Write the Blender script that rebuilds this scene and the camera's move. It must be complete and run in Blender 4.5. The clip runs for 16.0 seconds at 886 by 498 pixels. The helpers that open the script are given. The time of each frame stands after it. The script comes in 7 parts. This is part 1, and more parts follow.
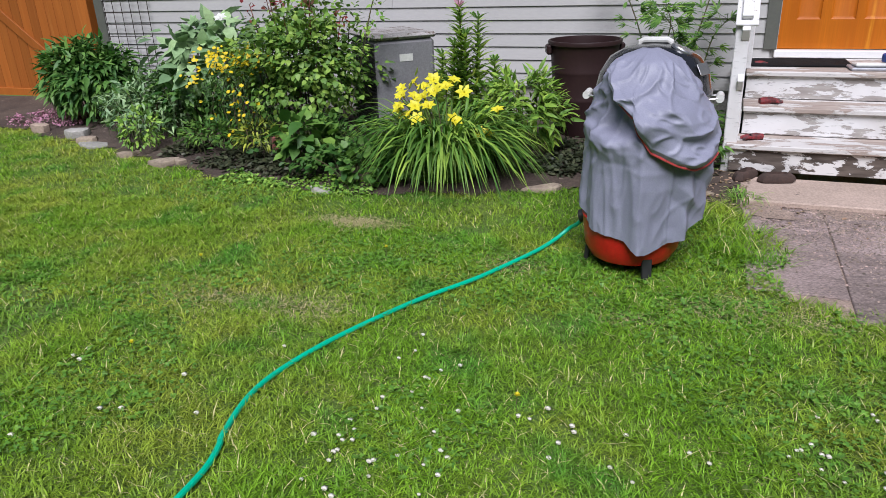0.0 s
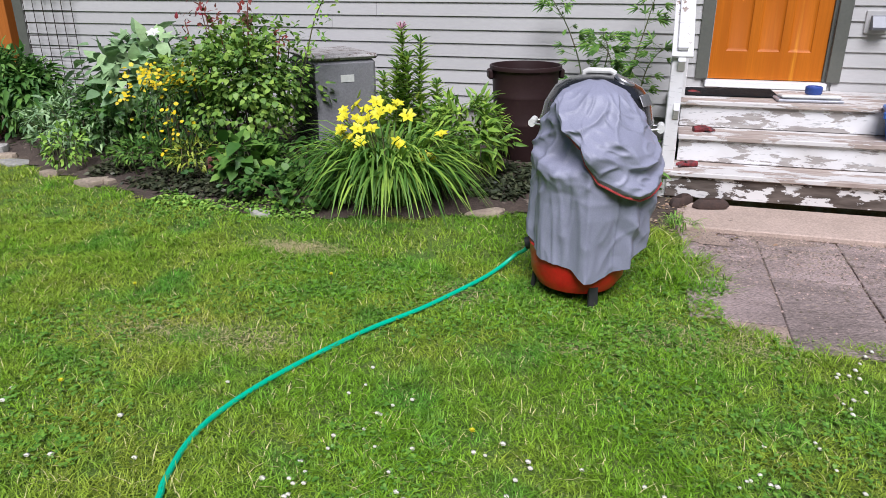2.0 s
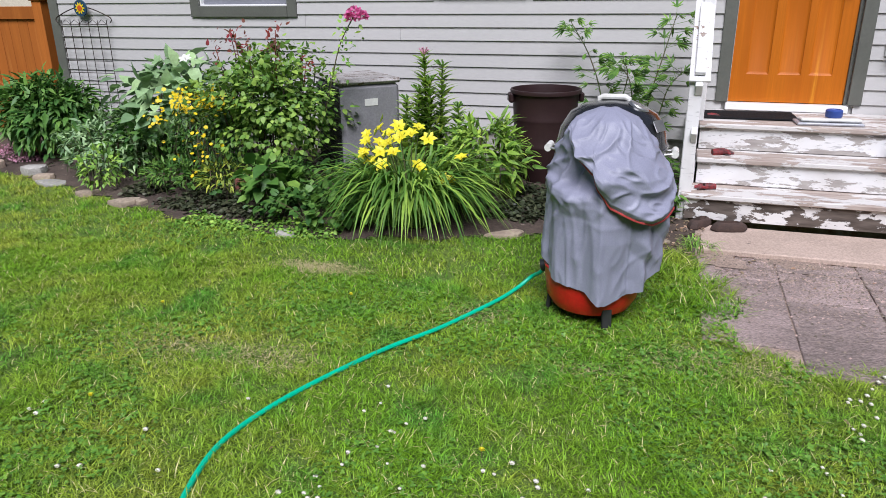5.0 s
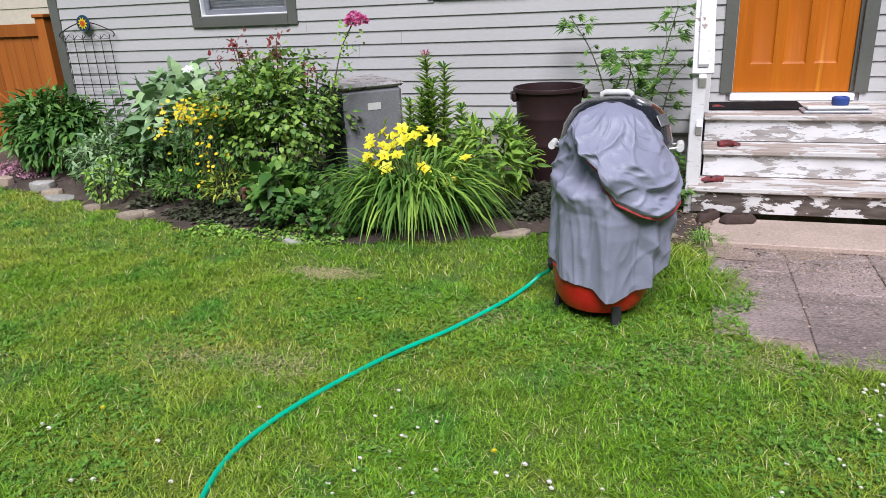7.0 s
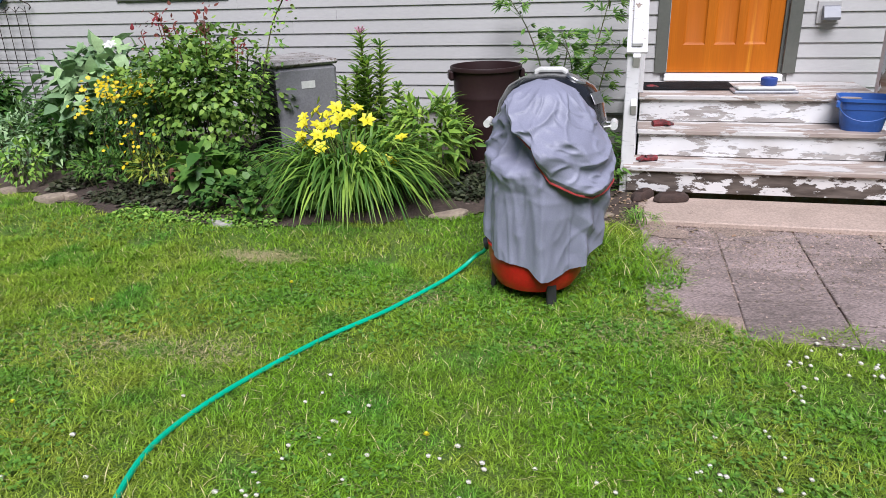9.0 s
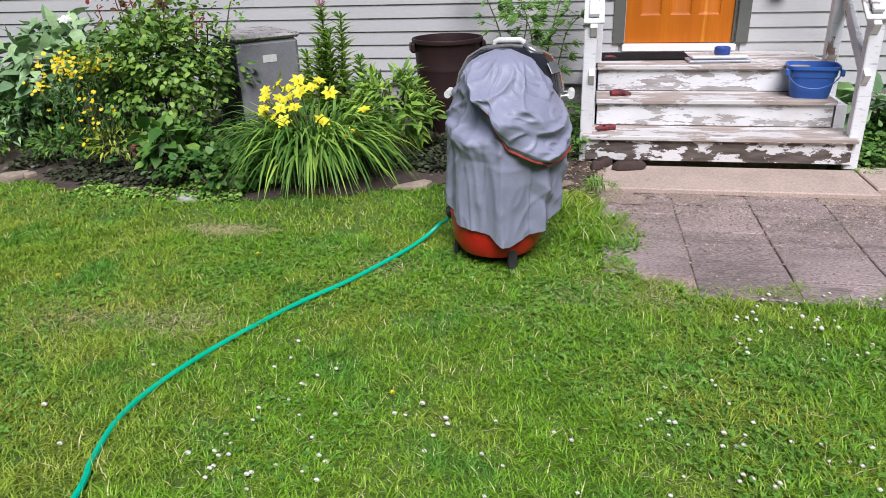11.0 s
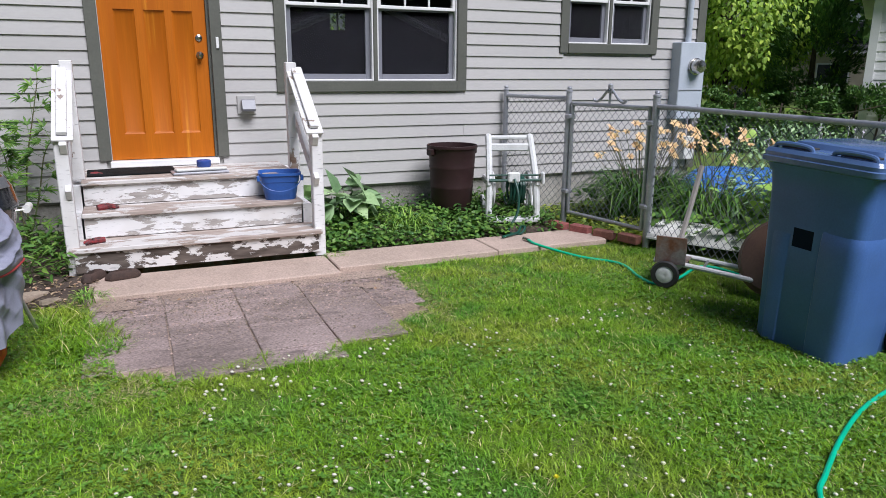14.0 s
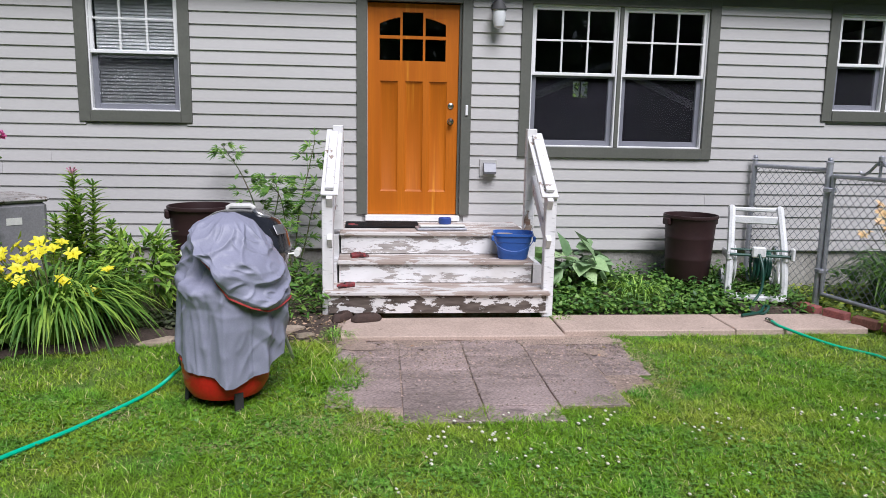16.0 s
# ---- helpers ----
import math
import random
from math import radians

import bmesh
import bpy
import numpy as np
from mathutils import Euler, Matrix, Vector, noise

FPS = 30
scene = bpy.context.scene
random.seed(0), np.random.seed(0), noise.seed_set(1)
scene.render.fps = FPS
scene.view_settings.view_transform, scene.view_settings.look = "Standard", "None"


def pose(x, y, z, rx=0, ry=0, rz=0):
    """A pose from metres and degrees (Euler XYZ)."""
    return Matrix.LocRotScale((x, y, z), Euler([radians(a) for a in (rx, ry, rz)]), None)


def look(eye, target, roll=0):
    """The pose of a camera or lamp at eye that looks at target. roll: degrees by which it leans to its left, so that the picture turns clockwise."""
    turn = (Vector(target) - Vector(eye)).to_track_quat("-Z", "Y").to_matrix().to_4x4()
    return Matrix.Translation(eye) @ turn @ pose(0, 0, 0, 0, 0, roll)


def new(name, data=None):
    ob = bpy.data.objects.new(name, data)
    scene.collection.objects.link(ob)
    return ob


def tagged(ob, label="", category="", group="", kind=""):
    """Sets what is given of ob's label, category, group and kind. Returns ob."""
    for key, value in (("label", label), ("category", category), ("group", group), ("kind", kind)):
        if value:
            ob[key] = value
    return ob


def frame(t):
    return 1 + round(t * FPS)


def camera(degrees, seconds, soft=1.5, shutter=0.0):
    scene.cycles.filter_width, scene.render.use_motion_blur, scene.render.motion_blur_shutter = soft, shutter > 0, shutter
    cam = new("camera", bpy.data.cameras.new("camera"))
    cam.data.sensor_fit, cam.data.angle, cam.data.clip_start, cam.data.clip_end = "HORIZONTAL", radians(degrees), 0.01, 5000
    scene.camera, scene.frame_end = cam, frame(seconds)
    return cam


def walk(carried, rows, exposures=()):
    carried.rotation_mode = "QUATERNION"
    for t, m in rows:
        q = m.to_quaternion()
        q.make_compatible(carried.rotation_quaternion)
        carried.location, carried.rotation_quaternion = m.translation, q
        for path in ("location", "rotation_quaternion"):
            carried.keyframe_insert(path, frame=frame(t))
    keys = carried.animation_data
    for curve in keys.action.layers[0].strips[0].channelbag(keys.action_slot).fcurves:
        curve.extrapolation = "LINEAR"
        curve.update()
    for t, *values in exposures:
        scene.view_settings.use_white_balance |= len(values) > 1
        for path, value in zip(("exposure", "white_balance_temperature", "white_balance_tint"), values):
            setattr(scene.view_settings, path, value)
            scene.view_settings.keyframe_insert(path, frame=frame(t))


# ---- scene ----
cam = camera(64.0, 16.0, 0.6)
PATH = [
    (0, (0.663, 0.602, 1.540), (-0.024, 2.321, 0.782), -2.24),
    (0.5, (0.665, 0.715, 1.638), (0.217, 2.538, 0.948), 0.74),
    (1, (0.626, 0.721, 1.612), (0.259, 2.572, 0.951), 1.18),
    (1.5, (0.611, 0.667, 1.589), (0.157, 2.472, 0.856), 1.12),
    (2, (0.573, 0.640, 1.589), (0.060, 2.433, 0.866), -0.15),
    (2.5, (0.599, 0.651, 1.591), (0.142, 2.442, 0.828), 1.64),
    (3, (0.596, 0.645, 1.596), (0.169, 2.450, 0.849), 2.81),
    (3.5, (0.657, 0.612, 1.643), (0.149, 2.414, 0.940), 1.55),
    (4, (0.660, 0.584, 1.663), (0.090, 2.378, 0.986), -0.36),
    (4.5, (0.649, 0.581, 1.643), (0.063, 2.370, 0.966), -0.30),
    (7, (0.662, 0.597, 1.642), (0.044, 2.377, 0.970), -2.81),
    (7.5, (0.705, 0.603, 1.634), (0.145, 2.391, 0.935), -2.65),
    (8, (0.694, 0.672, 1.576), (0.381, 2.502, 0.832), -1.03),
    (8.5, (0.695, 0.672, 1.604), (0.242, 2.479, 0.876), -1.67),
    (8.7, (0.699, 0.675, 1.604), (0.230, 2.480, 0.882), -1.92),
    (10.8, (0.651, 0.588, 1.570), (0.248, 2.403, 0.832), -0.84),
    (11, (0.746, 0.579, 1.596), (0.369, 2.378, 0.809), -2.02),
    (11.5, (0.883, 0.560, 1.590), (0.668, 2.420, 0.889), -2.09),
    (12, (1.035, 0.358, 1.599), (1.129, 2.259, 0.985), -0.76),
    (12.5, (1.173, 0.217, 1.560), (1.452, 2.122, 1.018), -1.12),
    (13, (1.311, 0.156, 1.587), (1.747, 2.042, 1.084), -1.10),
    (13.5, (1.329, 0.153, 1.556), (2.122, 1.922, 1.065), 0.52),
    (13.7, (1.321, 0.128, 1.552), (2.173, 1.867, 1.050), 0.71),
    (14, (1.238, 0.161, 1.574), (2.011, 1.939, 1.081), 0.40),
    (14.5, (1.233, 0.131, 1.593), (1.703, 2.028, 1.172), -0.46),
    (15, (1.212, 0.139, 1.597), (1.491, 2.080, 1.206), 0.50),
    (15.5, (1.219, 0.116, 1.587), (1.421, 2.070, 1.214), 0.90),
    (16, (1.206, 0.107, 1.595), (1.375, 2.072, 1.264), 1.08),
]
walk(cam, [(t, look(eye, target, roll)) for t, eye, target, roll in PATH], [(0, -0.13, 5850, 16), (0.7, 0.0, 5850, 16), (7, 0.03, 5850, 16), (11, 0.02, 5850, 16), (12.5, -0.04, 5850, 15), (16, -0.07, 5880, 16)])
# ---- world and light ----
world = bpy.data.worlds.new("world")
scene.world = world
world.use_nodes = True
wn = world.node_tree.nodes
sky = wn.new("ShaderNodeTexSky")
sky.sky_type = "NISHITA"
sky.sun_disc = False
sky.sun_elevation = radians(52)
sky.sun_rotation = radians(166)
sky.air_density, sky.dust_density, sky.ozone_density = 1.0, 2.0, 1.5
wn["Background"].inputs["Strength"].default_value = 0.042
world.node_tree.links.new(sky.outputs[0], wn["Background"].inputs["Color"])
sun = new("sun", bpy.data.lights.new("sun", "SUN"))
sun.data.energy, sun.data.angle, sun.data.color = 5.0, radians(33), (1.0, 0.965, 0.925)
sun.matrix_world = look((3, -8, 16), (0, 4, 0))

# ---- mesh helpers ----
rnd = np.random.default_rng(7)


class Build:
    """Collects vertices and faces of one mesh."""

    def __init__(self):
        self.v, self.f, self.n = [], [], 0

    def add(self, verts, faces):
        verts = np.asarray(verts, float).reshape(-1, 3)
        by = {}
        for q in faces:
            by.setdefault(len(q), []).append(q)
        for q in by.values():
            self.f.append(np.asarray(q, np.int64) + self.n)
        self.v.append(verts)
        self.n += len(verts)
        return self

    def box(self, x0, x1, y0, y1, z0, z1, c=0.004, m=None):
        lo, hi = np.array([x0, y0, z0], float), np.array([x1, y1, z1], float)
        c = min(c, 0.45 * float((hi - lo).min()))
        vs, at = [], {}
        for i in range(8):
            s = np.array([i & 1, i >> 1 & 1, i >> 2 & 1])
            p = np.where(s, hi, lo)
            for a in range(3):
                q = p + np.where(s, -c, c)
                q[a] = p[a]
                at[i, a] = len(vs)
                vs.append(q)
        fs = []
        for a in range(3):
            b, d = (a + 1) % 3, (a + 2) % 3
            for s in (0, 1):
                base = s << a
                fs.append([at[base | (u << b) | (w << d), a] for u, w in ((0, 0), (1, 0), (1, 1), (0, 1))])
            for u in (0, 1):
                for w in (0, 1):
                    p, q = (u << b) | (w << d), (u << b) | (w << d) | (1 << a)
                    fs.append([at[p, b], at[q, b], at[q, d], at[p, d]])
        for i in range(8):
            fs.append([at[i, 0], at[i, 1], at[i, 2]])
        vs = np.array(vs)
        mid = vs.mean(0)
        out = []
        for q in fs:
            p = vs[q]
            n = np.cross(p[1] - p[0], p[2] - p[0])
            out.append(q if np.dot(n, p.mean(0) - mid) > 0 else q[::-1])
        if m is not None:
            vs = np.array([m @ Vector(p) for p in vs])
        return self.add(vs, out)

    def lathe(self, prof, seg=24, at=(0, 0, 0), m=None, close=False):
        prof = [(max(r, 1e-4), z) for r, z in prof]
        an = np.linspace(0, 2 * math.pi, seg, endpoint=False)
        vs = np.array([(r * math.cos(a), r * math.sin(a), z) for r, z in prof for a in an])
        k = len(prof)
        fs = [(i * seg + j, i * seg + (j + 1) % seg, ((i + 1) % k) * seg + (j + 1) % seg, ((i + 1) % k) * seg + j)
              for i in range(k if close else k - 1) for j in range(seg)]
        if m is not None:
            vs = np.array([m @ Vector(p) for p in vs])
        return self.add(vs + np.array(at), fs)

    def tube(self, pts, r, seg=8, caps=True):
        pts = np.asarray(pts, float)
        k = len(pts)
        rs = np.full(k, r) if np.isscalar(r) else np.asarray(r, float)
        tan = np.gradient(pts, axis=0)
        tan /= np.linalg.norm(tan, axis=1)[:, None] + 1e-9
        u = np.cross(tan[0], (0, 0, 1) if abs(tan[0][2]) < 0.9 else (1, 0, 0))
        vs = []
        an = np.linspace(0, 2 * math.pi, seg, endpoint=False)
        for i in range(k):
            u = u - tan[i] * np.dot(u, tan[i])
            u /= np.linalg.norm(u) + 1e-9
            w = np.cross(tan[i], u)
            vs.append(pts[i] + rs[i] * (np.cos(an)[:, None] * u + np.sin(an)[:, None] * w))
        fs = [(i * seg + j, i * seg + (j + 1) % seg, (i + 1) * seg + (j + 1) % seg, (i + 1) * seg + j)
              for i in range(k - 1) for j in range(seg)]
        if caps:
            fs += [tuple(range(seg))[::-1], tuple(range((k - 1) * seg, k * seg))]
        return self.add(np.concatenate(vs), fs)

    def prism(self, poly, z0, z1):
        """poly: points (x, y) counter-clockwise."""
        k = len(poly)
        vs = [(x, y, z0) for x, y in poly] + [(x, y, z1) for x, y in poly]
        fs = [tuple(range(k))[::-1], tuple(range(k, 2 * k))]
        fs += [(i, (i + 1) % k, k + (i + 1) % k, k + i) for i in range(k)]
        return self.add(vs, fs)

    def scatter(self, tv, tf, rot, pos):
        """One copy of the template for each rotation (n,3,3) and place (n,3)."""
        tv = np.asarray(tv, float)
        n, k = len(pos), len(tv)
        if n == 0:
            return self
        vs = np.einsum("nij,kj->nki", rot, tv) + np.asarray(pos)[:, None, :]
        off = (np.arange(n) * k)[:, None, None] + self.n
        by = {}
        for q in tf:
            by.setdefault(len(q), []).append(q)
        for q in by.values():
            q = np.asarray(q, np.int64)
            self.f.append((off + q[None]).reshape(-1, q.shape[1]))
        self.v.append(vs.reshape(-1, 3))
        self.n += n * k
        return self

    def move(self, m):
        self.v = [np.array([m @ Vector(p) for p in np.concatenate(self.v)])]
        return self

    def mesh(self, name, material=None, sharp=0.6):
        me = bpy.data.meshes.new(name)
        v = np.concatenate(self.v)
        me.vertices.add(len(v))
        me.vertices.foreach_set("co", v.astype(np.float32).ravel())
        idx = np.concatenate([q.ravel() for q in self.f])
        tot = np.concatenate([np.full(len(q), q.shape[1]) for q in self.f])
        me.loops.add(len(idx))
        me.loops.foreach_set("vertex_index", idx.astype(np.int32))
        me.polygons.add(len(tot))
        me.polygons.foreach_set("loop_start", np.concatenate([[0], np.cumsum(tot)[:-1]]).astype(np.int32))
        me.polygons.foreach_set("use_smooth", np.ones(len(tot), bool))
        me.update(calc_edges=True)
        if sharp and len(tot) < 60000:
            me.set_sharp_from_angle(angle=sharp)
        if material:
            me.materials.append(material)
        return me


def part(name, b, material, parent=None, label="", sharp=0.6):
    ob = new(name, b.mesh(name, material, sharp) if isinstance(b, Build) else b)
    ob.parent = parent
    return tagged(ob, label)


def thing(name, x=0.0, y=0.0, z=0.0, rz=0.0, label="", category="", group="", kind=""):
    ob = new(name)
    ob.empty_display_size = 0.1
    ob.matrix_world = pose(x, y, z, 0, 0, rz)
    return tagged(ob, label, category, group, kind)


def single(name, b, material, label="", category="", group="", kind="", sharp=0.6):
    return tagged(part(name, b, material, None, label, sharp), label, category, group, kind)


# ---- materials ----
def nodes_of(name):
    m = bpy.data.materials.new(name)
    m.use_nodes = True
    return m, m.node_tree.nodes, m.node_tree.links, m.node_tree.nodes["Principled BSDF"]


def rgba(c):
    return (c[0], c[1], c[2], 1.0)


def noise_at(n, l, scale, stretch=(1, 1, 1), detail=4.0, rough=0.55, turn=(0, 0, 0)):
    g = n.new("ShaderNodeNewGeometry")
    mp = n.new("ShaderNodeMapping")
    mp.inputs["Scale"].default_value = stretch
    mp.inputs["Rotation"].default_value = turn
    t = n.new("ShaderNodeTexNoise")
    t.inputs["Scale"].default_value = scale
    t.inputs["Detail"].default_value = detail
    t.inputs["Roughness"].default_value = rough
    l.new(g.outputs["Position"], mp.inputs["Vector"])
    l.new(mp.outputs[0], t.inputs["Vector"])
    return t.outputs["Fac"]


def ramp(n, l, fac, a, b):
    r = n.new("ShaderNodeMapRange")
    r.inputs["From Min"].default_value = a
    r.inputs["From Max"].default_value = b
    l.new(fac, r.inputs["Value"])
    return r.outputs[0]


def mix(n, l, fac, a, b, kind="MIX"):
    m = n.new("ShaderNodeMix")
    m.data_type, m.blend_type = "RGBA", kind
    for s, k in ((fac, 0), (a, 6), (b, 7)):
        if isinstance(s, (int, float)):
            m.inputs[k].default_value = s
        elif isinstance(s, tuple):
            m.inputs[k].default_value = rgba(s)
        else:
            l.new(s, m.inputs[k])
    return m.outputs[2]


def surf(name, base, alt=None, scale=3.0, fine=40.0, vary=0.25, rough=0.6, bump=0.15, metal=0.0, stretch=(1, 1, 1),
         lo=0.35, hi=0.65, rand=0.0, island=0.0, through_light=0.0, coat=0.0, spots=None, spot_lo=0.6, spot_hi=0.66, spot_scale=5.0, spec=0.5):
    """A painted, stained or grown surface: two colours in large patches, fine grain, relief, and an odd one out now and then."""
    m, n, l, p = nodes_of(name)
    alt = alt or tuple(0.75 * c for c in base)
    col = mix(n, l, ramp(n, l, noise_at(n, l, scale, stretch), lo, hi), base, alt)
    grain = noise_at(n, l, fine, stretch, 5.0, 0.65)
    g = n.new("ShaderNodeMapRange")
    g.inputs["From Min"].default_value, g.inputs["From Max"].default_value = 0.3, 0.7
    g.inputs["To Min"].default_value, g.inputs["To Max"].default_value = 1 - vary, 1 + vary * 0.6
    l.new(grain, g.inputs["Value"])
    hsv = n.new("ShaderNodeHueSaturation")
    l.new(g.outputs[0], hsv.inputs["Value"])
    l.new(col, hsv.inputs["Color"])
    col = hsv.outputs[0]
    if spots:
        col = mix(n, l, ramp(n, l, noise_at(n, l, spot_scale, stretch, 6.0, 0.65), spot_lo, spot_hi), col, spots)
    for amount, node, out in ((rand, "ShaderNodeObjectInfo", "Random"), (island, "ShaderNodeNewGeometry", "Random Per Island")):
        if amount:
            o = n.new(node)
            r = n.new("ShaderNodeMapRange")
            r.inputs["To Min"].default_value, r.inputs["To Max"].default_value = 1 - amount, 1 + amount
            l.new(o.outputs[out], r.inputs["Value"])
            h2 = n.new("ShaderNodeHueSaturation")
            hue = n.new("ShaderNodeMapRange")
            hue.inputs["To Min"].default_value, hue.inputs["To Max"].default_value = 0.5 + 0.05 * amount, 0.5 - 0.05 * amount
            l.new(o.outputs[out], hue.inputs["Value"])
            l.new(hue.outputs[0], h2.inputs["Hue"])
            l.new(r.outputs[0], h2.inputs["Value"])
            l.new(col, h2.inputs["Color"])
            col = h2.outputs[0]
    l.new(col, p.inputs["Base Color"])
    rr = n.new("ShaderNodeMapRange")
    rr.inputs["To Min"].default_value, rr.inputs["To Max"].default_value = max(0.0, rough - 0.12), min(1.0, rough + 0.12)
    l.new(grain, rr.inputs["Value"])
    l.new(rr.outputs[0], p.inputs["Roughness"])
    p.inputs["Metallic"].default_value = metal
    p.inputs["Specular IOR Level"].default_value = spec
    p.inputs["Coat Weight"].default_value = coat
    if bump:
        b = n.new("ShaderNodeBump")
        b.inputs["Strength"].default_value, b.inputs["Distance"].default_value = bump, 0.01
        l.new(grain, b.inputs["Height"])
        l.new(b.outputs[0], p.inputs["Normal"])
    if through_light:
        tr = n.new("ShaderNodeBsdfTranslucent")
        ms = n.new("ShaderNodeMixShader")
        ms.inputs[0].default_value = through_light
        l.new(col, tr.inputs["Color"])
        l.new(p.outputs[0], ms.inputs[1])
        l.new(tr.outputs[0], ms.inputs[2])
        l.new(ms.outputs[0], n["Material Output"].inputs["Surface"])
    return m


def peeling(name, bare, bare2, amount, paint=(0.74, 0.73, 0.725), scale=7.0, stretch=(0.35, 1, 1.2), grey=(0.6, 0.575, 0.55)):
    """White paint that flakes off grey old wood; amount: the share that is gone."""
    m, n, l, p = nodes_of(name)
    flake = noise_at(n, l, scale, stretch, 9.0, 0.68)
    edge = 0.66 - 0.3 * amount
    gone = ramp(n, l, flake, edge, edge + 0.015)
    wood = mix(n, l, ramp(n, l, noise_at(n, l, 30.0, (0.15, 1, 1), 6.0), 0.35, 0.65), bare, bare2)
    dirt = mix(n, l, ramp(n, l, noise_at(n, l, 2.5, (1, 1, 1), 5.0), 0.45, 0.75), paint, grey)
    old = mix(n, l, ramp(n, l, noise_at(n, l, 60.0, (0.2, 1, 1), 4.0), 0.6, 0.7), dirt, tuple(0.6 * c for c in paint))
    col = mix(n, l, gone, old, wood)
    l.new(col, p.inputs["Base Color"])
    p.inputs["Roughness"].default_value = 0.75
    b = n.new("ShaderNodeBump")
    b.inputs["Strength"].default_value, b.inputs["Distance"].default_value = 0.5, 0.004
    b.invert = True
    l.new(gone, b.inputs["Height"])
    l.new(b.outputs[0], p.inputs["Normal"])
    return m


def glassy(name, tint=(1, 1, 1), rough=0.0):
    m, n, l, p = nodes_of(name)
    p.inputs["Base Color"].default_value = rgba(tint)
    p.inputs["Transmission Weight"].default_value = 1.0
    p.inputs["Roughness"].default_value = rough
    p.inputs["IOR"].default_value = 1.5
    return m


def wood_grain(name, a, b, c, scale=5.0, axis=2, rough=0.35, rand=0.15, coat=0.2):
    """Boards with long grain along one axis."""
    m, n, l, p = nodes_of(name)
    st = [9.0, 9.0, 9.0]
    st[axis] = 0.35
    big = noise_at(n, l, scale * 0.35, tuple(st), 3.0)
    fine = noise_at(n, l, scale * 3.0, tuple(st), 6.0, 0.7)
    col = mix(n, l, ramp(n, l, big, 0.35, 0.6), a, b)
    col = mix(n, l, ramp(n, l, big, 0.62, 0.72), col, c)
    f = ramp(n, l, fine, 0.3, 0.75)
    col = mix(n, l, f, col, tuple(0.72 * k for k in a))
    o = n.new("ShaderNodeObjectInfo")
    r = n.new("ShaderNodeMapRange")
    r.inputs["To Min"].default_value, r.inputs["To Max"].default_value = 1 - rand, 1 + rand
    l.new(o.outputs["Random"], r.inputs["Value"])
    h = n.new("ShaderNodeHueSaturation")
    l.new(r.outputs[0], h.inputs["Value"])
    l.new(col, h.inputs["Color"])
    l.new(h.outputs[0], p.inputs["Base Color"])
    p.inputs["Roughness"].default_value = rough
    p.inputs["Coat Weight"].default_value = coat
    p.inputs["Specular IOR Level"].default_value = 0.25
    b = n.new("ShaderNodeBump")
    b.inputs["Strength"].default_value, b.inputs["Distance"].default_value = 0.12, 0.004
    l.new(fine, b.inputs["Height"])
    l.new(b.outputs[0], p.inputs["Normal"])
    return m


SIDING = surf("siding_paint", (0.48, 0.468, 0.452), (0.445, 0.433, 0.418), 1.3, 60, 0.05, 0.55, 0.06, rand=0.03, stretch=(0.3, 1, 1))
TRIM = surf("olive_trim_paint", (0.125, 0.128, 0.108), (0.104, 0.107, 0.09), 2, 50, 0.12, 0.5, 0.05)
VINYL = surf("white_vinyl", (0.8, 0.8, 0.79), (0.76, 0.76, 0.75), 3, 50, 0.04, 0.35, 0.02)
# grey darkened to include the shade on the set-back lower sashes
SASH = surf("shade_grey_sash", (0.2, 0.205, 0.235), (0.18, 0.185, 0.21), 3, 50, 0.05, 0.4, 0.02)
GLASS = glassy("window_glass")
# near-black albedo stands in for the gloom of the unlit room
DARKROOM = surf("unlit_room_tone", (0.05, 0.05, 0.05), (0.04, 0.04, 0.04), 1, 20, 0.1, 0.9, 0.0)
def screen_cloth(name):
    m, n, l, p = nodes_of(name)
    p.inputs["Base Color"].default_value = rgba((0.016, 0.016, 0.02))
    p.inputs["Roughness"].default_value = 0.9
    p.inputs["Specular IOR Level"].default_value = 0.1
    p.inputs["Alpha"].default_value = 0.35
    return m


SCREEN = screen_cloth("insect_screen")
BLIND = surf("blind_slat", (0.25, 0.275, 0.27), (0.22, 0.24, 0.235), 3, 30, 0.05, 0.5, 0.0)
DOORWOOD = wood_grain("orange_stained_wood", (0.54, 0.15, 0.004), (0.44, 0.11, 0.003), (0.68, 0.26, 0.015), 3.0, 2, 0.5, 0.06, 0.0)
FENCEWOOD = wood_grain("orange_fence_wood", (0.4, 0.125, 0.02), (0.32, 0.09, 0.014), (0.46, 0.17, 0.035), 3.0, 2, 0.6, 0.2, 0.0)
STEEL = surf("satin_steel", (0.6, 0.58, 0.55), (0.5, 0.48, 0.45), 10, 90, 0.1, 0.25, 0.02, 1.0)
GALV = surf("galvanised_steel", (0.5, 0.51, 0.55), (0.4, 0.41, 0.45), 9, 80, 0.2, 0.45, 0.05, 0.5)
CONCRETE = surf("pinkish_concrete", (0.52, 0.4, 0.33), (0.44, 0.34, 0.275), 2.2, 70, 0.3, 0.9, 0.5, spots=(0.14, 0.11, 0.09), spot_lo=0.66, spot_hi=0.72, spot_scale=9)
PAVER = surf("weathered_paver", (0.45, 0.35, 0.325), (0.27, 0.21, 0.19), 3.6, 120, 0.65, 0.92, 1.0, rand=0.08, stretch=(0.45, 1, 1), spots=(0.1, 0.08, 0.07), spot_lo=0.56, spot_hi=0.74, spot_scale=7)
FOUND = surf("rough_foundation", (0.42, 0.4, 0.36), (0.3, 0.29, 0.26), 4, 40, 0.3, 0.9, 0.5)
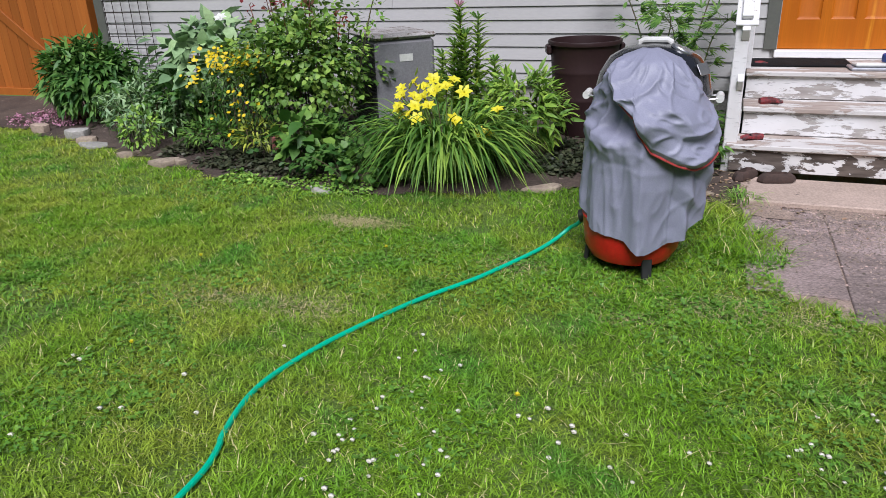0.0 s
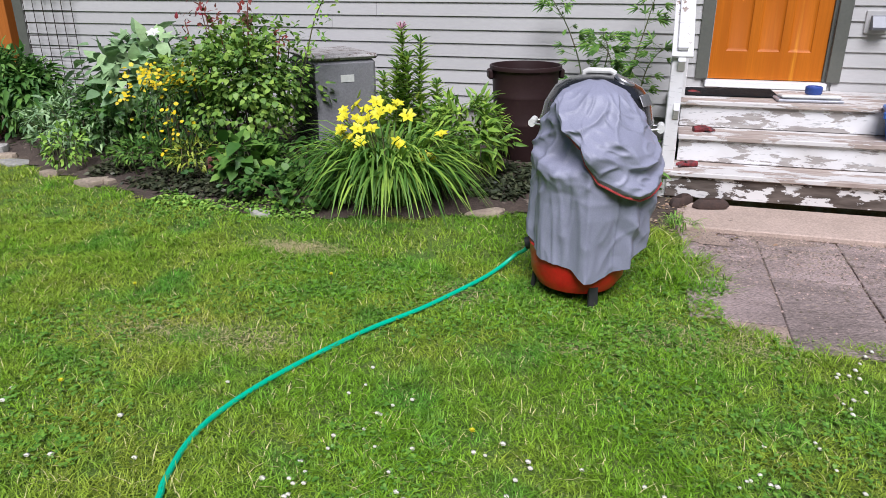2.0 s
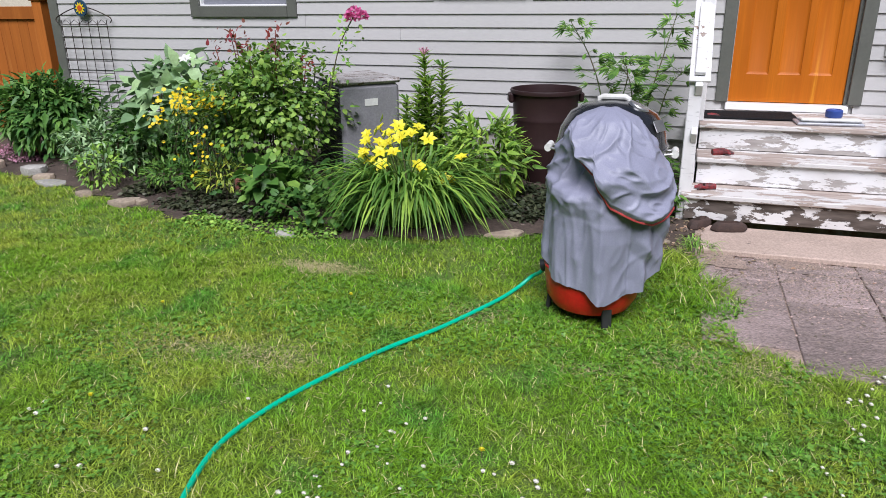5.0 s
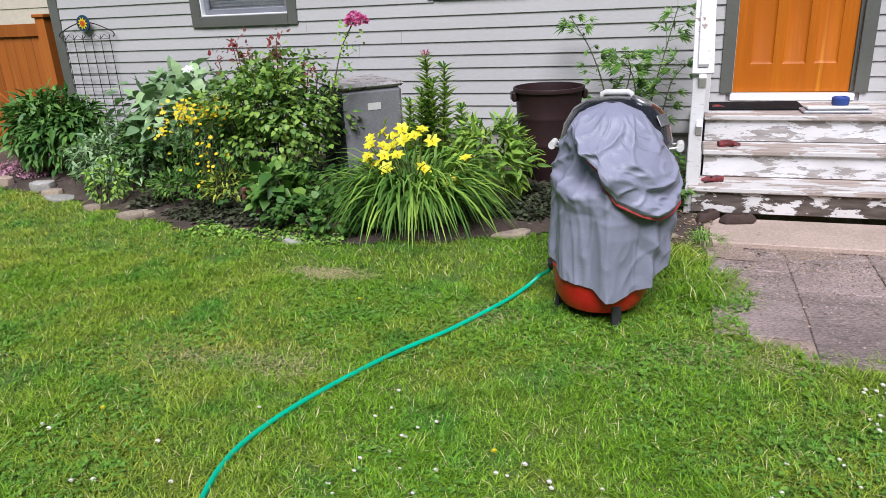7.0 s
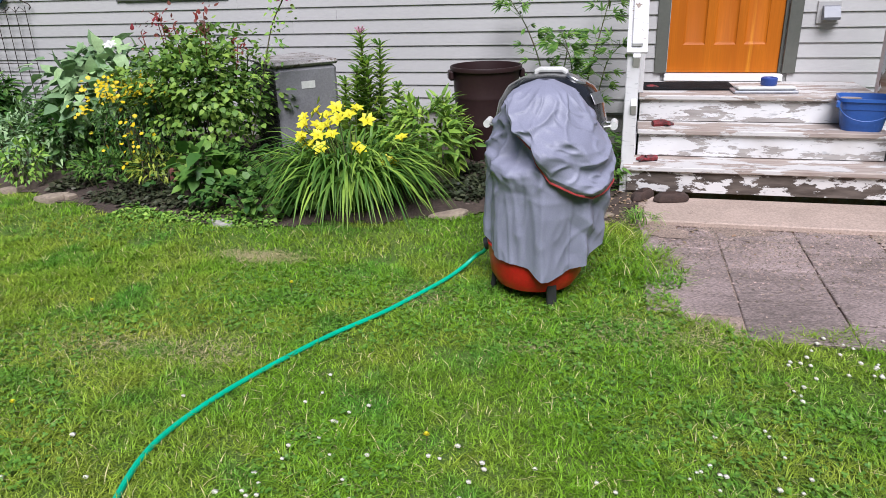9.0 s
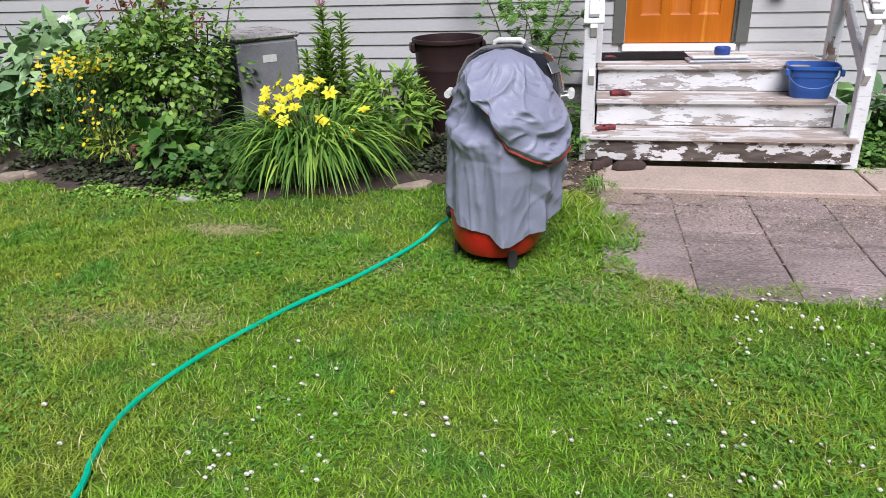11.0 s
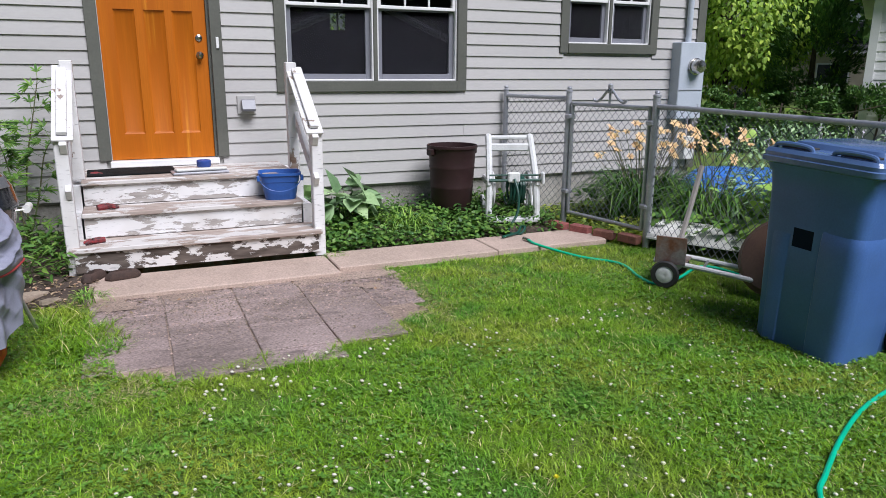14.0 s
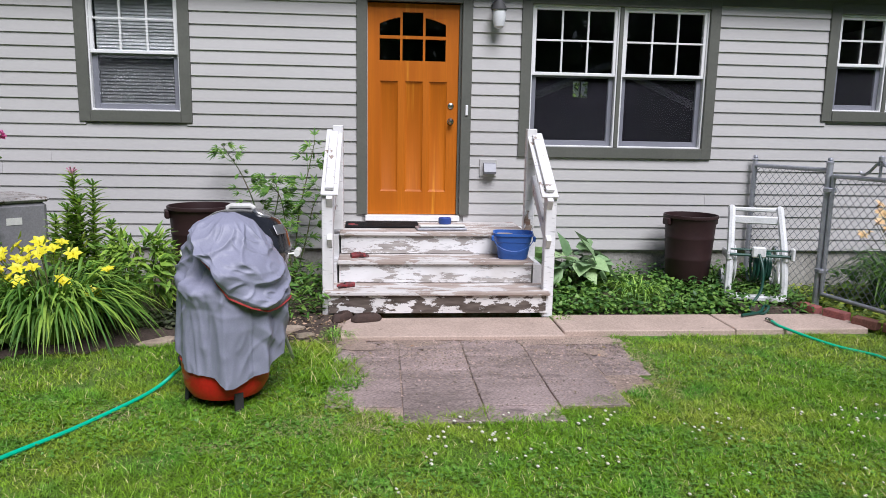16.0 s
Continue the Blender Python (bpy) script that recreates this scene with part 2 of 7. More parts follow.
SOIL = surf("bed_soil", (0.06, 0.042, 0.032), (0.11, 0.08, 0.06), 3.0, 60, 0.5, 0.95, 0.9, spots=(0.25, 0.2, 0.16), spot_lo=0.62, spot_hi=0.7, spot_scale=14)
DIRT = surf("trodden_dirt", (0.42, 0.32, 0.255), (0.29, 0.215, 0.17), 3.5, 70, 0.5, 0.95, 0.8, spots=(0.38, 0.31, 0.2), spot_lo=0.6, spot_hi=0.68, spot_scale=22)
STEPPAINT = peeling("peeling_white_paint", (0.3, 0.27, 0.25), (0.42, 0.39, 0.36), 0.44)
TREADPAINT = peeling("worn_tread_paint", (0.3, 0.235, 0.2), (0.44, 0.37, 0.32), 0.58, (0.6, 0.575, 0.55), 8.0, (0.25, 1, 1))
LOWPAINT = peeling("rotten_riser_paint", (0.06, 0.045, 0.035), (0.15, 0.12, 0.1), 0.6, (0.7, 0.68, 0.66), 9.0, (0.5, 1, 1.1))
POSTPAINT = peeling("post_paint", (0.2, 0.12, 0.08), (0.35, 0.3, 0.26), 0.2, (0.76, 0.75, 0.745), 6.0, (1, 1, 0.35))
BROWNPLASTIC = surf("dark_brown_plastic", (0.034, 0.017, 0.017), (0.028, 0.014, 0.014), 5, 60, 0.12, 0.5, 0.06, spec=0.25)
BLUEPLASTIC = surf("blue_plastic", (0.035, 0.12, 0.42), (0.03, 0.1, 0.36), 5, 60, 0.1, 0.4, 0.04)
BINBLUE = surf("navy_bin_plastic", (0.07, 0.155, 0.42), (0.06, 0.135, 0.36), 4, 90, 0.1, 0.38, 0.08)
BLACKPLASTIC = surf("black_rubber", (0.02, 0.02, 0.021), (0.03, 0.03, 0.03), 6, 60, 0.2, 0.6, 0.1)
ENAMEL = surf("black_enamel", (0.016, 0.017, 0.02), (0.024, 0.025, 0.028), 6, 40, 0.15, 0.2, 0.02, coat=0.5)
REDENAMEL = surf("red_enamel", (0.56, 0.014, 0.01), (0.46, 0.013, 0.01), 5, 60, 0.15, 0.35, 0.05)
GREYCLOTH = surf("grey_coated_cloth", (0.285, 0.29, 0.375), (0.25, 0.255, 0.33), 4, 160, 0.12, 0.5, 0.05, spec=0.4)
REDTAPE = surf("red_binding", (0.5, 0.06, 0.055), (0.4, 0.05, 0.05), 6, 90, 0.15, 0.6, 0.1)
ALU = surf("dull_aluminium", (0.55, 0.55, 0.55), (0.45, 0.45, 0.45), 8, 80, 0.15, 0.4, 0.05, 0.9)
WHITEPLASTIC = surf("aged_white_plastic", (0.72, 0.72, 0.68), (0.62, 0.61, 0.57), 6, 50, 0.1, 0.45, 0.05)
REELWHITE = surf("reel_plastic", (0.72, 0.73, 0.72), (0.6, 0.61, 0.6), 5, 60, 0.15, 0.5, 0.05)
HOSEGREEN = surf("green_hose", (0.006, 0.5, 0.29), (0.006, 0.43, 0.24), 6, 80, 0.15, 0.4, 0.05)
HOSEDARK = surf("dark_green_hose", (0.012, 0.075, 0.05), (0.01, 0.055, 0.04), 6, 80, 0.15, 0.4, 0.05)
BRICK = surf("red_brick", (0.3, 0.11, 0.085), (0.22, 0.085, 0.07), 8, 60, 0.35, 0.9, 0.5, rand=0.25)
ROOFDARK = surf("eave_paint", (0.05, 0.05, 0.05), (0.04, 0.04, 0.04), 3, 40, 0.2, 0.7, 0.1)
STONE = surf("sand_stone", (0.42, 0.34, 0.25), (0.32, 0.25, 0.19), 6, 40, 0.35, 0.9, 0.5, rand=0.2)
ACGREY = surf("ac_grey_paint", (0.25, 0.245, 0.26), (0.2, 0.195, 0.205), 3, 60, 0.2, 0.5, 0.05, 0.0)
METERGREY = surf("meter_grey_paint", (0.5, 0.545, 0.6), (0.44, 0.485, 0.54), 4, 60, 0.08, 0.45, 0.04)
LAWN = surf("lawn_soil_and_thatch", (0.09, 0.17, 0.02), (0.13, 0.18, 0.032), 2.0, 90, 0.5, 0.9, 0.9)
RUST = surf("rusty_steel", (0.27, 0.25, 0.24), (0.2, 0.09, 0.05), 9, 60, 0.3, 0.6, 0.2, 0.5)

# ---- ground ----
EDGE_X = (-12, -6.2, -5.5, -5.05, -4.2, -3.66, -2.92, -2.65, -1.97, -1.26, -0.84, -0.49, -0.17, 0.35, 0.9)
EDGE_Y = (6.4, 6.0, 5.75, 5.7, 5.36, 5.2, 4.96, 5.0, 4.82, 5.0, 5.12, 5.27, 5.42, 5.48, 5.2)
PATIO = [(0.86, 5.36), (0.93, 5.05), (1.05, 4.65), (1.02, 4.2), (1.06, 3.9), (1.45, 3.83), (1.93, 3.87), (2.25, 3.93), (2.72, 4.15), (2.96, 4.42), (2.98, 5.0), (3.08, 5.46)]


def bed_edge(x):
    return np.interp(x, EDGE_X, EDGE_Y)


def ground_z(x, y):
    x, y = np.asarray(x, float), np.asarray(y, float)
    left = np.clip((y - bed_edge(x)) / 1.2, 0, 1) * 0.12 * (x < 0.9)
    right = np.clip((y - 5.92) / 0.9, 0, 1) * 0.13 * ((x > 2.55) & (x < 5.05))
    far = np.clip((x - 5.5) / 3.0, 0, 1) * 0.1
    lump = 0.008 * np.sin(x * 2.1 + 0.6) * np.sin(y * 1.7 + 0.3)
    return np.maximum(left, np.maximum(right, far)) + lump


def in_poly(x, y, poly):
    inside = np.zeros(np.shape(x), bool)
    for (x0, y0), (x1, y1) in zip(poly, poly[1:] + poly[:1]):
        hit = ((y0 > y) != (y1 > y)) & (x < (x1 - x0) * (y - y0) / (y1 - y0 + 1e-12) + x0)
        inside ^= hit
    return inside


def sheet(xs, ys, lift=0.0, keep=None):
    b = Build()
    gx, gy = np.meshgrid(xs, ys)
    vs = np.stack([gx, gy, ground_z(gx, gy) + lift], -1).reshape(-1, 3)
    i, j = np.meshgrid(np.arange(len(xs) - 1), np.arange(len(ys) - 1))
    a = (j * len(xs) + i).ravel()
    q = np.stack([a, a + 1, a + 1 + len(xs), a + len(xs)], 1)
    if keep is not None:
        c = vs[q].mean(1)
        q = q[keep(c[:, 0], c[:, 1])]
    b.v, b.n, b.f = [vs], len(vs), [q]
    return b


far = np.array([-900, -300, -100, -50, -30, -20, -14, -10])
xs = np.concatenate([far + 1, np.arange(-8.0, 8.01, 0.08), -far[::-1]])
ys = np.concatenate([far, np.arange(-6.0, 0.5, 0.5), np.arange(0.5, 7.6, 0.08), np.arange(8.0, 14, 1.0), -far[::-1] + 6])
single("ground", sheet(xs, ys), LAWN, "mown backyard lawn with thatch and clover", "lawn", kind="structure", sharp=0)
single("flower_bed", sheet(np.arange(-9.0, 0.9, 0.05), np.arange(4.7, 7.2, 0.05), 0.012, lambda x, y: (y > bed_edge(x) + 0.03 * np.sin(x * 9) + 0.02 * np.sin(x * 23))),
       SOIL, "dark crumbly garden bed soil along the house", "flower bed", kind="structure", sharp=0)
single("side_bed", sheet(np.arange(2.6, 5.1, 0.05), np.arange(5.88, 7.2, 0.05), 0.012), SOIL, "dark soil strip beside the walkway", "flower bed", kind="structure", sharp=0)
single("dirt_patch", sheet(np.arange(0.3, 3.4, 0.04), np.arange(3.6, 5.9, 0.04), 0.006, lambda x, y: in_poly(x + 0.05 * np.sin(y * 13), y + 0.05 * np.sin(x * 11), PATIO) | ((x < 0.95) & (y > bed_edge(x)))),
       DIRT, "trodden sandy dirt around the pavers", "dirt", kind="structure", sharp=0)

# ---- house ----
WALL_Y, WALL_L, WALL_R, LAP = 7.2, -6.13, 7.72, 0.1185
OPEN = {"window_1": (-4.17, -3.14, 1.55, 2.88), "window_2": (-1.55, -0.72, 1.72, 2.88), "door_1": (1.05, 1.96, 0.69, 2.8),
        "window_3": (2.65, 4.44, 1.45, 2.82), "window_4": (5.8, 6.93, 1.86, 2.82)}


def cells(x0, x1, z0, z1, holes):
    xs = sorted({x0, x1, *[h[0] for h in holes], *[h[1] for h in holes]})
    for a, b in zip(xs, xs[1:]):
        cuts = sorted([(h[2], h[3]) for h in holes if h[0] < (a + b) / 2 < h[1]])
        z = z0
        for lo, hi in cuts:
            if lo > z:
                yield a, b, z, lo
            z = hi
        if z < z1:
            yield a, b, z, z1


b = Build()
for x0, x1, z0, z1 in cells(WALL_L, WALL_R, 0.38, 3.1, list(OPEN.values())):
    b.box(x0, x1, WALL_Y + 0.015, WALL_Y + 0.17, z0, z1, 0)
wall = single("wall_house", b, SIDING, "pale grey painted lap siding house wall", "house wall", kind="structure")
b = Build()
b.box(WALL_L, WALL_R, WALL_Y + 0.03, WALL_Y + 0.25, -0.3, 0.385, 0.0)
single("foundation", b, FOUND, "rough grey rendered foundation under the siding", "foundation", kind="structure")
b = Build()
b.box(WALL_L, WALL_L + 0.15, WALL_Y + 0.17, 14, 0.0, 3.1, 0)
b.box(WALL_R - 0.15, WALL_R, WALL_Y + 0.17, 14, 0.0, 3.1, 0)
for x0, x1, z0, z1 in cells(WALL_L, WALL_R, 0.0, 3.1, [(4.85, 5.3, 2.0, 2.6)]):
    b.box(x0, x1, 14, 14.15, z0, z1, 0)
single("wall_back", b, SIDING, "outer side walls of the house", "house wall", kind="structure")
# added inner box, its gloom set in the colour
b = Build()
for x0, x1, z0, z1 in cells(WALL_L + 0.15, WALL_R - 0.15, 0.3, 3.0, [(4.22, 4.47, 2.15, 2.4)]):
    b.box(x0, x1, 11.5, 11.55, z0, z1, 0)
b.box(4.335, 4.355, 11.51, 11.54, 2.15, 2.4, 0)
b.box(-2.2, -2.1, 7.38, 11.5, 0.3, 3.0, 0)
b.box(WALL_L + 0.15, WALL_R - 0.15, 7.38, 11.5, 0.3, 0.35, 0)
single("inner_wall", b, DARKROOM, "interior walls coloured near black for the unlit room behind the windows", "interior wall", kind="structure")
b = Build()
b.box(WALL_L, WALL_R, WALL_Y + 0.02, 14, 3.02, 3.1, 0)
single("ceiling", b, DARKROOM, "interior ceiling coloured near black for the unlit room", "ceiling", kind="structure")
# frieze, soffit and roof
b = Build()
b.box(WALL_L - 0.3, WALL_R + 0.3, WALL_Y - 0.2, WALL_Y + 0.02, 3.02, 3.05, 0.003)
b.box(WALL_L - 0.3, WALL_R + 0.3, WALL_Y - 0.23, WALL_Y - 0.2, 3.0, 3.14, 0.003)
single("eave", b, ROOFDARK, "dark painted eave overhang", "eave", kind="structure")
b = Build()
b.add([(WALL_L - 0.35, 6.93, 3.12), (WALL_R + 0.35, 6.93, 3.12), (WALL_R + 0.35, 10.6, 5.4), (WALL_L - 0.35, 10.6, 5.4), (WALL_L - 0.35, 14.6, 3.12), (WALL_R + 0.35, 14.6, 3.12)],
      [(0, 1, 2, 3), (3, 2, 5, 4), (0, 3, 4), (1, 5, 2)])
single("roof", b, ROOFDARK, "dark shingled house roof", "roof", kind="structure")
b = Build()
for x0, x1 in ((WALL_L, 0.93), (2.08, WALL_R)):
    b.box(x0, x1, WALL_Y - 0.022, WALL_Y + 0.014, 2.86, 3.015, 0.003)
single("frieze_board", b, TRIM, "olive frieze board under the eave", "trim", kind="structure")
for x0, x1 in ((WALL_L - 0.02, WALL_L + 0.1), (WALL_R - 0.09, WALL_R + 0.03)):
    b = Build()
    b.box(x0, x1, WALL_Y - 0.03, WALL_Y + 0.1, 0.38, 3.015, 0.003)
    single("corner_trim", b, TRIM, "olive painted corner board of the house", "trim", kind="structure")

# ---- windows and door ----
def casing(holder, x0, x1, z0, z1, w=0.105, bottom=True):
    for name, q in (("side_casing", (x0 - w, x0, z0 - (w if bottom else 0), z1 + w)), ("side_casing", (x1, x1 + w, z0 - (w if bottom else 0), z1 + w)),
                    ("head_casing", (x0, x1, z1, z1 + w)), ("sill", (x0, x1, z0 - w, z0))):
        if name == "sill" and not bottom:
            continue
        bb = Build()
        out = 0.036 if name == "sill" else 0.03
        bb.box(q[0], q[1], WALL_Y - out, WALL_Y + 0.12, q[2], q[3], 0.004)
        part(name, bb, TRIM, holder)


def bars(x0, x1, z0, z1, w, y0, y1, material, holder, name):
    bb = Build()
    bb.box(x0, x0 + w, y0, y1, z0, z1, 0.003)
    bb.box(x1 - w, x1, y0, y1, z0, z1, 0.003)
    bb.box(x0 + w, x1 - w, y0, y1, z0, z0 + w, 0.003)
    bb.box(x0 + w, x1 - w, y0, y1, z1 - w, z1, 0.003)
    return part(name, bb, material, holder)


def sash_window(name, x0, x1, z0, z1, units, cols, label, mid, blinds):
    w = thing(name, label=label, category="window", kind="structure")
    casing(w, x0, x1, z0, z1)
    wide = (x1 - x0) / units
    for u in range(1, units):
        bb = Build()
        bb.box(x0 + u * wide - 0.02, x0 + u * wide + 0.02, WALL_Y - 0.012, WALL_Y + 0.12, z0, z1, 0.004)
        part("mullion", bb, TRIM, w)
    for u in range(units):
        a, c = x0 + u * wide + (0.02 if u else 0), x0 + (u + 1) * wide - (0.02 if u < units - 1 else 0)
        bars(a, c, z0, z1, 0.016, WALL_Y + 0.0, WALL_Y + 0.1, VINYL, w, "window_frame")
        a, c, lo, hi = a + 0.017, c - 0.017, z0 + 0.017, z1 - 0.017
        up = bars(a, c, mid - 0.02, hi, 0.03, WALL_Y + 0.012, WALL_Y + 0.045, VINYL, w, "upper_sash")
        k = cols
        for i in range(1, k):
            bb = Build()
            x = a + 0.03 + (c - a - 0.06) * i / k
            bb.box(x - 0.009, x + 0.009, WALL_Y + 0.016, WALL_Y + 0.034, mid + 0.011, hi - 0.031, 0.002)
            part("muntin", bb, VINYL, up)
        bb = Build()
        z = (mid + hi) / 2
        bb.box(a + 0.031, c - 0.031, WALL_Y + 0.014, WALL_Y + 0.03, z - 0.009, z + 0.009, 0.002)
        part("muntin", bb, VINYL, up)
        low = bars(a, c, lo, mid + 0.015, 0.05, WALL_Y + 0.05, WALL_Y + 0.085, SASH, w, "lower_sash")
        for q0, q1, y, holder in ((mid + 0.011, hi - 0.031, 0.036, up), (lo + 0.051, mid - 0.036, 0.068, low)):
            bb = Build()
            bb.box(a + 0.031, c - 0.031, WALL_Y + y, WALL_Y + y + 0.004, q0, q1, 0)
            g = part("pane", bb, GLASS, holder)
            g.visible_shadow = False
        bb = Build()
        bb.box(a + 0.052, c - 0.052, WALL_Y + 0.078, WALL_Y + 0.0795, lo + 0.052, mid - 0.037, 0)
        part("insect_screen", bb, SCREEN, low, "fine dark insect screen").visible_shadow = False
        if blinds:
            n = int((hi - lo) / 0.032)
            bb = Build()
            for i in range(n):
                zz = lo + 0.03 + i * (hi - lo - 0.04) / n
                bb.box(a + 0.02, c - 0.02, WALL_Y + 0.108, WALL_Y + 0.144, zz, zz + 0.0025, 0, Matrix.Translation((0, WALL_Y + 0.126, zz)) @ Matrix.Rotation(1.2, 4, "X") @ Matrix.Translation((0, -WALL_Y - 0.126, -zz)))
            part("blind", bb, BLIND, w, "closed grey slatted blind")
    return w


sash_window("window_1", *OPEN["window_1"], 1, 3, "olive-cased sash window with a closed blind", 2.27, True)
sash_window("window_2", *OPEN["window_2"], 1, 3, "olive-cased sash window with a closed blind", 2.27, True)
sash_window("window_3", *OPEN["window_3"], 2, 3, "wide olive-cased double sash window with dark glass", 2.17, False)
sash_window("window_4", *OPEN["window_4"], 2, 2, "small olive-cased double sash window with dark glass", 2.33, False)

dx0, dx1, dz0, dz1 = 1.05, 1.938, 0.752, 2.79
door = thing("door_1", label="closed orange-stained wooden entry door with six panes", category="door", kind="structure")
casing(door, dx0 - 0.005, 1.965, dz0, 2.8, 0.1, False)
bb = Build()
bb.box(dx1 + 0.002, 1.964, WALL_Y + 0.012, WALL_Y + 0.12, dz0, 2.798, 0.003)
part("jamb", bb, TRIM, door)
bb = Build()
bb.box(1.03, 1.97, WALL_Y - 0.06, WALL_Y + 0.14, 0.69, 0.746, 0.006)
part("threshold", bb, VINYL, door, "white painted threshold")
PANES = [(1.165 + i * 0.222, 1.165 + i * 0.222 + 0.2) for i in range(3)]
PANELS = [(1.17, 1.345), (1.417, 1.592), (1.652, 1.827)]
holes = [(a, c, 2.255, 2.46) for a, c in PANES] + [(a, c, 2.49, 2.66 + 0.05 * (i == 1)) for i, (a, c) in enumerate(PANES)]
bb = Build()
xs_ = sorted({dx0, dx1, *[q for h in PANES + PANELS for q in h]})
cut = [(a, c, 0.98, 2.06) for a, c in PANELS] + holes
for x0, x1 in zip(xs_, xs_[1:]):
    z = dz0
    for lo, hi in sorted((h[2], h[3]) for h in cut if h[0] < (x0 + x1) / 2 < h[1]) + [(dz1, dz1)]:
        if lo > z:
            bb.box(x0, x1, WALL_Y + 0.035, WALL_Y + 0.08, z, lo, 0)
        z = hi
leaf = part("door_leaf", bb, DOORWOOD, door)
for a, c in PANELS:
    bb = Build()
    y0, y1 = WALL_Y + 0.056, WALL_Y + 0.04
    z0, z1 = 0.98, 2.06
    bb.box(a, c, y0 + 0.004, y0 + 0.014, z0, z1, 0)
    bb.add([(a, y1, z0), (c, y1, z0), (c, y1, z1), (a, y1, z1),
            (a + 0.024, y0, z0 + 0.026), (c - 0.024, y0, z0 + 0.026), (c - 0.024, y0, z1 - 0.026), (a + 0.024, y0, z1 - 0.026)],
           [(4, 5, 6, 7), (0, 1, 5, 4), (1, 2, 6, 5), (2, 3, 7, 6), (3, 0, 4, 7)])
    part("panel", bb, DOORWOOD, leaf)
for a, c, lo, hi in holes:
    bb = Build()
    bb.box(a, c, WALL_Y + 0.052, WALL_Y + 0.056, lo, hi, 0)
    part("pane", bb, GLASS, leaf).visible_shadow = False
# curved heads of the outer lights
for s, (a, c) in ((1, PANES[0]), (-1, PANES[2])):
    bb = Build()
    edge = [(a if s > 0 else c, 2.6)] + [((a if s > 0 else c) + s * (c - a) * u, 2.6 + 0.062 * math.sin(u * 1.35)) for u in np.linspace(0.08, 1, 7)]
    poly = edge + [(c if s > 0 else a, 2.662), (a if s > 0 else c, 2.662)]
    bb.prism(poly if s > 0 else poly[::-1], -(WALL_Y + 0.078), -(WALL_Y + 0.037))
    bb.move(Matrix(((1, 0, 0, 0), (0, 0, -1, 0), (0, 1, 0, 0), (0, 0, 0, 1))))
    part("arched_head", bb, DOORWOOD, leaf, sharp=0.3)
for z, r in ((1.83, 0.03), (1.68, 0.032)):
    bb = Build()
    m = Matrix.Translation((1.868, WALL_Y + 0.035, z)) @ Matrix.Rotation(math.pi / 2, 4, "X")
    if z > 1.75:
        bb.lathe([(0, 0.016), (r * 0.7, 0.014), (r, 0.008), (r, 0)], 20, m=m)
        part("deadbolt", bb, STEEL, leaf, "satin steel deadbolt")
    else:
        bb.lathe([(0, 0.075), (0.018, 0.073), (0.028, 0.06), (0.027, 0.048), (0.012, 0.036), (0.012, 0.012), (r, 0.01), (r, 0)], 20, m=m)
        part("door_knob", bb, STEEL, leaf, "satin steel door knob")
bb = Build()
bb.box(2.008, 2.034, WALL_Y - 0.045, WALL_Y - 0.028, 1.74, 1.84, 0.004)
part("doorbell", bb, VINYL, door, "white doorbell button")

# ---- porch steps ----
steps = thing("porch_steps", label="wooden porch steps with peeling white paint and bare grey wood", category="steps")
SX0, SX1 = 0.76, 2.58
for i, (y, z) in enumerate(((5.83, 0.275), (6.13, 0.48), (6.43, 0.685))):
    bb = Build()
    deep = 0.34 if i < 2 else 0.15
    bb.box(SX0 - (0.03 if i == 0 else -0.06), SX1 + (0.03 if i == 0 else -0.06), y - 0.02, y + deep, z - 0.036, z, 0.006)
    part("tread" if i < 2 else "floor_board", bb, TREADPAINT, steps, "worn tread with grey bare wood")
    bb = Build()
    bb.box(SX0 + (0 if i == 0 else 0.07), SX1 - (0 if i == 0 else 0.07), y + 0.01, y + 0.035, (0.085, 0.28, 0.485)[i], z - 0.037, 0.003)
    part("riser", bb, LOWPAINT if i == 0 else STEPPAINT, steps, "rotten riser with flaking paint" if i == 0 else "white riser with flaking paint")
for k in range(5):
    bb = Build()
    y = 6.583 + k * 0.121
    bb.box(SX0 + 0.06, SX1 - 0.06, y, y + 0.117, 0.65, 0.685, 0.004)
    part("floor_board", bb, TREADPAINT, steps)
for x0, x1 in ((SX0 - 0.02, SX0 + 0.055), (SX1 - 0.055, SX1 + 0.02)):
    bb = Build()
    bb.prism([(5.86, 0.08), (7.17, 0.08), (7.17, 0.645), (6.45, 0.645), (6.45, 0.44), (6.15, 0.44), (6.15, 0.235), (5.86, 0.235)], x0, x1)
    bb.move(Matrix(((0, 0, 1, 0), (1, 0, 0, 0), (0, 1, 0, 0), (0, 0, 0, 1))))
    part("stringer", bb, POSTPAINT, steps)
bb = Build()
bb.box(SX0 + 0.1, SX1 - 0.1, 5.95, 6.0, 0.0, 0.1, 0.01)
part("footing", bb, RUST, steps)
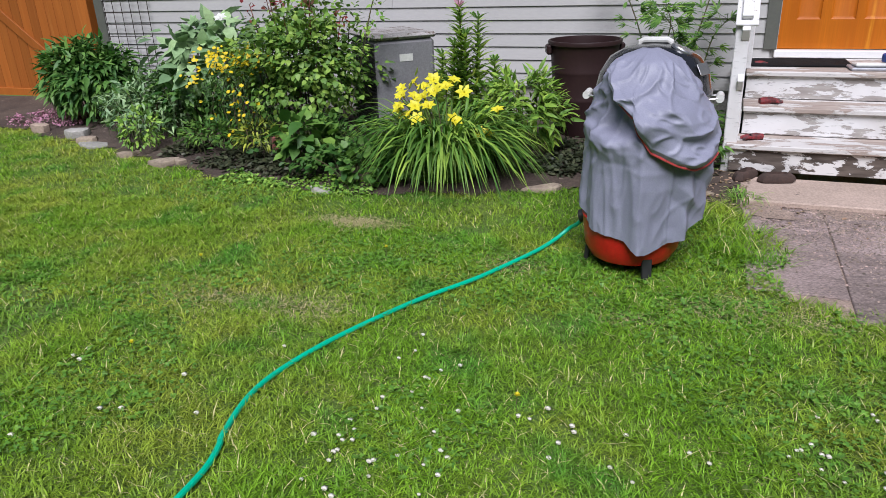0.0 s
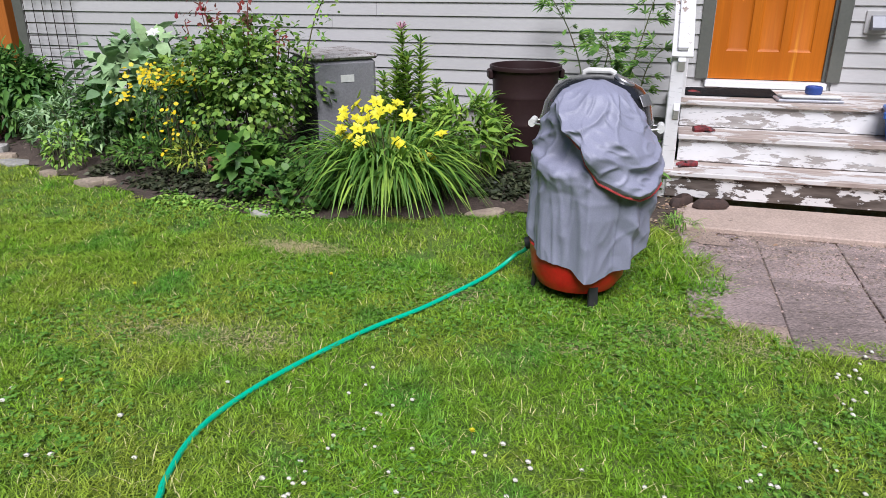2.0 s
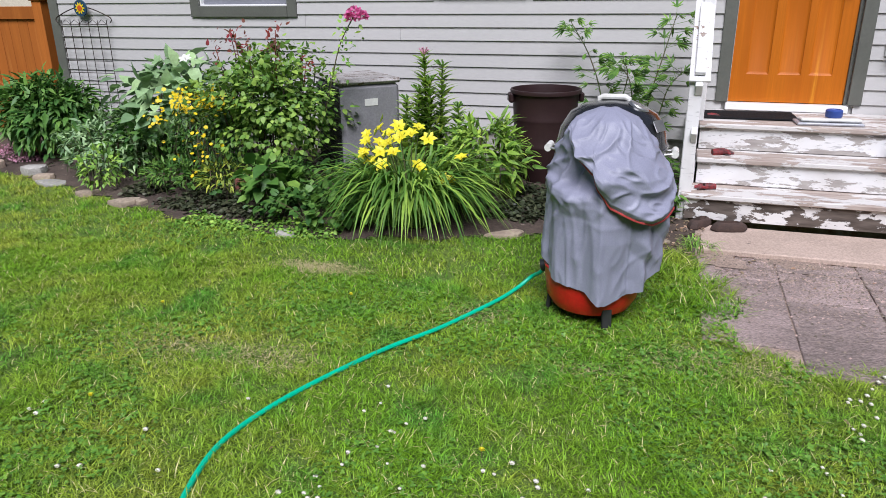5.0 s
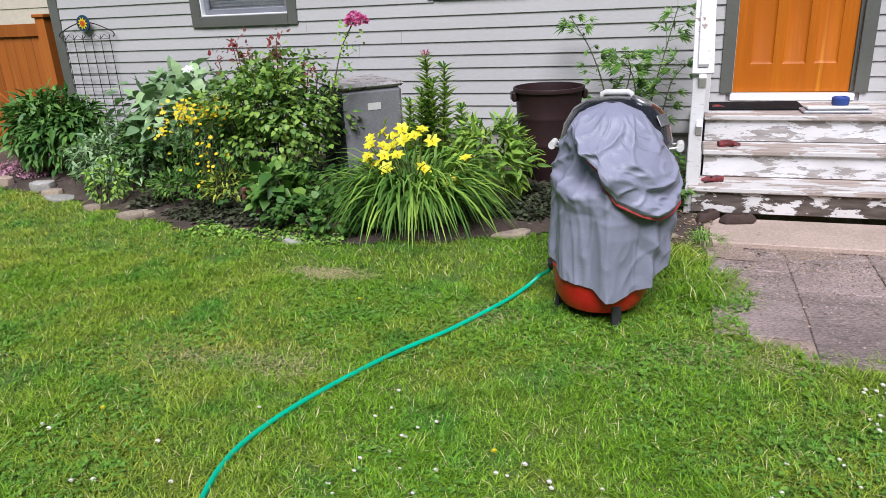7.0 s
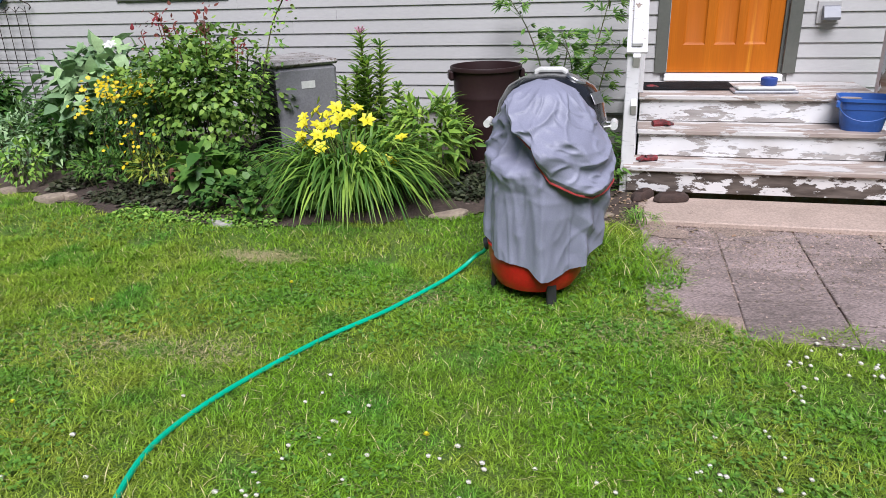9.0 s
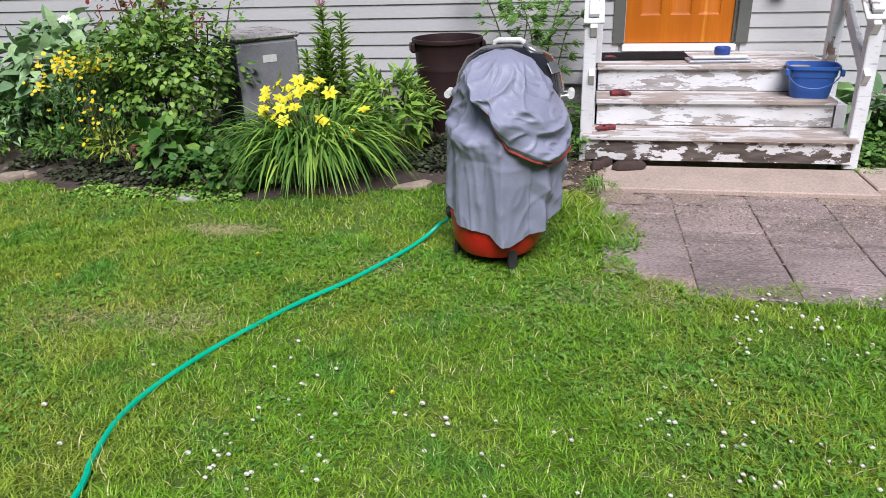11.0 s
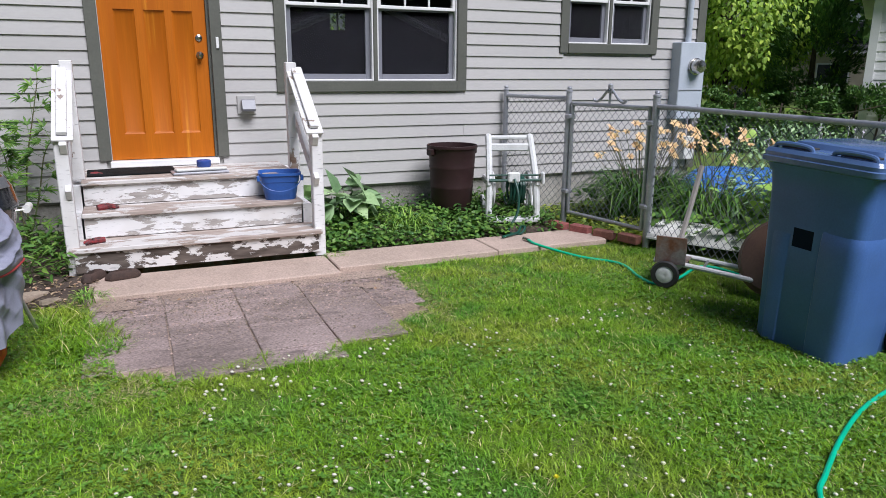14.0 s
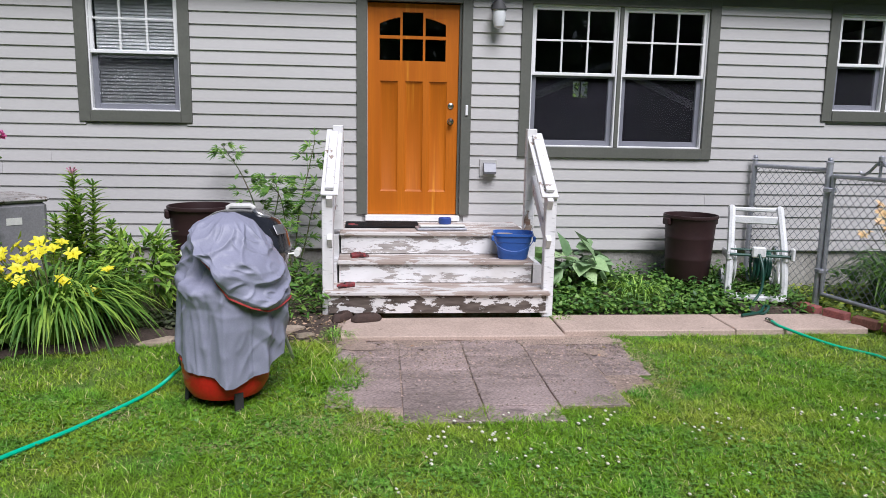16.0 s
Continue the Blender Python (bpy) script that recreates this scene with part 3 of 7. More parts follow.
for s, px in ((-1, 0.755), (1, 2.6)):
    rail = thing("handrail", label="white peeling wooden step handrail with posts", category="handrail", group="porch handrails")
    bb = Build()
    bb.box(px - 0.045, px + 0.045, 5.87, 5.96, 0.04, 1.07, 0.006)
    part("post", bb, POSTPAINT, rail)
    inner = px - s * 0.05
    bb = Build()
    bb.box(inner - 0.045, inner + 0.045, 6.52, 6.61, 0.685, 1.62, 0.006)
    part("post", bb, POSTPAINT, rail)
    along = math.atan2(0.5, 0.72)
    for w, h, off, nm in ((0.07, 0.02, 0.032, "rail_cap"), (0.025, 0.09, -0.03, "top_rail"), (0.02, 0.09, -0.36, "lower_rail")):
        bb = Build()
        m = Matrix.Translation((px - s * 0.02, 5.84, 1.03 + off)) @ Matrix.Rotation(along, 4, "X")
        bb.box(-w, w, 0.0, 0.9, -h / 2, h / 2, 0.004, m)
        part(nm, bb, POSTPAINT, rail)
    bb = Build()
    m = Matrix.Translation((px - s * 0.02, 5.84, 1.03)) @ Matrix.Rotation(along, 4, "X")
    bb.box(-0.035, 0.035, 0.06, 0.84, 0.045, 0.075, 0.004, m)
    part("grip_board", bb, POSTPAINT, rail)

# ---- walkway, patio pavers ----
for x0, x1, y0, y1, tilt in ((0.88, 2.62, 5.3, 5.84, 0.0), (2.635, 4.05, 5.43, 5.92, 0.0), (4.065, 5.2, 5.45, 5.93, 0.0)):
    b = Build()
    b.box(x0, x1, y0, y1, -0.05, 0.048, 0.008)
    single("walkway_slab", b, CONCRETE, "pinkish worn concrete walkway slab", "slab", "walkway slabs", "structure")

# ---- chain-link fence and gate ----
WIREGREY = surf("zinc_wire", (0.2, 0.21, 0.24), (0.14, 0.15, 0.175), 9, 80, 0.2, 0.5, 0.0, 0.2)

def smooth(pts, k=8):
    pts = np.asarray(pts, float)
    p = np.vstack([2 * pts[0] - pts[1], pts, 2 * pts[-1] - pts[-2]])
    out = []
    for i in range(1, len(p) - 2):
        for t in np.linspace(0, 1, k, endpoint=False):
            out.append(0.5 * (2 * p[i] + (p[i + 1] - p[i - 1]) * t + (2 * p[i - 1] - 5 * p[i] + 4 * p[i + 1] - p[i + 2]) * t * t + (3 * p[i] - p[i - 1] - 3 * p[i + 1] + p[i + 2]) * t ** 3))
    return np.array(out + [pts[-1]])


def lerp(p, q, t):
    return tuple(a + (c - a) * t for a, c in zip(p, q))


def link_mesh(b, p, q, z0, z1, pitch=0.04, r=0.0036):
    """Woven wire between two ground points."""
    p, q = np.array(p, float), np.array(q, float)
    run = np.linalg.norm(q - p)
    d = (q - p) / run
    k = int((z1 - z0) / (pitch * 1.05))
    zz = np.linspace(z0, z1, k + 1)
    for i in range(int(run / pitch)):
        s = i * pitch + (pitch + 0.003) * ((np.arange(k + 1) + i) % 2)
        s = np.clip(s, 0, run)
        off = 0.002 * ((np.arange(k + 1) + i) % 2)
        pts = np.stack([p[0] + d[0] * s - d[1] * off, p[1] + d[1] * s + d[0] * off, zz], 1)
        b.tube(pts, r, 4, False)


def fence_post(name, x, y, top, parent, r=0.026):
    b = Build()
    b.lathe([(r, 0.0), (r, top - 0.05)], 14, (x, y, 0))
    o = part(name, b, GALV, parent)
    b = Build()
    b.lathe([(r + 0.004, top - 0.05), (r + 0.004, top - 0.035), (0.018, top - 0.028), (0.024, top - 0.015), (0.02, top), (0, top + 0.006)], 14, (x, y, 0))
    part("post_cap", b, GALV, o)
    return o


F1, F2, F3, F4 = (5.0, 7.12), (5.25, 6.27), (5.45, 5.2), (5.47, 0.6)
fence = thing("chain_link_fence", label="grey galvanised chain-link fence with round posts", category="fence")
for (p, q, za, zb) in ((F1, F2, 1.3, 1.3), (F3, F4, 1.27, 1.24)):
    b = Build()
    b.tube([(p[0], p[1], za), (q[0], q[1], zb)], 0.021, 12)
    part("top_rail", b, GALV, fence)
    b = Build()
    link_mesh(b, p, q, 0.1, za - 0.01)
    part("wire_mesh", b, WIREGREY, fence, sharp=0)
fence_post("post", *F1, 1.4, fence)
fence_post("post", *F2, 1.41, fence, 0.03)
fence_post("post", *F3, 1.4, fence, 0.034)
fence_post("post", 5.46, 2.2, 1.36, fence)
gate = thing("gate", label="galvanised chain-link gate with a scroll ornament on top", category="gate")
ga, gb = lerp(F2, F3, 0.055), lerp(F2, F3, 0.94)
b = Build()
for z in (0.16, 1.25):
    b.tube([(*ga, z), (*gb, z)], 0.019, 12)
for p in (ga, gb):
    b.tube([(*p, 0.15), (*p, 1.265)], 0.019, 12)
part("gate_frame", b, GALV, gate)
b = Build()
link_mesh(b, ga, gb, 0.17, 1.24)
part("wire_mesh", b, WIREGREY, gate, sharp=0)
for s in (-1, 1):
    b = Build()
    mid = lerp(ga, gb, 0.5)
    d = np.array([gb[0] - ga[0], gb[1] - ga[1]])
    d /= np.linalg.norm(d)
    pts = []
    for a in np.linspace(0, 1, 26):
        u = 0.2 * (1 - a) + 0.03 * math.sin(a * 7)
        pts.append((mid[0] + s * d[0] * u, mid[1] + s * d[1] * u, 1.275 + 0.12 * a + 0.03 * math.cos(a * 9)))
    b.tube(pts, 0.013, 8)
    part("scroll", b, GALV, gate)
b = Build()
b.lathe([(0.012, 1.27), (0.012, 1.4), (0.024, 1.405), (0.024, 1.44), (0.01, 1.452)], 12, (mid[0], mid[1], 0))
part("finial", b, GALV, gate)
for z in (0.35, 1.1):
    for p, qq in ((F2, ga), (F3, gb)):
        b = Build()
        m = lerp(p, qq, 0.5)
        b.box(m[0] - 0.045, m[0] + 0.045, m[1] - 0.045, m[1] + 0.045, z, z + 0.045, 0.01)
        part("hinge" if p is F2 else "latch", b, GALV, gate)
for i in range(4):
    b = Build()
    x, y = lerp((5.05, 6.05), (5.34, 5.3), i / 3)
    b.box(-0.1, 0.1, -0.05, 0.05, 0.0, 0.075, 0.006, pose(x, y, 0.03 + 0.006 * (i % 2), 0, 2, -70 + 6 * (i % 3)))
    single("brick", b, BRICK, "weathered red brick laid under the gate", "brick", "edging bricks")

# ---- wheeled refuse bin ----
wheelie = thing("wheeled_bin", 4.985, 2.86, 0, 3, "navy blue wheeled recycling bin with a closed lid", "bin")
# it leans a little on the soft ground
wheelie.matrix_world = Matrix.Translation((4.91, 2.89, 0)) @ Matrix.Rotation(radians(2.5), 4, Vector((0.8, 0.59, 0))) @ Matrix.Rotation(radians(3), 4, "Z") @ Matrix.Diagonal((1, 1, 1.035, 1))


def ring(w, d, z, r, k=5, dx=0.0):
    out = []
    for cx, cy, a0 in ((w - r, d - r, 0), (-w + r, d - r, 90), (-w + r, -d + r, 180), (w - r, -d + r, 270)):
        for i in range(k):
            a = radians(a0 + 90 * i / (k - 1))
            out.append((cx + r * math.cos(a) + dx, cy + r * math.sin(a), z))
    return out


def loft(b, rings, cap0=True, cap1=True):
    k = len(rings[0])
    vs = [p for q in rings for p in q]
    fs = [(i * k + j, i * k + (j + 1) % k, (i + 1) * k + (j + 1) % k, (i + 1) * k + j) for i in range(len(rings) - 1) for j in range(k)]
    if cap0:
        fs.append(tuple(range(k))[::-1])
    if cap1:
        fs.append(tuple(range((len(rings) - 1) * k, len(rings) * k)))
    return b.add(vs, fs)



def bin_half(z):
    return 0.3 + 0.045 * z, 0.268 + 0.042 * z


b = Build()
loft(b, [ring(0.285, 0.255, 0.0, 0.06), ring(*bin_half(0.03), 0.03, 0.06), ring(*bin_half(0.5), 0.5, 0.06), ring(*bin_half(0.88), 0.88, 0.06), ring(0.345, 0.315, 0.97, 0.055), ring(0.36, 0.33, 1.0, 0.05), ring(0.368, 0.338, 1.04, 0.05)])
part("body", b, BINBLUE, wheelie)
b = Build()
loft(b, [ring(0.375, 0.345, 1.02, 0.05), ring(0.388, 0.358, 1.03, 0.05), ring(0.39, 0.36, 1.055, 0.05), ring(0.38, 0.35, 1.06, 0.05), ring(0.382, 0.352, 1.08, 0.05), ring(0.37, 0.34, 1.1, 0.05), ring(0.345, 0.32, 1.106, 0.05),
         ring(0.285, 0.29, 1.11, 0.06, dx=0.045), ring(0.27, 0.275, 1.138, 0.06, dx=0.045), ring(0.245, 0.25, 1.146, 0.06, dx=0.045)])
# lid blue made paler than the body for the sky sheen on top
BINLID = surf("sky_paled_bin_lid", (0.1, 0.175, 0.36), (0.085, 0.15, 0.32), 4, 90, 0.1, 0.22, 0.02, coat=0.4)
part("lid", b, BINLID, wheelie)
for y in (-0.19, 0.17):
    b = Build()
    b.tube(smooth([(-0.345, y - 0.12, 1.1), (-0.348, y - 0.1, 1.122), (-0.35, y, 1.13), (-0.348, y + 0.1, 1.122), (-0.345, y + 0.12, 1.1)], 4), 0.013, 8)
    h = part("lid_handle", b, BINLID, wheelie)
    # solid black block on the lid, drawn for the shade in the cut-out
    b = Build()
    b.box(-0.335, -0.25, y - 0.09, y + 0.09, 1.104, 1.119, 0.004)
    part("hand_hole_shade", b, BLACKPLASTIC, h, "black block standing for the shaded hollow behind the grip")
# flat plate, near black in place of the shade inside a grip pocket
b = Build()
b.box(-0.004, 0.004, -0.065, 0.065, -0.055, 0.055, 0.003, pose(-0.3255, 0.03, 0.64, 0, -2.6, 0))
part("grip_recess", b, surf("bin_recess_shade", (0.006, 0.012, 0.03), (0.005, 0.01, 0.025), 4, 80, 0.1, 0.8, 0.05, spec=0.1), wheelie, "flat plate coloured dark as the shade inside the grip pocket")
b = Build()
rows_ = []
for z, o in ((0.02, 0.012), (0.2, 0.017), (0.55, 0.018), (0.64, 0.015), (0.69, 0.006), (0.72, -0.006)):
    w, d = bin_half(z)
    arc = [(-w + 0.06 - (0.06 + o) * math.cos(a), -d + 0.06 - (0.06 + o) * math.sin(a), z) for a in np.linspace(0, math.pi / 2, 8)]
    rows_.append([(-w + 0.02, -0.06, z), (-w - 0.5 * o, -0.085, z), (-w - o, -0.12, z)] + arc + [(0.03, -d - o, z), (0.06, -d - 0.5 * o, z), (0.08, -d + 0.02, z)])
loft(b, [q[::-1] for q in rows_])
part("corner_bulge", b, BINBLUE, wheelie)
b = Build()
loft(b, [[(-bin_half(z)[0] - o * k, y, z) for y, k in ((0.21 + 0.03 * z, -1), (0.195 + 0.03 * z, 1), (0.12, 1), (0.105, -1))] for z, o in ((0.02, 0.007), (0.62, 0.007), (0.65, 0.0))])
part("side_rib", b, BINBLUE, wheelie)
for s in (-1, 1):
    b = Build()
    m = Matrix.Translation((0.24, s * 0.3, 0.14)) @ Matrix.Rotation(math.pi / 2, 4, "X")
    b.lathe([(0.0, -0.03), (0.09, -0.03), (0.135, -0.026), (0.142, 0.0), (0.135, 0.026), (0.09, 0.03), (0, 0.03)], 28, m=m)
    w = part("wheel", b, BLACKPLASTIC, wheelie, "black rubber wheel")
    b = Build()
    b.lathe([(0.0, -0.036), (0.05, -0.036), (0.075, -0.031), (0.075, 0.031), (0.05, 0.036), (0, 0.036)], 20, m=m)
    part("hub", b, BLACKPLASTIC, w)
DECAL = surf("pale_decal", (0.62, 0.66, 0.72), (0.58, 0.62, 0.68), 4, 60, 0.05, 0.5, 0.0)


def slab_text(words, size, m, parent, material, name="lettering"):
    cu = bpy.data.curves.new(name, "FONT")
    cu.body, cu.size, cu.extrude, cu.align_x = words, size, 0.0006, "CENTER"
    tmp = new(name, cu)
    me = bpy.data.meshes.new_from_object(tmp.evaluated_get(bpy.context.evaluated_depsgraph_get()))
    bpy.data.objects.remove(tmp)
    me.transform(m)
    me.materials.append(material)
    return part(name, me, material, parent)


def on_side(x, z):
    """A place on the tapered side of the bin, lettering upright."""
    y = -bin_half(z)[1] - 0.003 - 0.09 * max(0.0, z - 0.88)
    return Matrix.Translation((x, y, z)) @ Matrix.Rotation(radians(90 + 2.4), 4, "X")


slab_text("Property of", 0.034, on_side(-0.02, 0.925), wheelie, DECAL)
b = Build()
b.tube([tuple(on_side(-0.02, 0.86) @ Vector((0.045 * math.cos(a), 0.045 * math.sin(a), 0.0))) for a in np.linspace(-0.8, 3.9, 18)], 0.008, 5)
b.tube([tuple(on_side(-0.02, 0.86) @ Vector((0.02 * math.cos(a), 0.02 * math.sin(a), 0.0))) for a in np.linspace(0, 6.2, 12)], 0.006, 5)
part("emblem", b, DECAL, wheelie, "round white emblem")
slab_text("City of", 0.04, on_side(-0.08, 0.78), wheelie, DECAL)
for z, w in ((0.99, 0.02), (0.967, 0.05)):
    b = Build()
    b.box(-w, w, -0.011, 0.011, -0.001, 0.001, 0, on_side(-0.0, z))
    part("print_bar", b, DECAL, wheelie)
b = Build()
b.box(-0.055, 0.055, -0.012, 0.012, -0.001, 0.001, 0, on_side(0.055, 0.792))
part("print_bar", b, DECAL, wheelie)

# ---- round trash cans ----
def trash_can(x, y, z, rz, label):
    c = thing("trash_can", x, y, z, rz, label, "trash can", "brown trash cans")
    b = Build()
    b.lathe([(0.0, 0.0), (0.205, 0.0), (0.215, 0.015), (0.232, 0.26), (0.234, 0.265), (0.237, 0.28), (0.234, 0.29), (0.245, 0.46), (0.247, 0.468), (0.25, 0.48), (0.247, 0.49),
             (0.258, 0.66), (0.262, 0.668), (0.275, 0.67), (0.278, 0.69), (0.274, 0.7), (0.262, 0.7), (0.255, 0.66), (0.21, 0.03), (0.0, 0.03)], 40)
    part("body", b, BROWNPLASTIC, c)
    for s in (-1, 1):
        b = Build()
        b.box(s * 0.272 - 0.022, s * 0.272 + 0.022, -0.06, 0.06, 0.6, 0.672, 0.012)
        part("grip", b, BROWNPLASTIC, c)
    return c


trash_can(4.2, 6.76, 0.13, 8, "dark brown plastic trash can standing without a lid").scale = (0.93, 0.93, 1.0)
trash_can(-0.42, 6.62, 0.12, 20, "dark brown plastic trash can behind the grill").scale = (1.08, 1.08, 1.1)

# ---- blue bucket on the steps ----
bk = thing("bucket", 2.36, 6.28, 0.48, -8, "blue plastic bucket with a wire handle on a step", "bucket")
b = Build()
loft(b, [ring(0.125, 0.1, 0.0, 0.06), ring(0.132, 0.105, 0.02, 0.06), ring(0.152, 0.125, 0.15, 0.065), ring(0.158, 0.13, 0.155, 0.065), ring(0.165, 0.137, 0.205, 0.065), ring(0.178, 0.15, 0.21, 0.07),
         ring(0.178, 0.15, 0.232, 0.07), ring(0.166, 0.138, 0.232, 0.065), ring(0.125, 0.098, 0.02, 0.06)])
part("body", b, BLUEPLASTIC, bk)
b = Build()
b.tube([(0.175 * math.cos(a), -0.13 - 0.02 * math.sin(a), 0.21 - 0.13 * math.sin(a)) for a in np.linspace(0, math.pi, 18)], 0.004, 6)
part("handle", b, BLUEPLASTIC, bk)
for s in (-1, 1):
    b = Build()
    b.box(s * 0.18 - 0.012, s * 0.18 + 0.012, -0.16, -0.1, 0.17, 0.215, 0.006)
    part("lug", b, BLUEPLASTIC, bk)

# ---- things on the porch ----
b = Build()
b.box(-0.35, 0.35, -0.19, 0.19, 0, 0.014, 0.005)
b.move(pose(1.2, 6.84, 0.688, 0, 0, 2))
single("doormat", b, surf("mat_rubber", (0.009, 0.009, 0.01), (0.014, 0.014, 0.015), 9, 120, 0.3, 0.9, 0.5, spec=0.15), "black rubber doormat before the door", "doormat")
tray = thing("paint_tray", 1.74, 6.6, 0.687, 4, "grey metal tool tray lying on the porch floor", "tray")
b = Build()
b.box(-0.23, 0.23, -0.1, 0.1, 0.0, 0.02, 0.006)
part("base", b, GALV, tray)
b = Build()
b.box(-0.2, 0.22, -0.07, 0.09, 0.021, 0.045, 0.008, pose(0, 0, 0, -4, 0, 0))
part("pad", b, WHITEPLASTIC, tray, "white flat pad")
b = Build()
b.lathe([(0, 0.0), (0.055, 0.0), (0.06, 0.008), (0.06, 0.05), (0.05, 0.058), (0.035, 0.058), (0.03, 0.05), (0.0, 0.05)], 24, (1.78, 6.64, 0.735))
single("tape_roll", b, surf("blue_tape", (0.03, 0.07, 0.3), (0.025, 0.06, 0.25), 9, 60, 0.1, 0.5, 0.05), "roll of blue masking tape on the tray", "tape roll")
GLOVERED = surf("red_glove_rubber", (0.26, 0.02, 0.025), (0.03, 0.018, 0.018), 30, 90, 0.3, 0.6, 0.2)


def glove(x, y, z, rz, size, label):
    g = Build()
    for k in range(4):
        a = -0.5 + 0.3 * k
        g.tube([(0.0, 0.02 * k - 0.03, 0.02), (0.05, 0.025 * k - 0.04, 0.03), (0.1 + 0.01 * (k % 2), 0.035 * k - 0.055, 0.014)], [0.016, 0.016, 0.01], 7)
    g.tube([(-0.1, 0, 0.02), (-0.04, 0.0, 0.026), (0.02, 0.0, 0.025)], [0.035, 0.038, 0.036], 9)
    g.tube([(-0.01, -0.03, 0.02), (0.03, -0.075, 0.03), (0.055, -0.085, 0.015)], [0.016, 0.015, 0.01], 7)
    g.move(pose(x, y, z, 0, 0, rz) @ Matrix.Scale(size, 4))
    return single("work_glove", g, GLOVERED, label, "glove", "gloves")


glove(1.0, 6.27, 0.482, 20, 0.75, "crumpled red and black work glove on a step")
glove(0.9, 5.98, 0.277, 200, 0.7, "small red work glove on the lowest step")
glove(0.93, 6.75, 0.687, 10, 0.5, "scrap of red rag on the porch floor")
SUEDE = surf("brown_suede", (0.075, 0.045, 0.035), (0.05, 0.032, 0.026), 14, 70, 0.3, 0.9, 0.3)
for i in range(2):
    sh = Build()
    m = pose(0.87 + 0.19 * i, 5.76 - 0.03 * i, 0.05, 0, 0, 60 - 45 * i)
    loft(sh, [[tuple(m @ Vector((x * f + 0.005, y * f, z))) for x, y in ((0.14, 0.0), (0.11, 0.04), (0.02, 0.048), (-0.09, 0.04), (-0.12, 0.0), (-0.09, -0.04), (0.02, -0.048), (0.11, -0.04))] for f, z in ((0.93, 0.0), (1.0, 0.01), (0.98, 0.024), (0.9, 0.042), (0.72, 0.06), (0.6, 0.064), (0.52, 0.03))])
    single("old_shoe", sh, SUEDE, "worn brown slip-on shoe beside the steps", "shoe", "pair of shoes")

# ---- wall fittings ----
vent = thing("dryer_vent", label="grey hooded dryer vent on the siding", category="vent")
b = Build()
b.box(2.165, 2.335, WALL_Y - 0.03, WALL_Y + 0.016, 1.145, 1.315, 0.004)
part("back_plate", b, SIDING, vent)
b = Build()
b.prism([(0.0, 0.0), (0.085, 0.0), (0.095, 0.02), (0.05, 0.1), (0.0, 0.105)], 2.2, 2.32)
b.move(Matrix(((0, 0, 1, 0), (-1, 0, 0, WALL_Y - 0.03), (0, 1, 0, 1.175), (0, 0, 0, 1))))
part("hood", b, SASH, vent, "dull grey metal hood")
lamp = thing("porch_lamp", label="dark metal porch lamp with a clear jar glass", category="wall lamp")
b = Build()
b.lathe([(0.06, -0.0), (0.055, -0.02), (0.02, -0.03), (0.0, -0.03)], 20, m=Matrix.Translation((2.3, WALL_Y - 0.02, 2.78)) @ Matrix.Rotation(-math.pi / 2, 4, "X"))
b.tube([(2.3, WALL_Y - 0.03, 2.78), (2.3, WALL_Y - 0.1, 2.8), (2.3, WALL_Y - 0.13, 2.78)], 0.013, 8)
part("bracket", b, ROOFDARK, lamp)
b = Build()
b.lathe([(0.0, 2.83), (0.03, 2.825), (0.045, 2.79), (0.075, 2.74), (0.075, 2.73), (0.06, 2.73), (0.0, 2.74)], 22, (2.3, WALL_Y - 0.13, 0))
part("cap", b, ROOFDARK, lamp)
b = Build()
b.lathe([(0.064, 2.732), (0.066, 2.66), (0.05, 2.58), (0.03, 2.565), (0.0, 2.563)], 22, (2.3, WALL_Y - 0.13, 0))
part("jar", b, surf("frosted_lamp_glass", (0.75, 0.76, 0.76), (0.68, 0.69, 0.7), 6, 60, 0.05, 0.25, 0.03), lamp, "ribbed clear glass jar")
meter = thing("electric_meter", label="grey steel electric meter box on the house corner", category="electric meter")
b = Build()
b.box(7.28, 7.66, WALL_Y - 0.17, WALL_Y - 0.0, 1.0, 1.9, 0.008)
part("cabinet", b, METERGREY, meter)
b = Build()
b.box(7.29, 7.65, WALL_Y - 0.178, WALL_Y - 0.172, 1.34, 1.35, 0.001)
part("door_seam", b, GALV, meter)
b = Build()
m = Matrix.Translation((7.5, WALL_Y - 0.17, 1.62)) @ Matrix.Rotation(math.pi / 2, 4, "X")
b.lathe([(0.1, 0.0), (0.1, 0.03), (0.09, 0.035), (0.085, 0.035)], 28, m=m)
part("socket_ring", b, STEEL, meter)
b = Build()
b.lathe([(0.085, 0.03), (0.083, 0.09), (0.07, 0.12), (0.0, 0.13)], 28, m=m)
part("dial_glass", b, STEEL, meter, "glass dome over the meter dial")
b = Build()
b.tube([(7.47, WALL_Y - 0.06, 1.9), (7.47, WALL_Y - 0.06, 3.0)], 0.035, 14)
part("conduit", b, METERGREY, meter)
b = Build()
b.tube([(7.4, WALL_Y - 0.06, 1.0), (7.4, WALL_Y - 0.06, 0.1)], 0.025, 12)
part("conduit", b, GALV, meter)
b = Build()
b.box(7.5, 7.66, WALL_Y - 0.12, WALL_Y - 0.0, 0.5, 0.78, 0.006)
single("utility_box", b, WHITEPLASTIC, "small white utility box on the wall", "utility box")

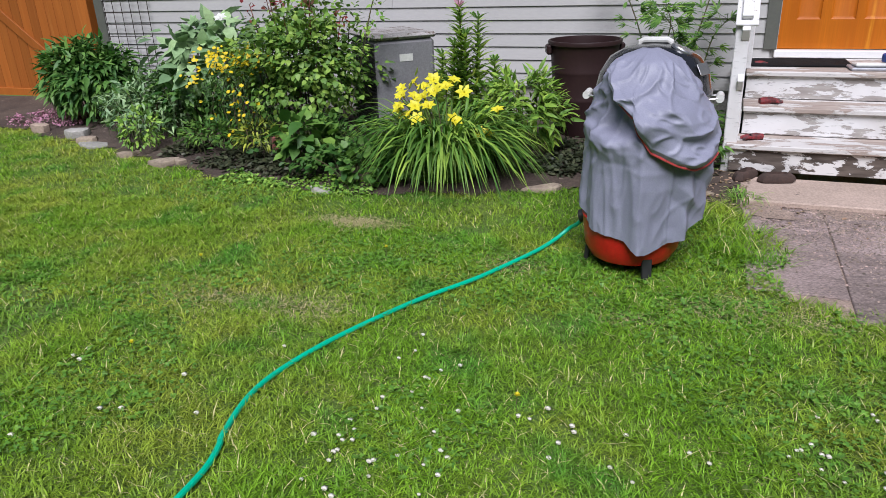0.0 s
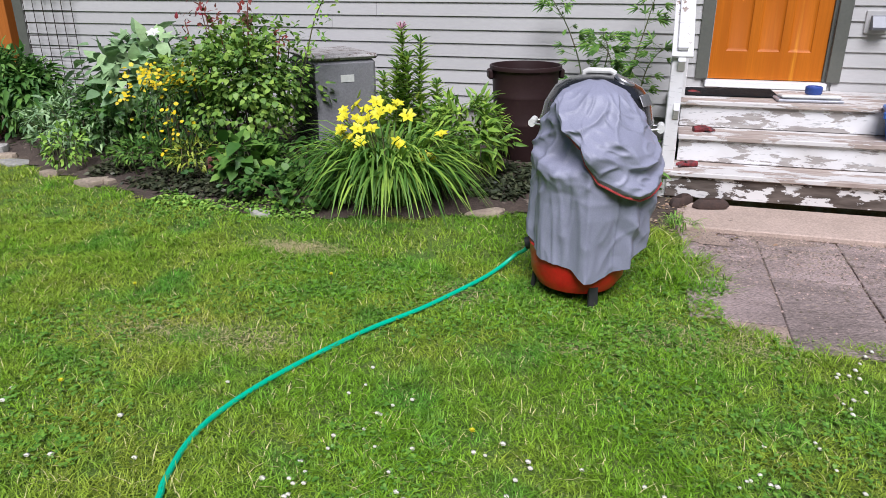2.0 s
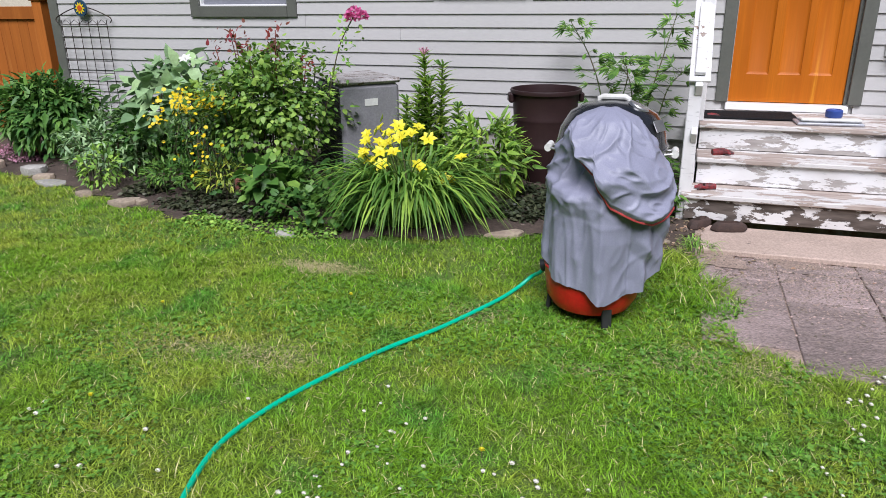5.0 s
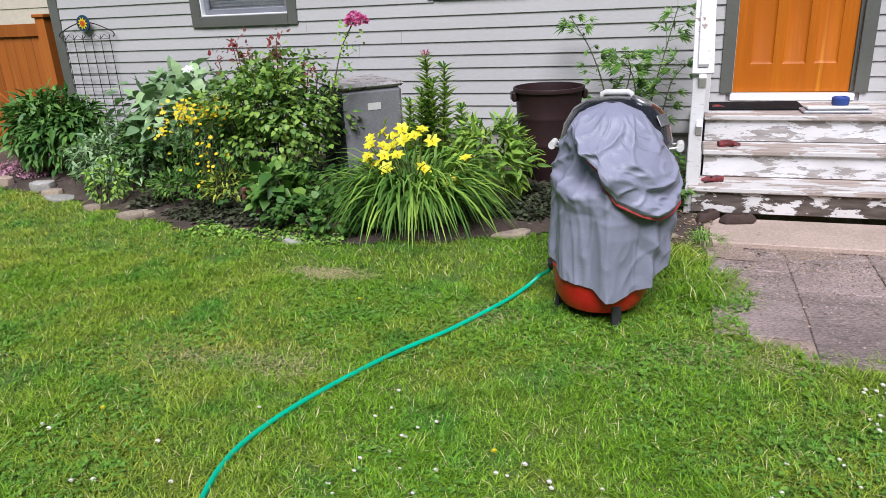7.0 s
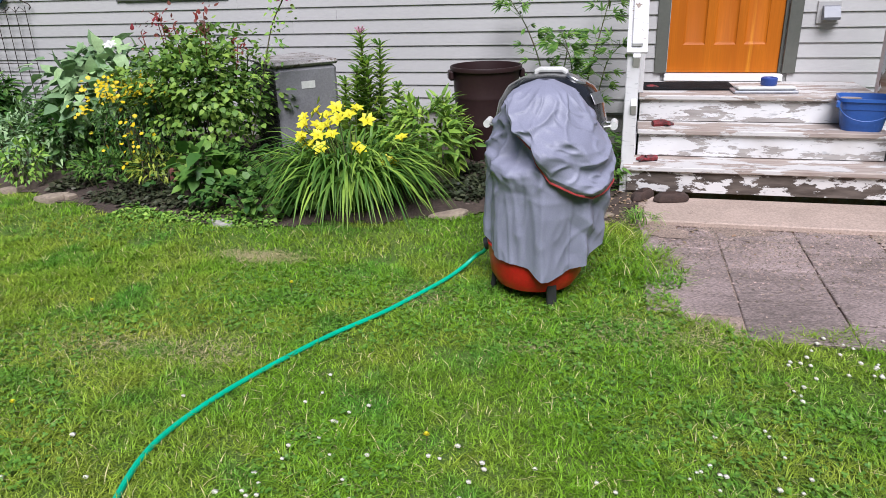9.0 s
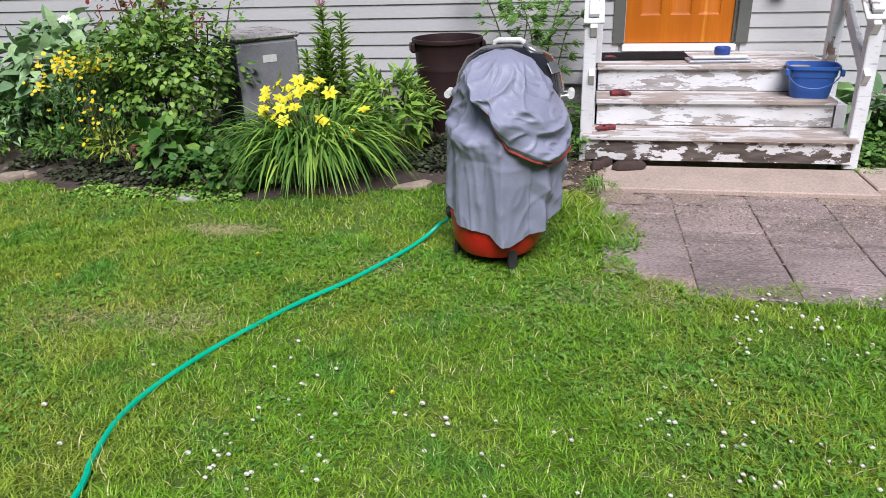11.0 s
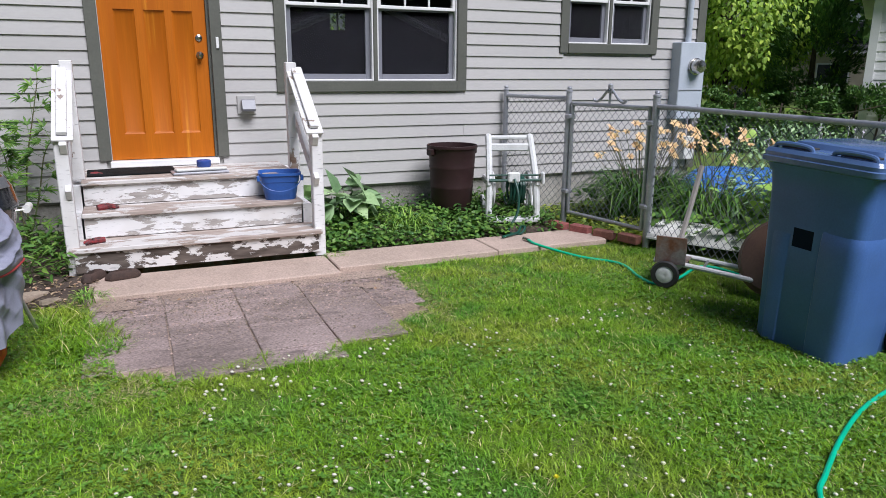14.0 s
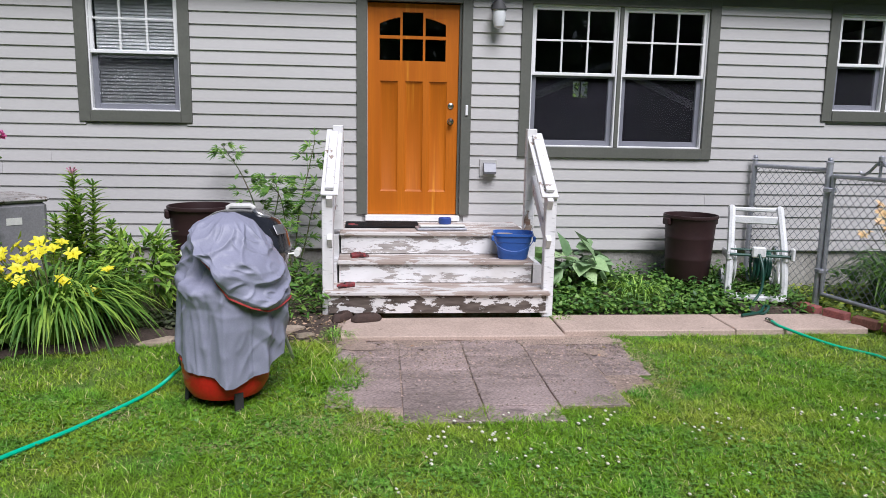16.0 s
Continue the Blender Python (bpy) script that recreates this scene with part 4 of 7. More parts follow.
# ---- air conditioner ----
ac = thing("air_conditioner", -2.13, 6.55, 0.12, -46, "grey outdoor air conditioner unit among the plants", "air conditioner")
b = Build()
b.box(-0.36, 0.36, -0.27, 0.27, 0.0, 0.8, 0.03)
part("cabinet", b, ACGREY, ac)
b = Build()
b.box(-0.375, 0.375, -0.285, 0.285, 0.802, 0.845, 0.02)
part("top_cover", b, surf("ac_top", (0.42, 0.4, 0.39), (0.26, 0.24, 0.22), 9, 60, 0.4, 0.7, 0.2, spots=(0.1, 0.07, 0.05), spot_lo=0.55, spot_hi=0.6, spot_scale=16), ac, "weathered top cover with dead leaves")
for i in range(22):
    b = Build()
    b.box(-0.33, 0.33, -0.282, -0.271, 0.06 + i * 0.033, 0.084 + i * 0.033, 0.002)
    part("grille_slat", b, BLACKPLASTIC, ac)
b = Build()
b.box(0.361, 0.364, -0.06, 0.06, 0.62, 0.68, 0.0)
part("name_plate", b, WHITEPLASTIC, ac)

# ---- kettle grill ----
ket = thing("kettle_grill", 0.31, 4.66, 0, 0, "black enamel kettle grill with white handles and alloy legs", "grill")
ket.scale = (1, 1, 1.075)
b = Build()
b.lathe([(0.0, 0.5), (0.12, 0.515), (0.21, 0.57), (0.265, 0.66), (0.282, 0.755), (0.286, 0.762), (0.286, 0.77), (0.275, 0.77), (0.25, 0.66), (0.0, 0.53)], 40)
b.move(Matrix.Diagonal((1.07, 1.07, 1, 1)))
part("bowl", b, ENAMEL, ket)
b = Build()
b.lathe([(0.29, 0.765), (0.291, 0.785), (0.283, 0.8), (0.268, 0.87), (0.22, 0.945), (0.15, 0.985), (0.07, 1.005), (0.0, 1.01)], 40)
b.move(Matrix.Diagonal((1.07, 1.07, 1, 1)))
lid = part("lid", b, ENAMEL, ket)
b = Build()
b.tube([(-0.08, 0, 0.995), (-0.08, 0, 1.012), (-0.06, 0, 1.022), (0.06, 0, 1.022), (0.08, 0, 1.012), (0.08, 0, 0.995)], 0.016, 10)
part("lid_handle", b, WHITEPLASTIC, lid, "weathered white lid handle")
b = Build()
b.lathe([(0.0, 0.006), (0.055, 0.006), (0.06, 0.0), (0.06, -0.01)], 24, m=Matrix.Translation((0.14, -0.05, 0.985)) @ Matrix.Rotation(0.45, 4, "Y"))
part("vent_disc", b, ALU, lid, "round aluminium damper")
b = Build()
b.box(-0.05, 0.05, -0.03, 0.03, 0, 0.004, 0.002, Matrix.Translation((0.255, -0.12, 0.9)) @ Matrix.Rotation(-0.45, 4, "Z") @ Matrix.Rotation(1.05, 4, "Y") @ Matrix.Rotation(1.57, 4, "Z"))
part("vent_plate", b, ALU, lid, "shiny worn aluminium vent plate")
for s in (-1, 1):
    b = Build()
    b.tube([(s * 0.295, -0.06, 0.745), (s * 0.345, -0.05, 0.75), (s * 0.35, 0.05, 0.75), (s * 0.295, 0.06, 0.745)], 0.006, 6)
    h = part("side_handle", b, ALU, ket)
    b = Build()
    b.tube([(s * 0.35, -0.055, 0.75), (s * 0.35, 0.055, 0.75)], 0.021, 12)
    part("grip", b, WHITEPLASTIC, h, "white plastic grip")
for a in (37, 165, 285):
    b = Build()
    a = radians(a)
    b.tube([(0.16 * math.cos(a), 0.16 * math.sin(a), 0.56), (0.36 * math.cos(a), 0.36 * math.sin(a), 0.0)], 0.012, 10)
    part("leg", b, ALU, ket)

# ---- covered red smoker ----
smk = thing("smoker", 0.3, 4.17, 0, 0, "red enamel smoker standing on short black legs", "smoker")
b = Build()
b.lathe([(0.0, 0.045), (0.13, 0.05), (0.205, 0.078), (0.238, 0.135), (0.248, 0.22), (0.252, 0.28), (0.254, 0.284), (0.257, 0.292), (0.252, 0.298), (0.24, 0.294), (0.23, 0.22), (0.0, 0.08)], 44)
part("base_pan", b, REDENAMEL, smk)
b = Build()
b.lathe([(0.11, 0.33), (0.11, 0.7), (0.105, 0.8), (0.085, 0.92), (0.05, 0.97), (0.0, 0.985)], 36)
part("barrel", b, ENAMEL, smk)
for a in (-62, 58, 185):
    b = Build()
    a = radians(a)
    b.box(-0.012, 0.012, -0.025, 0.025, -0.01, 0.2, 0.004, pose(0.228 * math.cos(a), 0.228 * math.sin(a), 0, 0, -5, math.degrees(a)))
    part("leg", b, BLACKPLASTIC, smk)


# z, middle and half-width of the hanging cloth
CLOTH = np.array(((0.15, 0.02, 0.288), (0.36, 0.03, 0.292), (0.5, 0.045, 0.3), (0.65, 0.05, 0.295), (0.82, 0.045, 0.274), (0.92, 0.03, 0.225), (1.0, 0.025, 0.18), (1.07, 0.027, 0.125), (1.115, 0.03, 0.02)))


def hash_(i, j, seed):
    v = math.sin(i * 127.1 + j * 311.7 + seed * 74.7) * 43758.5453
    return 2 * (v - math.floor(v)) - 1


def crumple(u, v, cu, cv, seed):
    """Flat facets that meet in crisp creases, cu by cv metres each, -1 to 1."""
    u += 0.35 * cu * noise.noise(Vector((u / cu * 0.6, v / cv * 0.6, seed)))
    v += 0.45 * cv * noise.noise(Vector((u / cu * 0.6, v / cv * 0.6, seed + 9)))
    a, c = u / cu, v / cv
    i, j = math.floor(a), math.floor(c)
    a, c = a - i, c - j
    h00, h10, h01, h11 = hash_(i, j, seed), hash_(i + 1, j, seed), hash_(i, j + 1, seed), hash_(i + 1, j + 1, seed)
    if hash_(i, j, seed + 3) > 0:
        return h00 + a * (h10 - h00) + c * (h11 - h10) if a > c else h00 + c * (h01 - h00) + a * (h11 - h01)
    return h00 + a * (h10 - h00) + c * (h01 - h00) if a + c < 1 else h11 + (1 - a) * (h01 - h11) + (1 - c) * (h10 - h11)


def drape(hem, rows, cols, shape, lift):
    """Stiff coated cloth hung over a domed top; phi 0 faces the lawn; shape(z, phi) pushes it out or in."""
    b = Build()
    vs = []
    for i in range(rows):
        t = (i / (rows - 1)) ** 0.8
        for j in range(cols):
            ph = -math.pi + 2 * math.pi * j / cols
            z = 1.115 + (hem(ph) - 1.115) * t
            mid, r = np.interp(z, CLOTH[:, 0], CLOTH[:, 1]), np.interp(z, CLOTH[:, 0], CLOTH[:, 2])
            r += lift + shape(z, ph) * min(1.0, r / 0.15)
            c = math.cos(ph)
            vs.append((mid + r * math.sin(ph), -r * c * (1.0 if c > 0 else 0.4), z))
    fs = [(i * cols + j, (i + 1) * cols + j, (i + 1) * cols + (j + 1) % cols, i * cols + (j + 1) % cols) for i in range(rows - 1) for j in range(cols)]
    fs.append(tuple(range(cols)))
    return b.add(vs, fs), vs


def between(v, xs, ys):
    return float(np.interp(v, xs, ys))


def body_hem(ph):
    return between(math.degrees(ph), (-180, -120, -84, -70, -58, -42, -6, 6, 14, 38, 56, 82, 120, 180), (0.38, 0.38, 0.37, 0.34, 0.3, 0.255, 0.235, 0.185, 0.175, 0.215, 0.245, 0.32, 0.36, 0.38))


def hood_hem(ph):
    return between(math.degrees(ph), (-180, -65, -45, -36, -21, -6, -3, 8, 27, 44, 85, 120, 160, 180), (1.08, 1.08, 1.01, 0.97, 0.9, 0.84, 0.78, 0.69, 0.635, 0.6, 0.63, 0.74, 0.95, 1.08))


def skirt_shape(z, ph):
    d = math.degrees(ph)
    low = between(z, (0.3, 0.75, 0.85), (1.0, 0.5, 0.0))
    # a few long hanging planes that meet in ridges
    out = low * between(d + 14 * (z - 0.5), (-95, -76, -62, -48, -14, 4, 16, 34, 47, 60, 76, 95), (0, 0.014, -0.016, 0.004, -0.014, 0.036, 0.0, -0.03, 0.02, -0.02, 0.026, 0))
    # the pocket where the cloth is tucked up under the flap, with a swollen roll below
    pocket = math.exp(-((d + 27) / 24) ** 2)
    out += pocket * between(z + 0.012 * crumple(ph * 0.3, z, 0.06, 0.06, 5), (0.62, 0.71, 0.735, 0.76, 0.88, 0.99), (0.0, 0.036, 0.014, -0.065, -0.07, 0.0))
    side = math.exp(-((d + 66) / 18) ** 2)
    out += side * between(z + 0.001 * d, (0.6, 0.69, 0.71, 0.8, 0.9), (0.0, 0.014, -0.014, -0.022, 0.0))
    slant = between((z + 0.0042 * d) * 5 % 1.0, (0, 0.35, 0.5, 1.0), (-1, 1, 0.4, -1))
    out += 0.016 * slant * math.exp(-((d - 62) / 26) ** 2) * between(z, (0.3, 0.42, 0.6, 0.7), (0, 1, 1, 0))
    out += 0.008 * low * ridge(ph * 4.2 + 1.5 * z, z * 1.6, 11.0) + 0.006 * low * ridge(ph * 3 - 2.5 * z, z * 5, 3.0)
    u = ph * 0.28
    high = between(z, (0.55, 0.8), (0.0, 1.0))
    return out + high * (0.025 * noise.noise(Vector((u * 6, z * 6, 2.0))) + 0.026 * ridge(u * 5 + 3 * z, z * 9 - 4 * u, 5.0, 3.2) + 0.008 * ridge(u * 12, z * 12, 7.0))


def ridge(x, y, o, sharp=3.2):
    """Narrow raised creases with calm cloth between them, 0 to 1."""
    return max(0.0, 1.0 - sharp * abs(noise.noise(Vector((x, y, o))))) ** 1.3


def hood_shape(z, ph):
    h = hood_hem(ph)
    up = (z - h) / (1.115 - h + 1e-6)
    front = max(0.15, math.cos(ph - 0.2))
    out = 0.06 * front * between(up, (0, 0.06, 0.3, 0.6, 1), (0.35, 0.8, 1.0, 0.45, 0.0))
    u = ph * 0.28
    fall = between(up, (0, 0.12, 0.5, 0.85, 1.0), (0.3, 1.0, 0.9, 0.5, 0.1))
    # broad slack bulges, then creases running down to the edge and across
    out += 0.05 * front * fall * noise.noise(Vector((u * 5 + 1.7, z * 5, 4.0)))
    p, q = 0.8 * u + 0.6 * z, -0.6 * u + 0.8 * z
    out += 0.036 * front * fall * ridge(p * 3.2, q * 8.0, 1.0, 3.6)
    out += 0.026 * front * fall * ridge(p * 8.5 + 3, q * 3.0, 6.0, 3.8)
    out += 0.013 * front * fall * ridge(u * 11 + 4 * z, z * 13, 9.0, 4.0)
    return out


cover_ = thing("grill_cover", 0.3, 4.18, 0, 0, "grey weatherproof cover with red piping draped over the smoker", "grill cover")
b, _ = drape(body_hem, 84, 240, skirt_shape, 0.0)
part("skirt", b, GREYCLOTH, cover_, sharp=0)
b, vs = drape(hood_hem, 110, 300, hood_shape, 0.02)
part("hood", b, GREYCLOTH, cover_, "crumpled folded-over top flap", sharp=0)
b = Build()
rim = np.array(vs[-300:])
sel = rim[int(300 * (180 - 62) / 360):int(300 * (180 + 88) / 360)]
b.tube(sel + 0.003 * sel / np.linalg.norm(sel[:, :2], axis=1)[:, None] * np.array([1, 1, 0]), 0.006, 6)
part("piping", b, REDTAPE, cover_, "red edge piping")


# ---- garden hose ----
hose = thing("garden_hose", label="bright green garden hose snaking over the lawn", category="garden hose")
LINE = [(0.05, 4.25, 0.24), (0.0, 4.29, 0.16), (-0.06, 4.36, 0.1), (-0.13, 4.3, 0.045), (-0.2, 4.14, 0.03), (-0.32, 3.88, 0.028), (-0.42, 3.68, 0.028), (-0.58, 3.42, 0.028), (-0.72, 3.13, 0.028), (-0.83, 2.85, 0.028), (-0.89, 2.6, 0.028), (-0.89, 2.42, 0.028), (-0.84, 2.22, 0.028), (-0.79, 2.09, 0.028), (-0.6, 1.4, 0.026),
        (0.6, 0.4, 0.026), (2.4, 0.6, 0.026), (3.2, 1.4, 0.026), (3.47, 1.74, 0.026), (3.63, 1.85, 0.026), (3.97, 2.04, 0.026), (4.34, 2.2, 0.026), (4.86, 2.34, 0.026), (5.38, 2.5, 0.026), (5.42, 3.2, 0.026), (5.4, 4.0, 0.06), (5.2, 4.22, 0.1), (4.95, 4.2, 0.04), (4.74, 4.2, 0.02), (4.74, 4.4, 0.02), (4.86, 4.8, 0.011), (4.67, 5.12, 0.013), (4.47, 5.46, 0.055), (4.46, 5.62, 0.065)]
b = Build()
b.tube(smooth(LINE, 10), 0.0115, 9)
part("hose", b, HOSEGREEN, hose)
b = Build()
b.tube([(4.46, 5.62, 0.065), (4.45, 5.69, 0.065)], 0.017, 10)
part("coupling", b, STEEL, hose, "brass hose coupling")
b = Build()
b.lathe([(0.022, -0.02), (0.034, -0.02), (0.034, 0.02), (0.022, 0.02)], 18, m=Matrix.Translation((0.03, 4.26, 0.22)) @ Matrix.Rotation(1.3, 4, "Y"), close=True)
part("nozzle_ring", b, BLACKPLASTIC, hose)

# ---- hose reel cart ----
reel = thing("hose_reel_cart", 4.7, 6.42, 0.09, -18, "white plastic hose reel cart with coiled green hose", "hose reel")
W = 0.245
for s in (-1, 1):
    b = Build()
    b.tube(smooth([(s * W, -0.16, 0.02), (s * (W - 0.01), -0.1, 0.4), (s * (W - 0.03), 0.12, 0.78), (s * (W - 0.03), 0.17, 0.82)], 5), 0.034, 8)
    part("side_frame", b, REELWHITE, reel)
    b = Build()
    b.box(s * W - 0.022, s * W + 0.022, -0.16, 0.2, 0.36, 0.43, 0.012)
    part("arm", b, REELWHITE, reel)
    b = Build()
    m = Matrix.Translation((s * (W - 0.06), 0.05, 0.3)) @ Matrix.Rotation(math.pi / 2, 4, "Y")
    b.lathe([(0.18, -0.012), (0.19, 0.0), (0.18, 0.012), (0.165, 0.012), (0.165, -0.012)], 30, m=m, close=True)
    flange = part("spool_flange", b, REELWHITE, reel)
    for k in range(6):
        a = k * math.pi / 3
        b = Build()
        b.tube([m @ Vector((0.03 * math.cos(a), 0.03 * math.sin(a), 0)), m @ Vector((0.17 * math.cos(a), 0.17 * math.sin(a), 0))], 0.008, 6)
        part("spoke", b, REELWHITE, flange)
    b = Build()
    m = Matrix.Translation((s * (W + 0.01), 0.2, 0.11)) @ Matrix.Rotation(math.pi / 2, 4, "Y")
    b.lathe([(0, -0.02), (0.09, -0.02), (0.11, -0.012), (0.11, 0.012), (0.09, 0.02), (0, 0.02)], 24, m=m)
    part("wheel", b, REELWHITE, reel)
for y, z, h in ((-0.17, 0.0, 0.05), (0.1, 0.68, 0.075), (0.17, 0.79, 0.04)):
    b = Build()
    b.box(-W, W, y - (0.05 if z == 0 else 0.02), y + (0.09 if z == 0 else 0.02), z, z + h, 0.01)
    part("cross_bar", b, REELWHITE, reel)
b = Build()
b.tube([(0.13 * math.sin(u * 0.045) , 0.05 + (0.1 + 0.0008 * u) * math.cos(u), 0.3 + (0.1 + 0.0008 * u) * math.sin(u)) for u in np.arange(0, 75, 0.3)], 0.0125, 7)
part("coiled_hose", b, HOSEDARK, reel, "dark green hose wound on the spool")
b = Build()
b.box(-0.06, 0.06, -0.19, -0.13, 0.4, 0.5, 0.012)
part("hose_guide", b, REELWHITE, reel)
b = Build()
b.tube([(-W, -0.16, 0.42), (W + 0.06, -0.16, 0.42)], 0.014, 8)
b.tube([(-W, -0.16, 0.47), (W, -0.16, 0.47)], 0.009, 8)
part("guide_bar", b, HOSEDARK, reel)
b = Build()
b.box(W + 0.03, W + 0.06, -0.2, -0.12, 0.38, 0.5, 0.01)
part("crank", b, REELWHITE, reel)
b = Build()
b.tube(smooth([(0.0, -0.2, 0.44), (0.03, -0.26, 0.3), (0.02, -0.3, 0.12), (-0.08, -0.38, -0.02), (-0.1, -0.5, -0.035), (0.0, -0.56, -0.03), (0.05, -0.52, 0.02), (0.02, -0.48, 0.02), (-0.03, -0.56, -0.02), (-0.2, -0.72, -0.02)], 7), 0.0125, 8)
part("loose_hose", b, HOSEDARK, reel)

# ---- hand truck with lid ----
truck = thing("hand_truck", 4.9, 4.24, 0.0, -52, "grey tube hand truck lying on its back with a rusty plate", "hand truck")
for s in (-1, 1):
    b = Build()
    b.tube(smooth([(-0.1, s * 0.13, 0.2), (0.3, s * 0.13, 0.17), (0.9, s * 0.13, 0.1), (1.15, s * 0.1, 0.05)], 4), 0.019, 10)
    part("side_tube", b, REELWHITE, truck)
    b = Build()
    m = Matrix.Translation((0.0, s * 0.2, 0.115)) @ Matrix.Rotation(math.pi / 2, 4, "X")
    b.lathe([(0.065, -0.022), (0.095, -0.022), (0.104, 0.0), (0.095, 0.022), (0.065, 0.022)], 28, m=m, close=True)
    w = part("wheel", b, BLACKPLASTIC, truck, "black rubber tyre")
    b = Build()
    b.lathe([(0, -0.02), (0.03, -0.027), (0.064, -0.015), (0.064, 0.015), (0.03, 0.027), (0, 0.02)], 20, m=m)
    part("rim", b, REELWHITE, w, "pale grey wheel rim")
b = Build()
b.tube([(0.0, -0.2, 0.115), (0.0, 0.2, 0.115)], 0.01, 8)
for x in (0.25, 0.5, 0.8):
    b.tube([(x, -0.13, 0.2 - 0.1 * x), (x, 0.13, 0.2 - 0.1 * x)], 0.011, 8)
part("cross_tube", b, ALU, truck)
b = Build()
b.box(-0.09, 0.13, -0.152, -0.144, 0.19, 0.39, 0.003)
b.box(-0.09, 0.13, -0.152, 0.14, 0.185, 0.195, 0.004)
part("toe_plate", b, RUST, truck, "rusty steel toe plate")
b = Build()
b.tube([(0.1, 0.1, 0.2), (0.16, 0.22, 0.45), (0.24, 0.34, 0.85)], 0.022, 6)
single("wooden_stake", b.move(pose(4.9, 4.33, 0.0, 0, 0, -40)), surf("grey_weathered_wood", (0.36, 0.33, 0.3), (0.28, 0.26, 0.24), 6, 60, 0.25, 0.85, 0.3, stretch=(3, 3, 0.4)), "grey weathered stake leaning by the fence", "stake")
b = Build()
b.lathe([(0.29, 0.0), (0.295, 0.03), (0.27, 0.045), (0.26, 0.06), (0.15, 0.09), (0.0, 0.1)], 36, m=pose(5.33, 3.62, 0.3, 8, 62, 205))
single("plastic_tub", b, surf("faded_brown_plastic", (0.13, 0.075, 0.05), (0.1, 0.055, 0.04), 5, 60, 0.2, 0.5, 0.06), "faded brown round plastic tub leaning on the fence", "tub")

# ---- plants ----
def leaf_shape(width=0.5, fold=0.12, bend=0.12, broad=0.4):
    """A pointed leaf one long, folded along its midrib."""
    w = width / 2
    xs = (0.0, broad * 0.5, broad * 1.35, 1.0)
    z = [-bend * x * x for x in xs]
    v = [(xs[0], 0, z[0]), (xs[1], 0, z[1]), (xs[2], 0, z[2]), (1.0, 0, z[3]),
         (xs[1], w * 0.92, z[1] + fold * w), (xs[2], w * 0.85, z[2] + fold * w), (xs[1], -w * 0.92, z[1] + fold * w), (xs[2], -w * 0.85, z[2] + fold * w)]
    return v, [(0, 1, 4), (1, 2, 5, 4), (2, 3, 5), (0, 6, 1), (1, 6, 7, 2), (2, 7, 3)]


def unit(a):
    return a / (np.linalg.norm(a, axis=-1, keepdims=True) + 1e-9)


def frames_of(d, up, size):
    d = unit(d)
    y = unit(np.cross(up, d))
    z = np.cross(d, y)
    return np.stack([d, y, z], 2) * np.asarray(size).reshape(-1, 1, 1)


def green(name, base, alt, rough=0.5, island=0.45, through_light=0.14):
    return surf(name, base, alt, 2.5, 30, 0.2, rough, 0.05, island=island, through_light=through_light, spec=0.35)


LEAF_DARK = green("dark_leaf", (0.068, 0.165, 0.03), (0.09, 0.2, 0.036))
LEAF_MID = green("mid_leaf", (0.1, 0.22, 0.035), (0.13, 0.26, 0.045))
LEAF_LIGHT = green("light_leaf", (0.2, 0.38, 0.05), (0.24, 0.42, 0.07))
LEAF_BLUE = green("bluish_leaf", (0.25, 0.39, 0.18), (0.29, 0.44, 0.21))
LEAF_STRAP = green("strap_leaf", (0.19, 0.34, 0.05), (0.11, 0.24, 0.03), island=0.55)
LEAF_SPIRE = green("lily_stalk_leaf", (0.32, 0.48, 0.08), (0.26, 0.42, 0.06), through_light=0.3)
LEAF_ROSE = green("rose_leaf", (0.2, 0.34, 0.055), (0.15, 0.28, 0.045))
LEAF_PEONY = green("peony_leaf", (0.2, 0.35, 0.045), (0.24, 0.4, 0.055))
LEAF_HEDGE = green("hedge_leaf", (0.085, 0.18, 0.04), (0.11, 0.22, 0.05))
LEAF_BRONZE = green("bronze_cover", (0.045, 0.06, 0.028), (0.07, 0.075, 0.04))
LEAF_RED = green("red_shoot", (0.24, 0.035, 0.03), (0.12, 0.06, 0.03))
LEAF_YELLOWGREEN = green("yellow_green_leaf", (0.28, 0.34, 0.04), (0.2, 0.29, 0.04))
STEM = surf("green_stem", (0.1, 0.14, 0.05), (0.13, 0.1, 0.05), 6, 40, 0.2, 0.7, 0.1)
BARK = surf("bark", (0.09, 0.065, 0.05), (0.06, 0.045, 0.035), 7, 30, 0.4, 0.95, 0.6, stretch=(2, 2, 0.5))
YELLOW = surf("yellow_petal", (0.88, 0.82, 0.04), (0.86, 0.77, 0.03), 9, 60, 0.1, 0.5, 0.05, through_light=0.3)
GOLD = surf("golden_petal", (0.86, 0.68, 0.012), (0.83, 0.62, 0.01), 9, 60, 0.1, 0.5, 0.05, through_light=0.25, island=0.15)
PEACH = surf("peach_petal", (0.8, 0.55, 0.3), (0.78, 0.6, 0.28), 9, 60, 0.1, 0.5, 0.05, through_light=0.3, island=0.2)
PINK = surf("pink_petal", (0.78, 0.2, 0.45), (0.7, 0.14, 0.36), 9, 60, 0.1, 0.5, 0.05, through_light=0.3)
MAUVE = surf("mauve_petal", (0.55, 0.27, 0.36), (0.42, 0.2, 0.27), 9, 60, 0.2, 0.6, 0.05, island=0.3)
WHITEPETAL = surf("white_petal", (0.78, 0.78, 0.72), (0.7, 0.71, 0.64), 9, 60, 0.08, 0.6, 0.05, through_light=0.2)
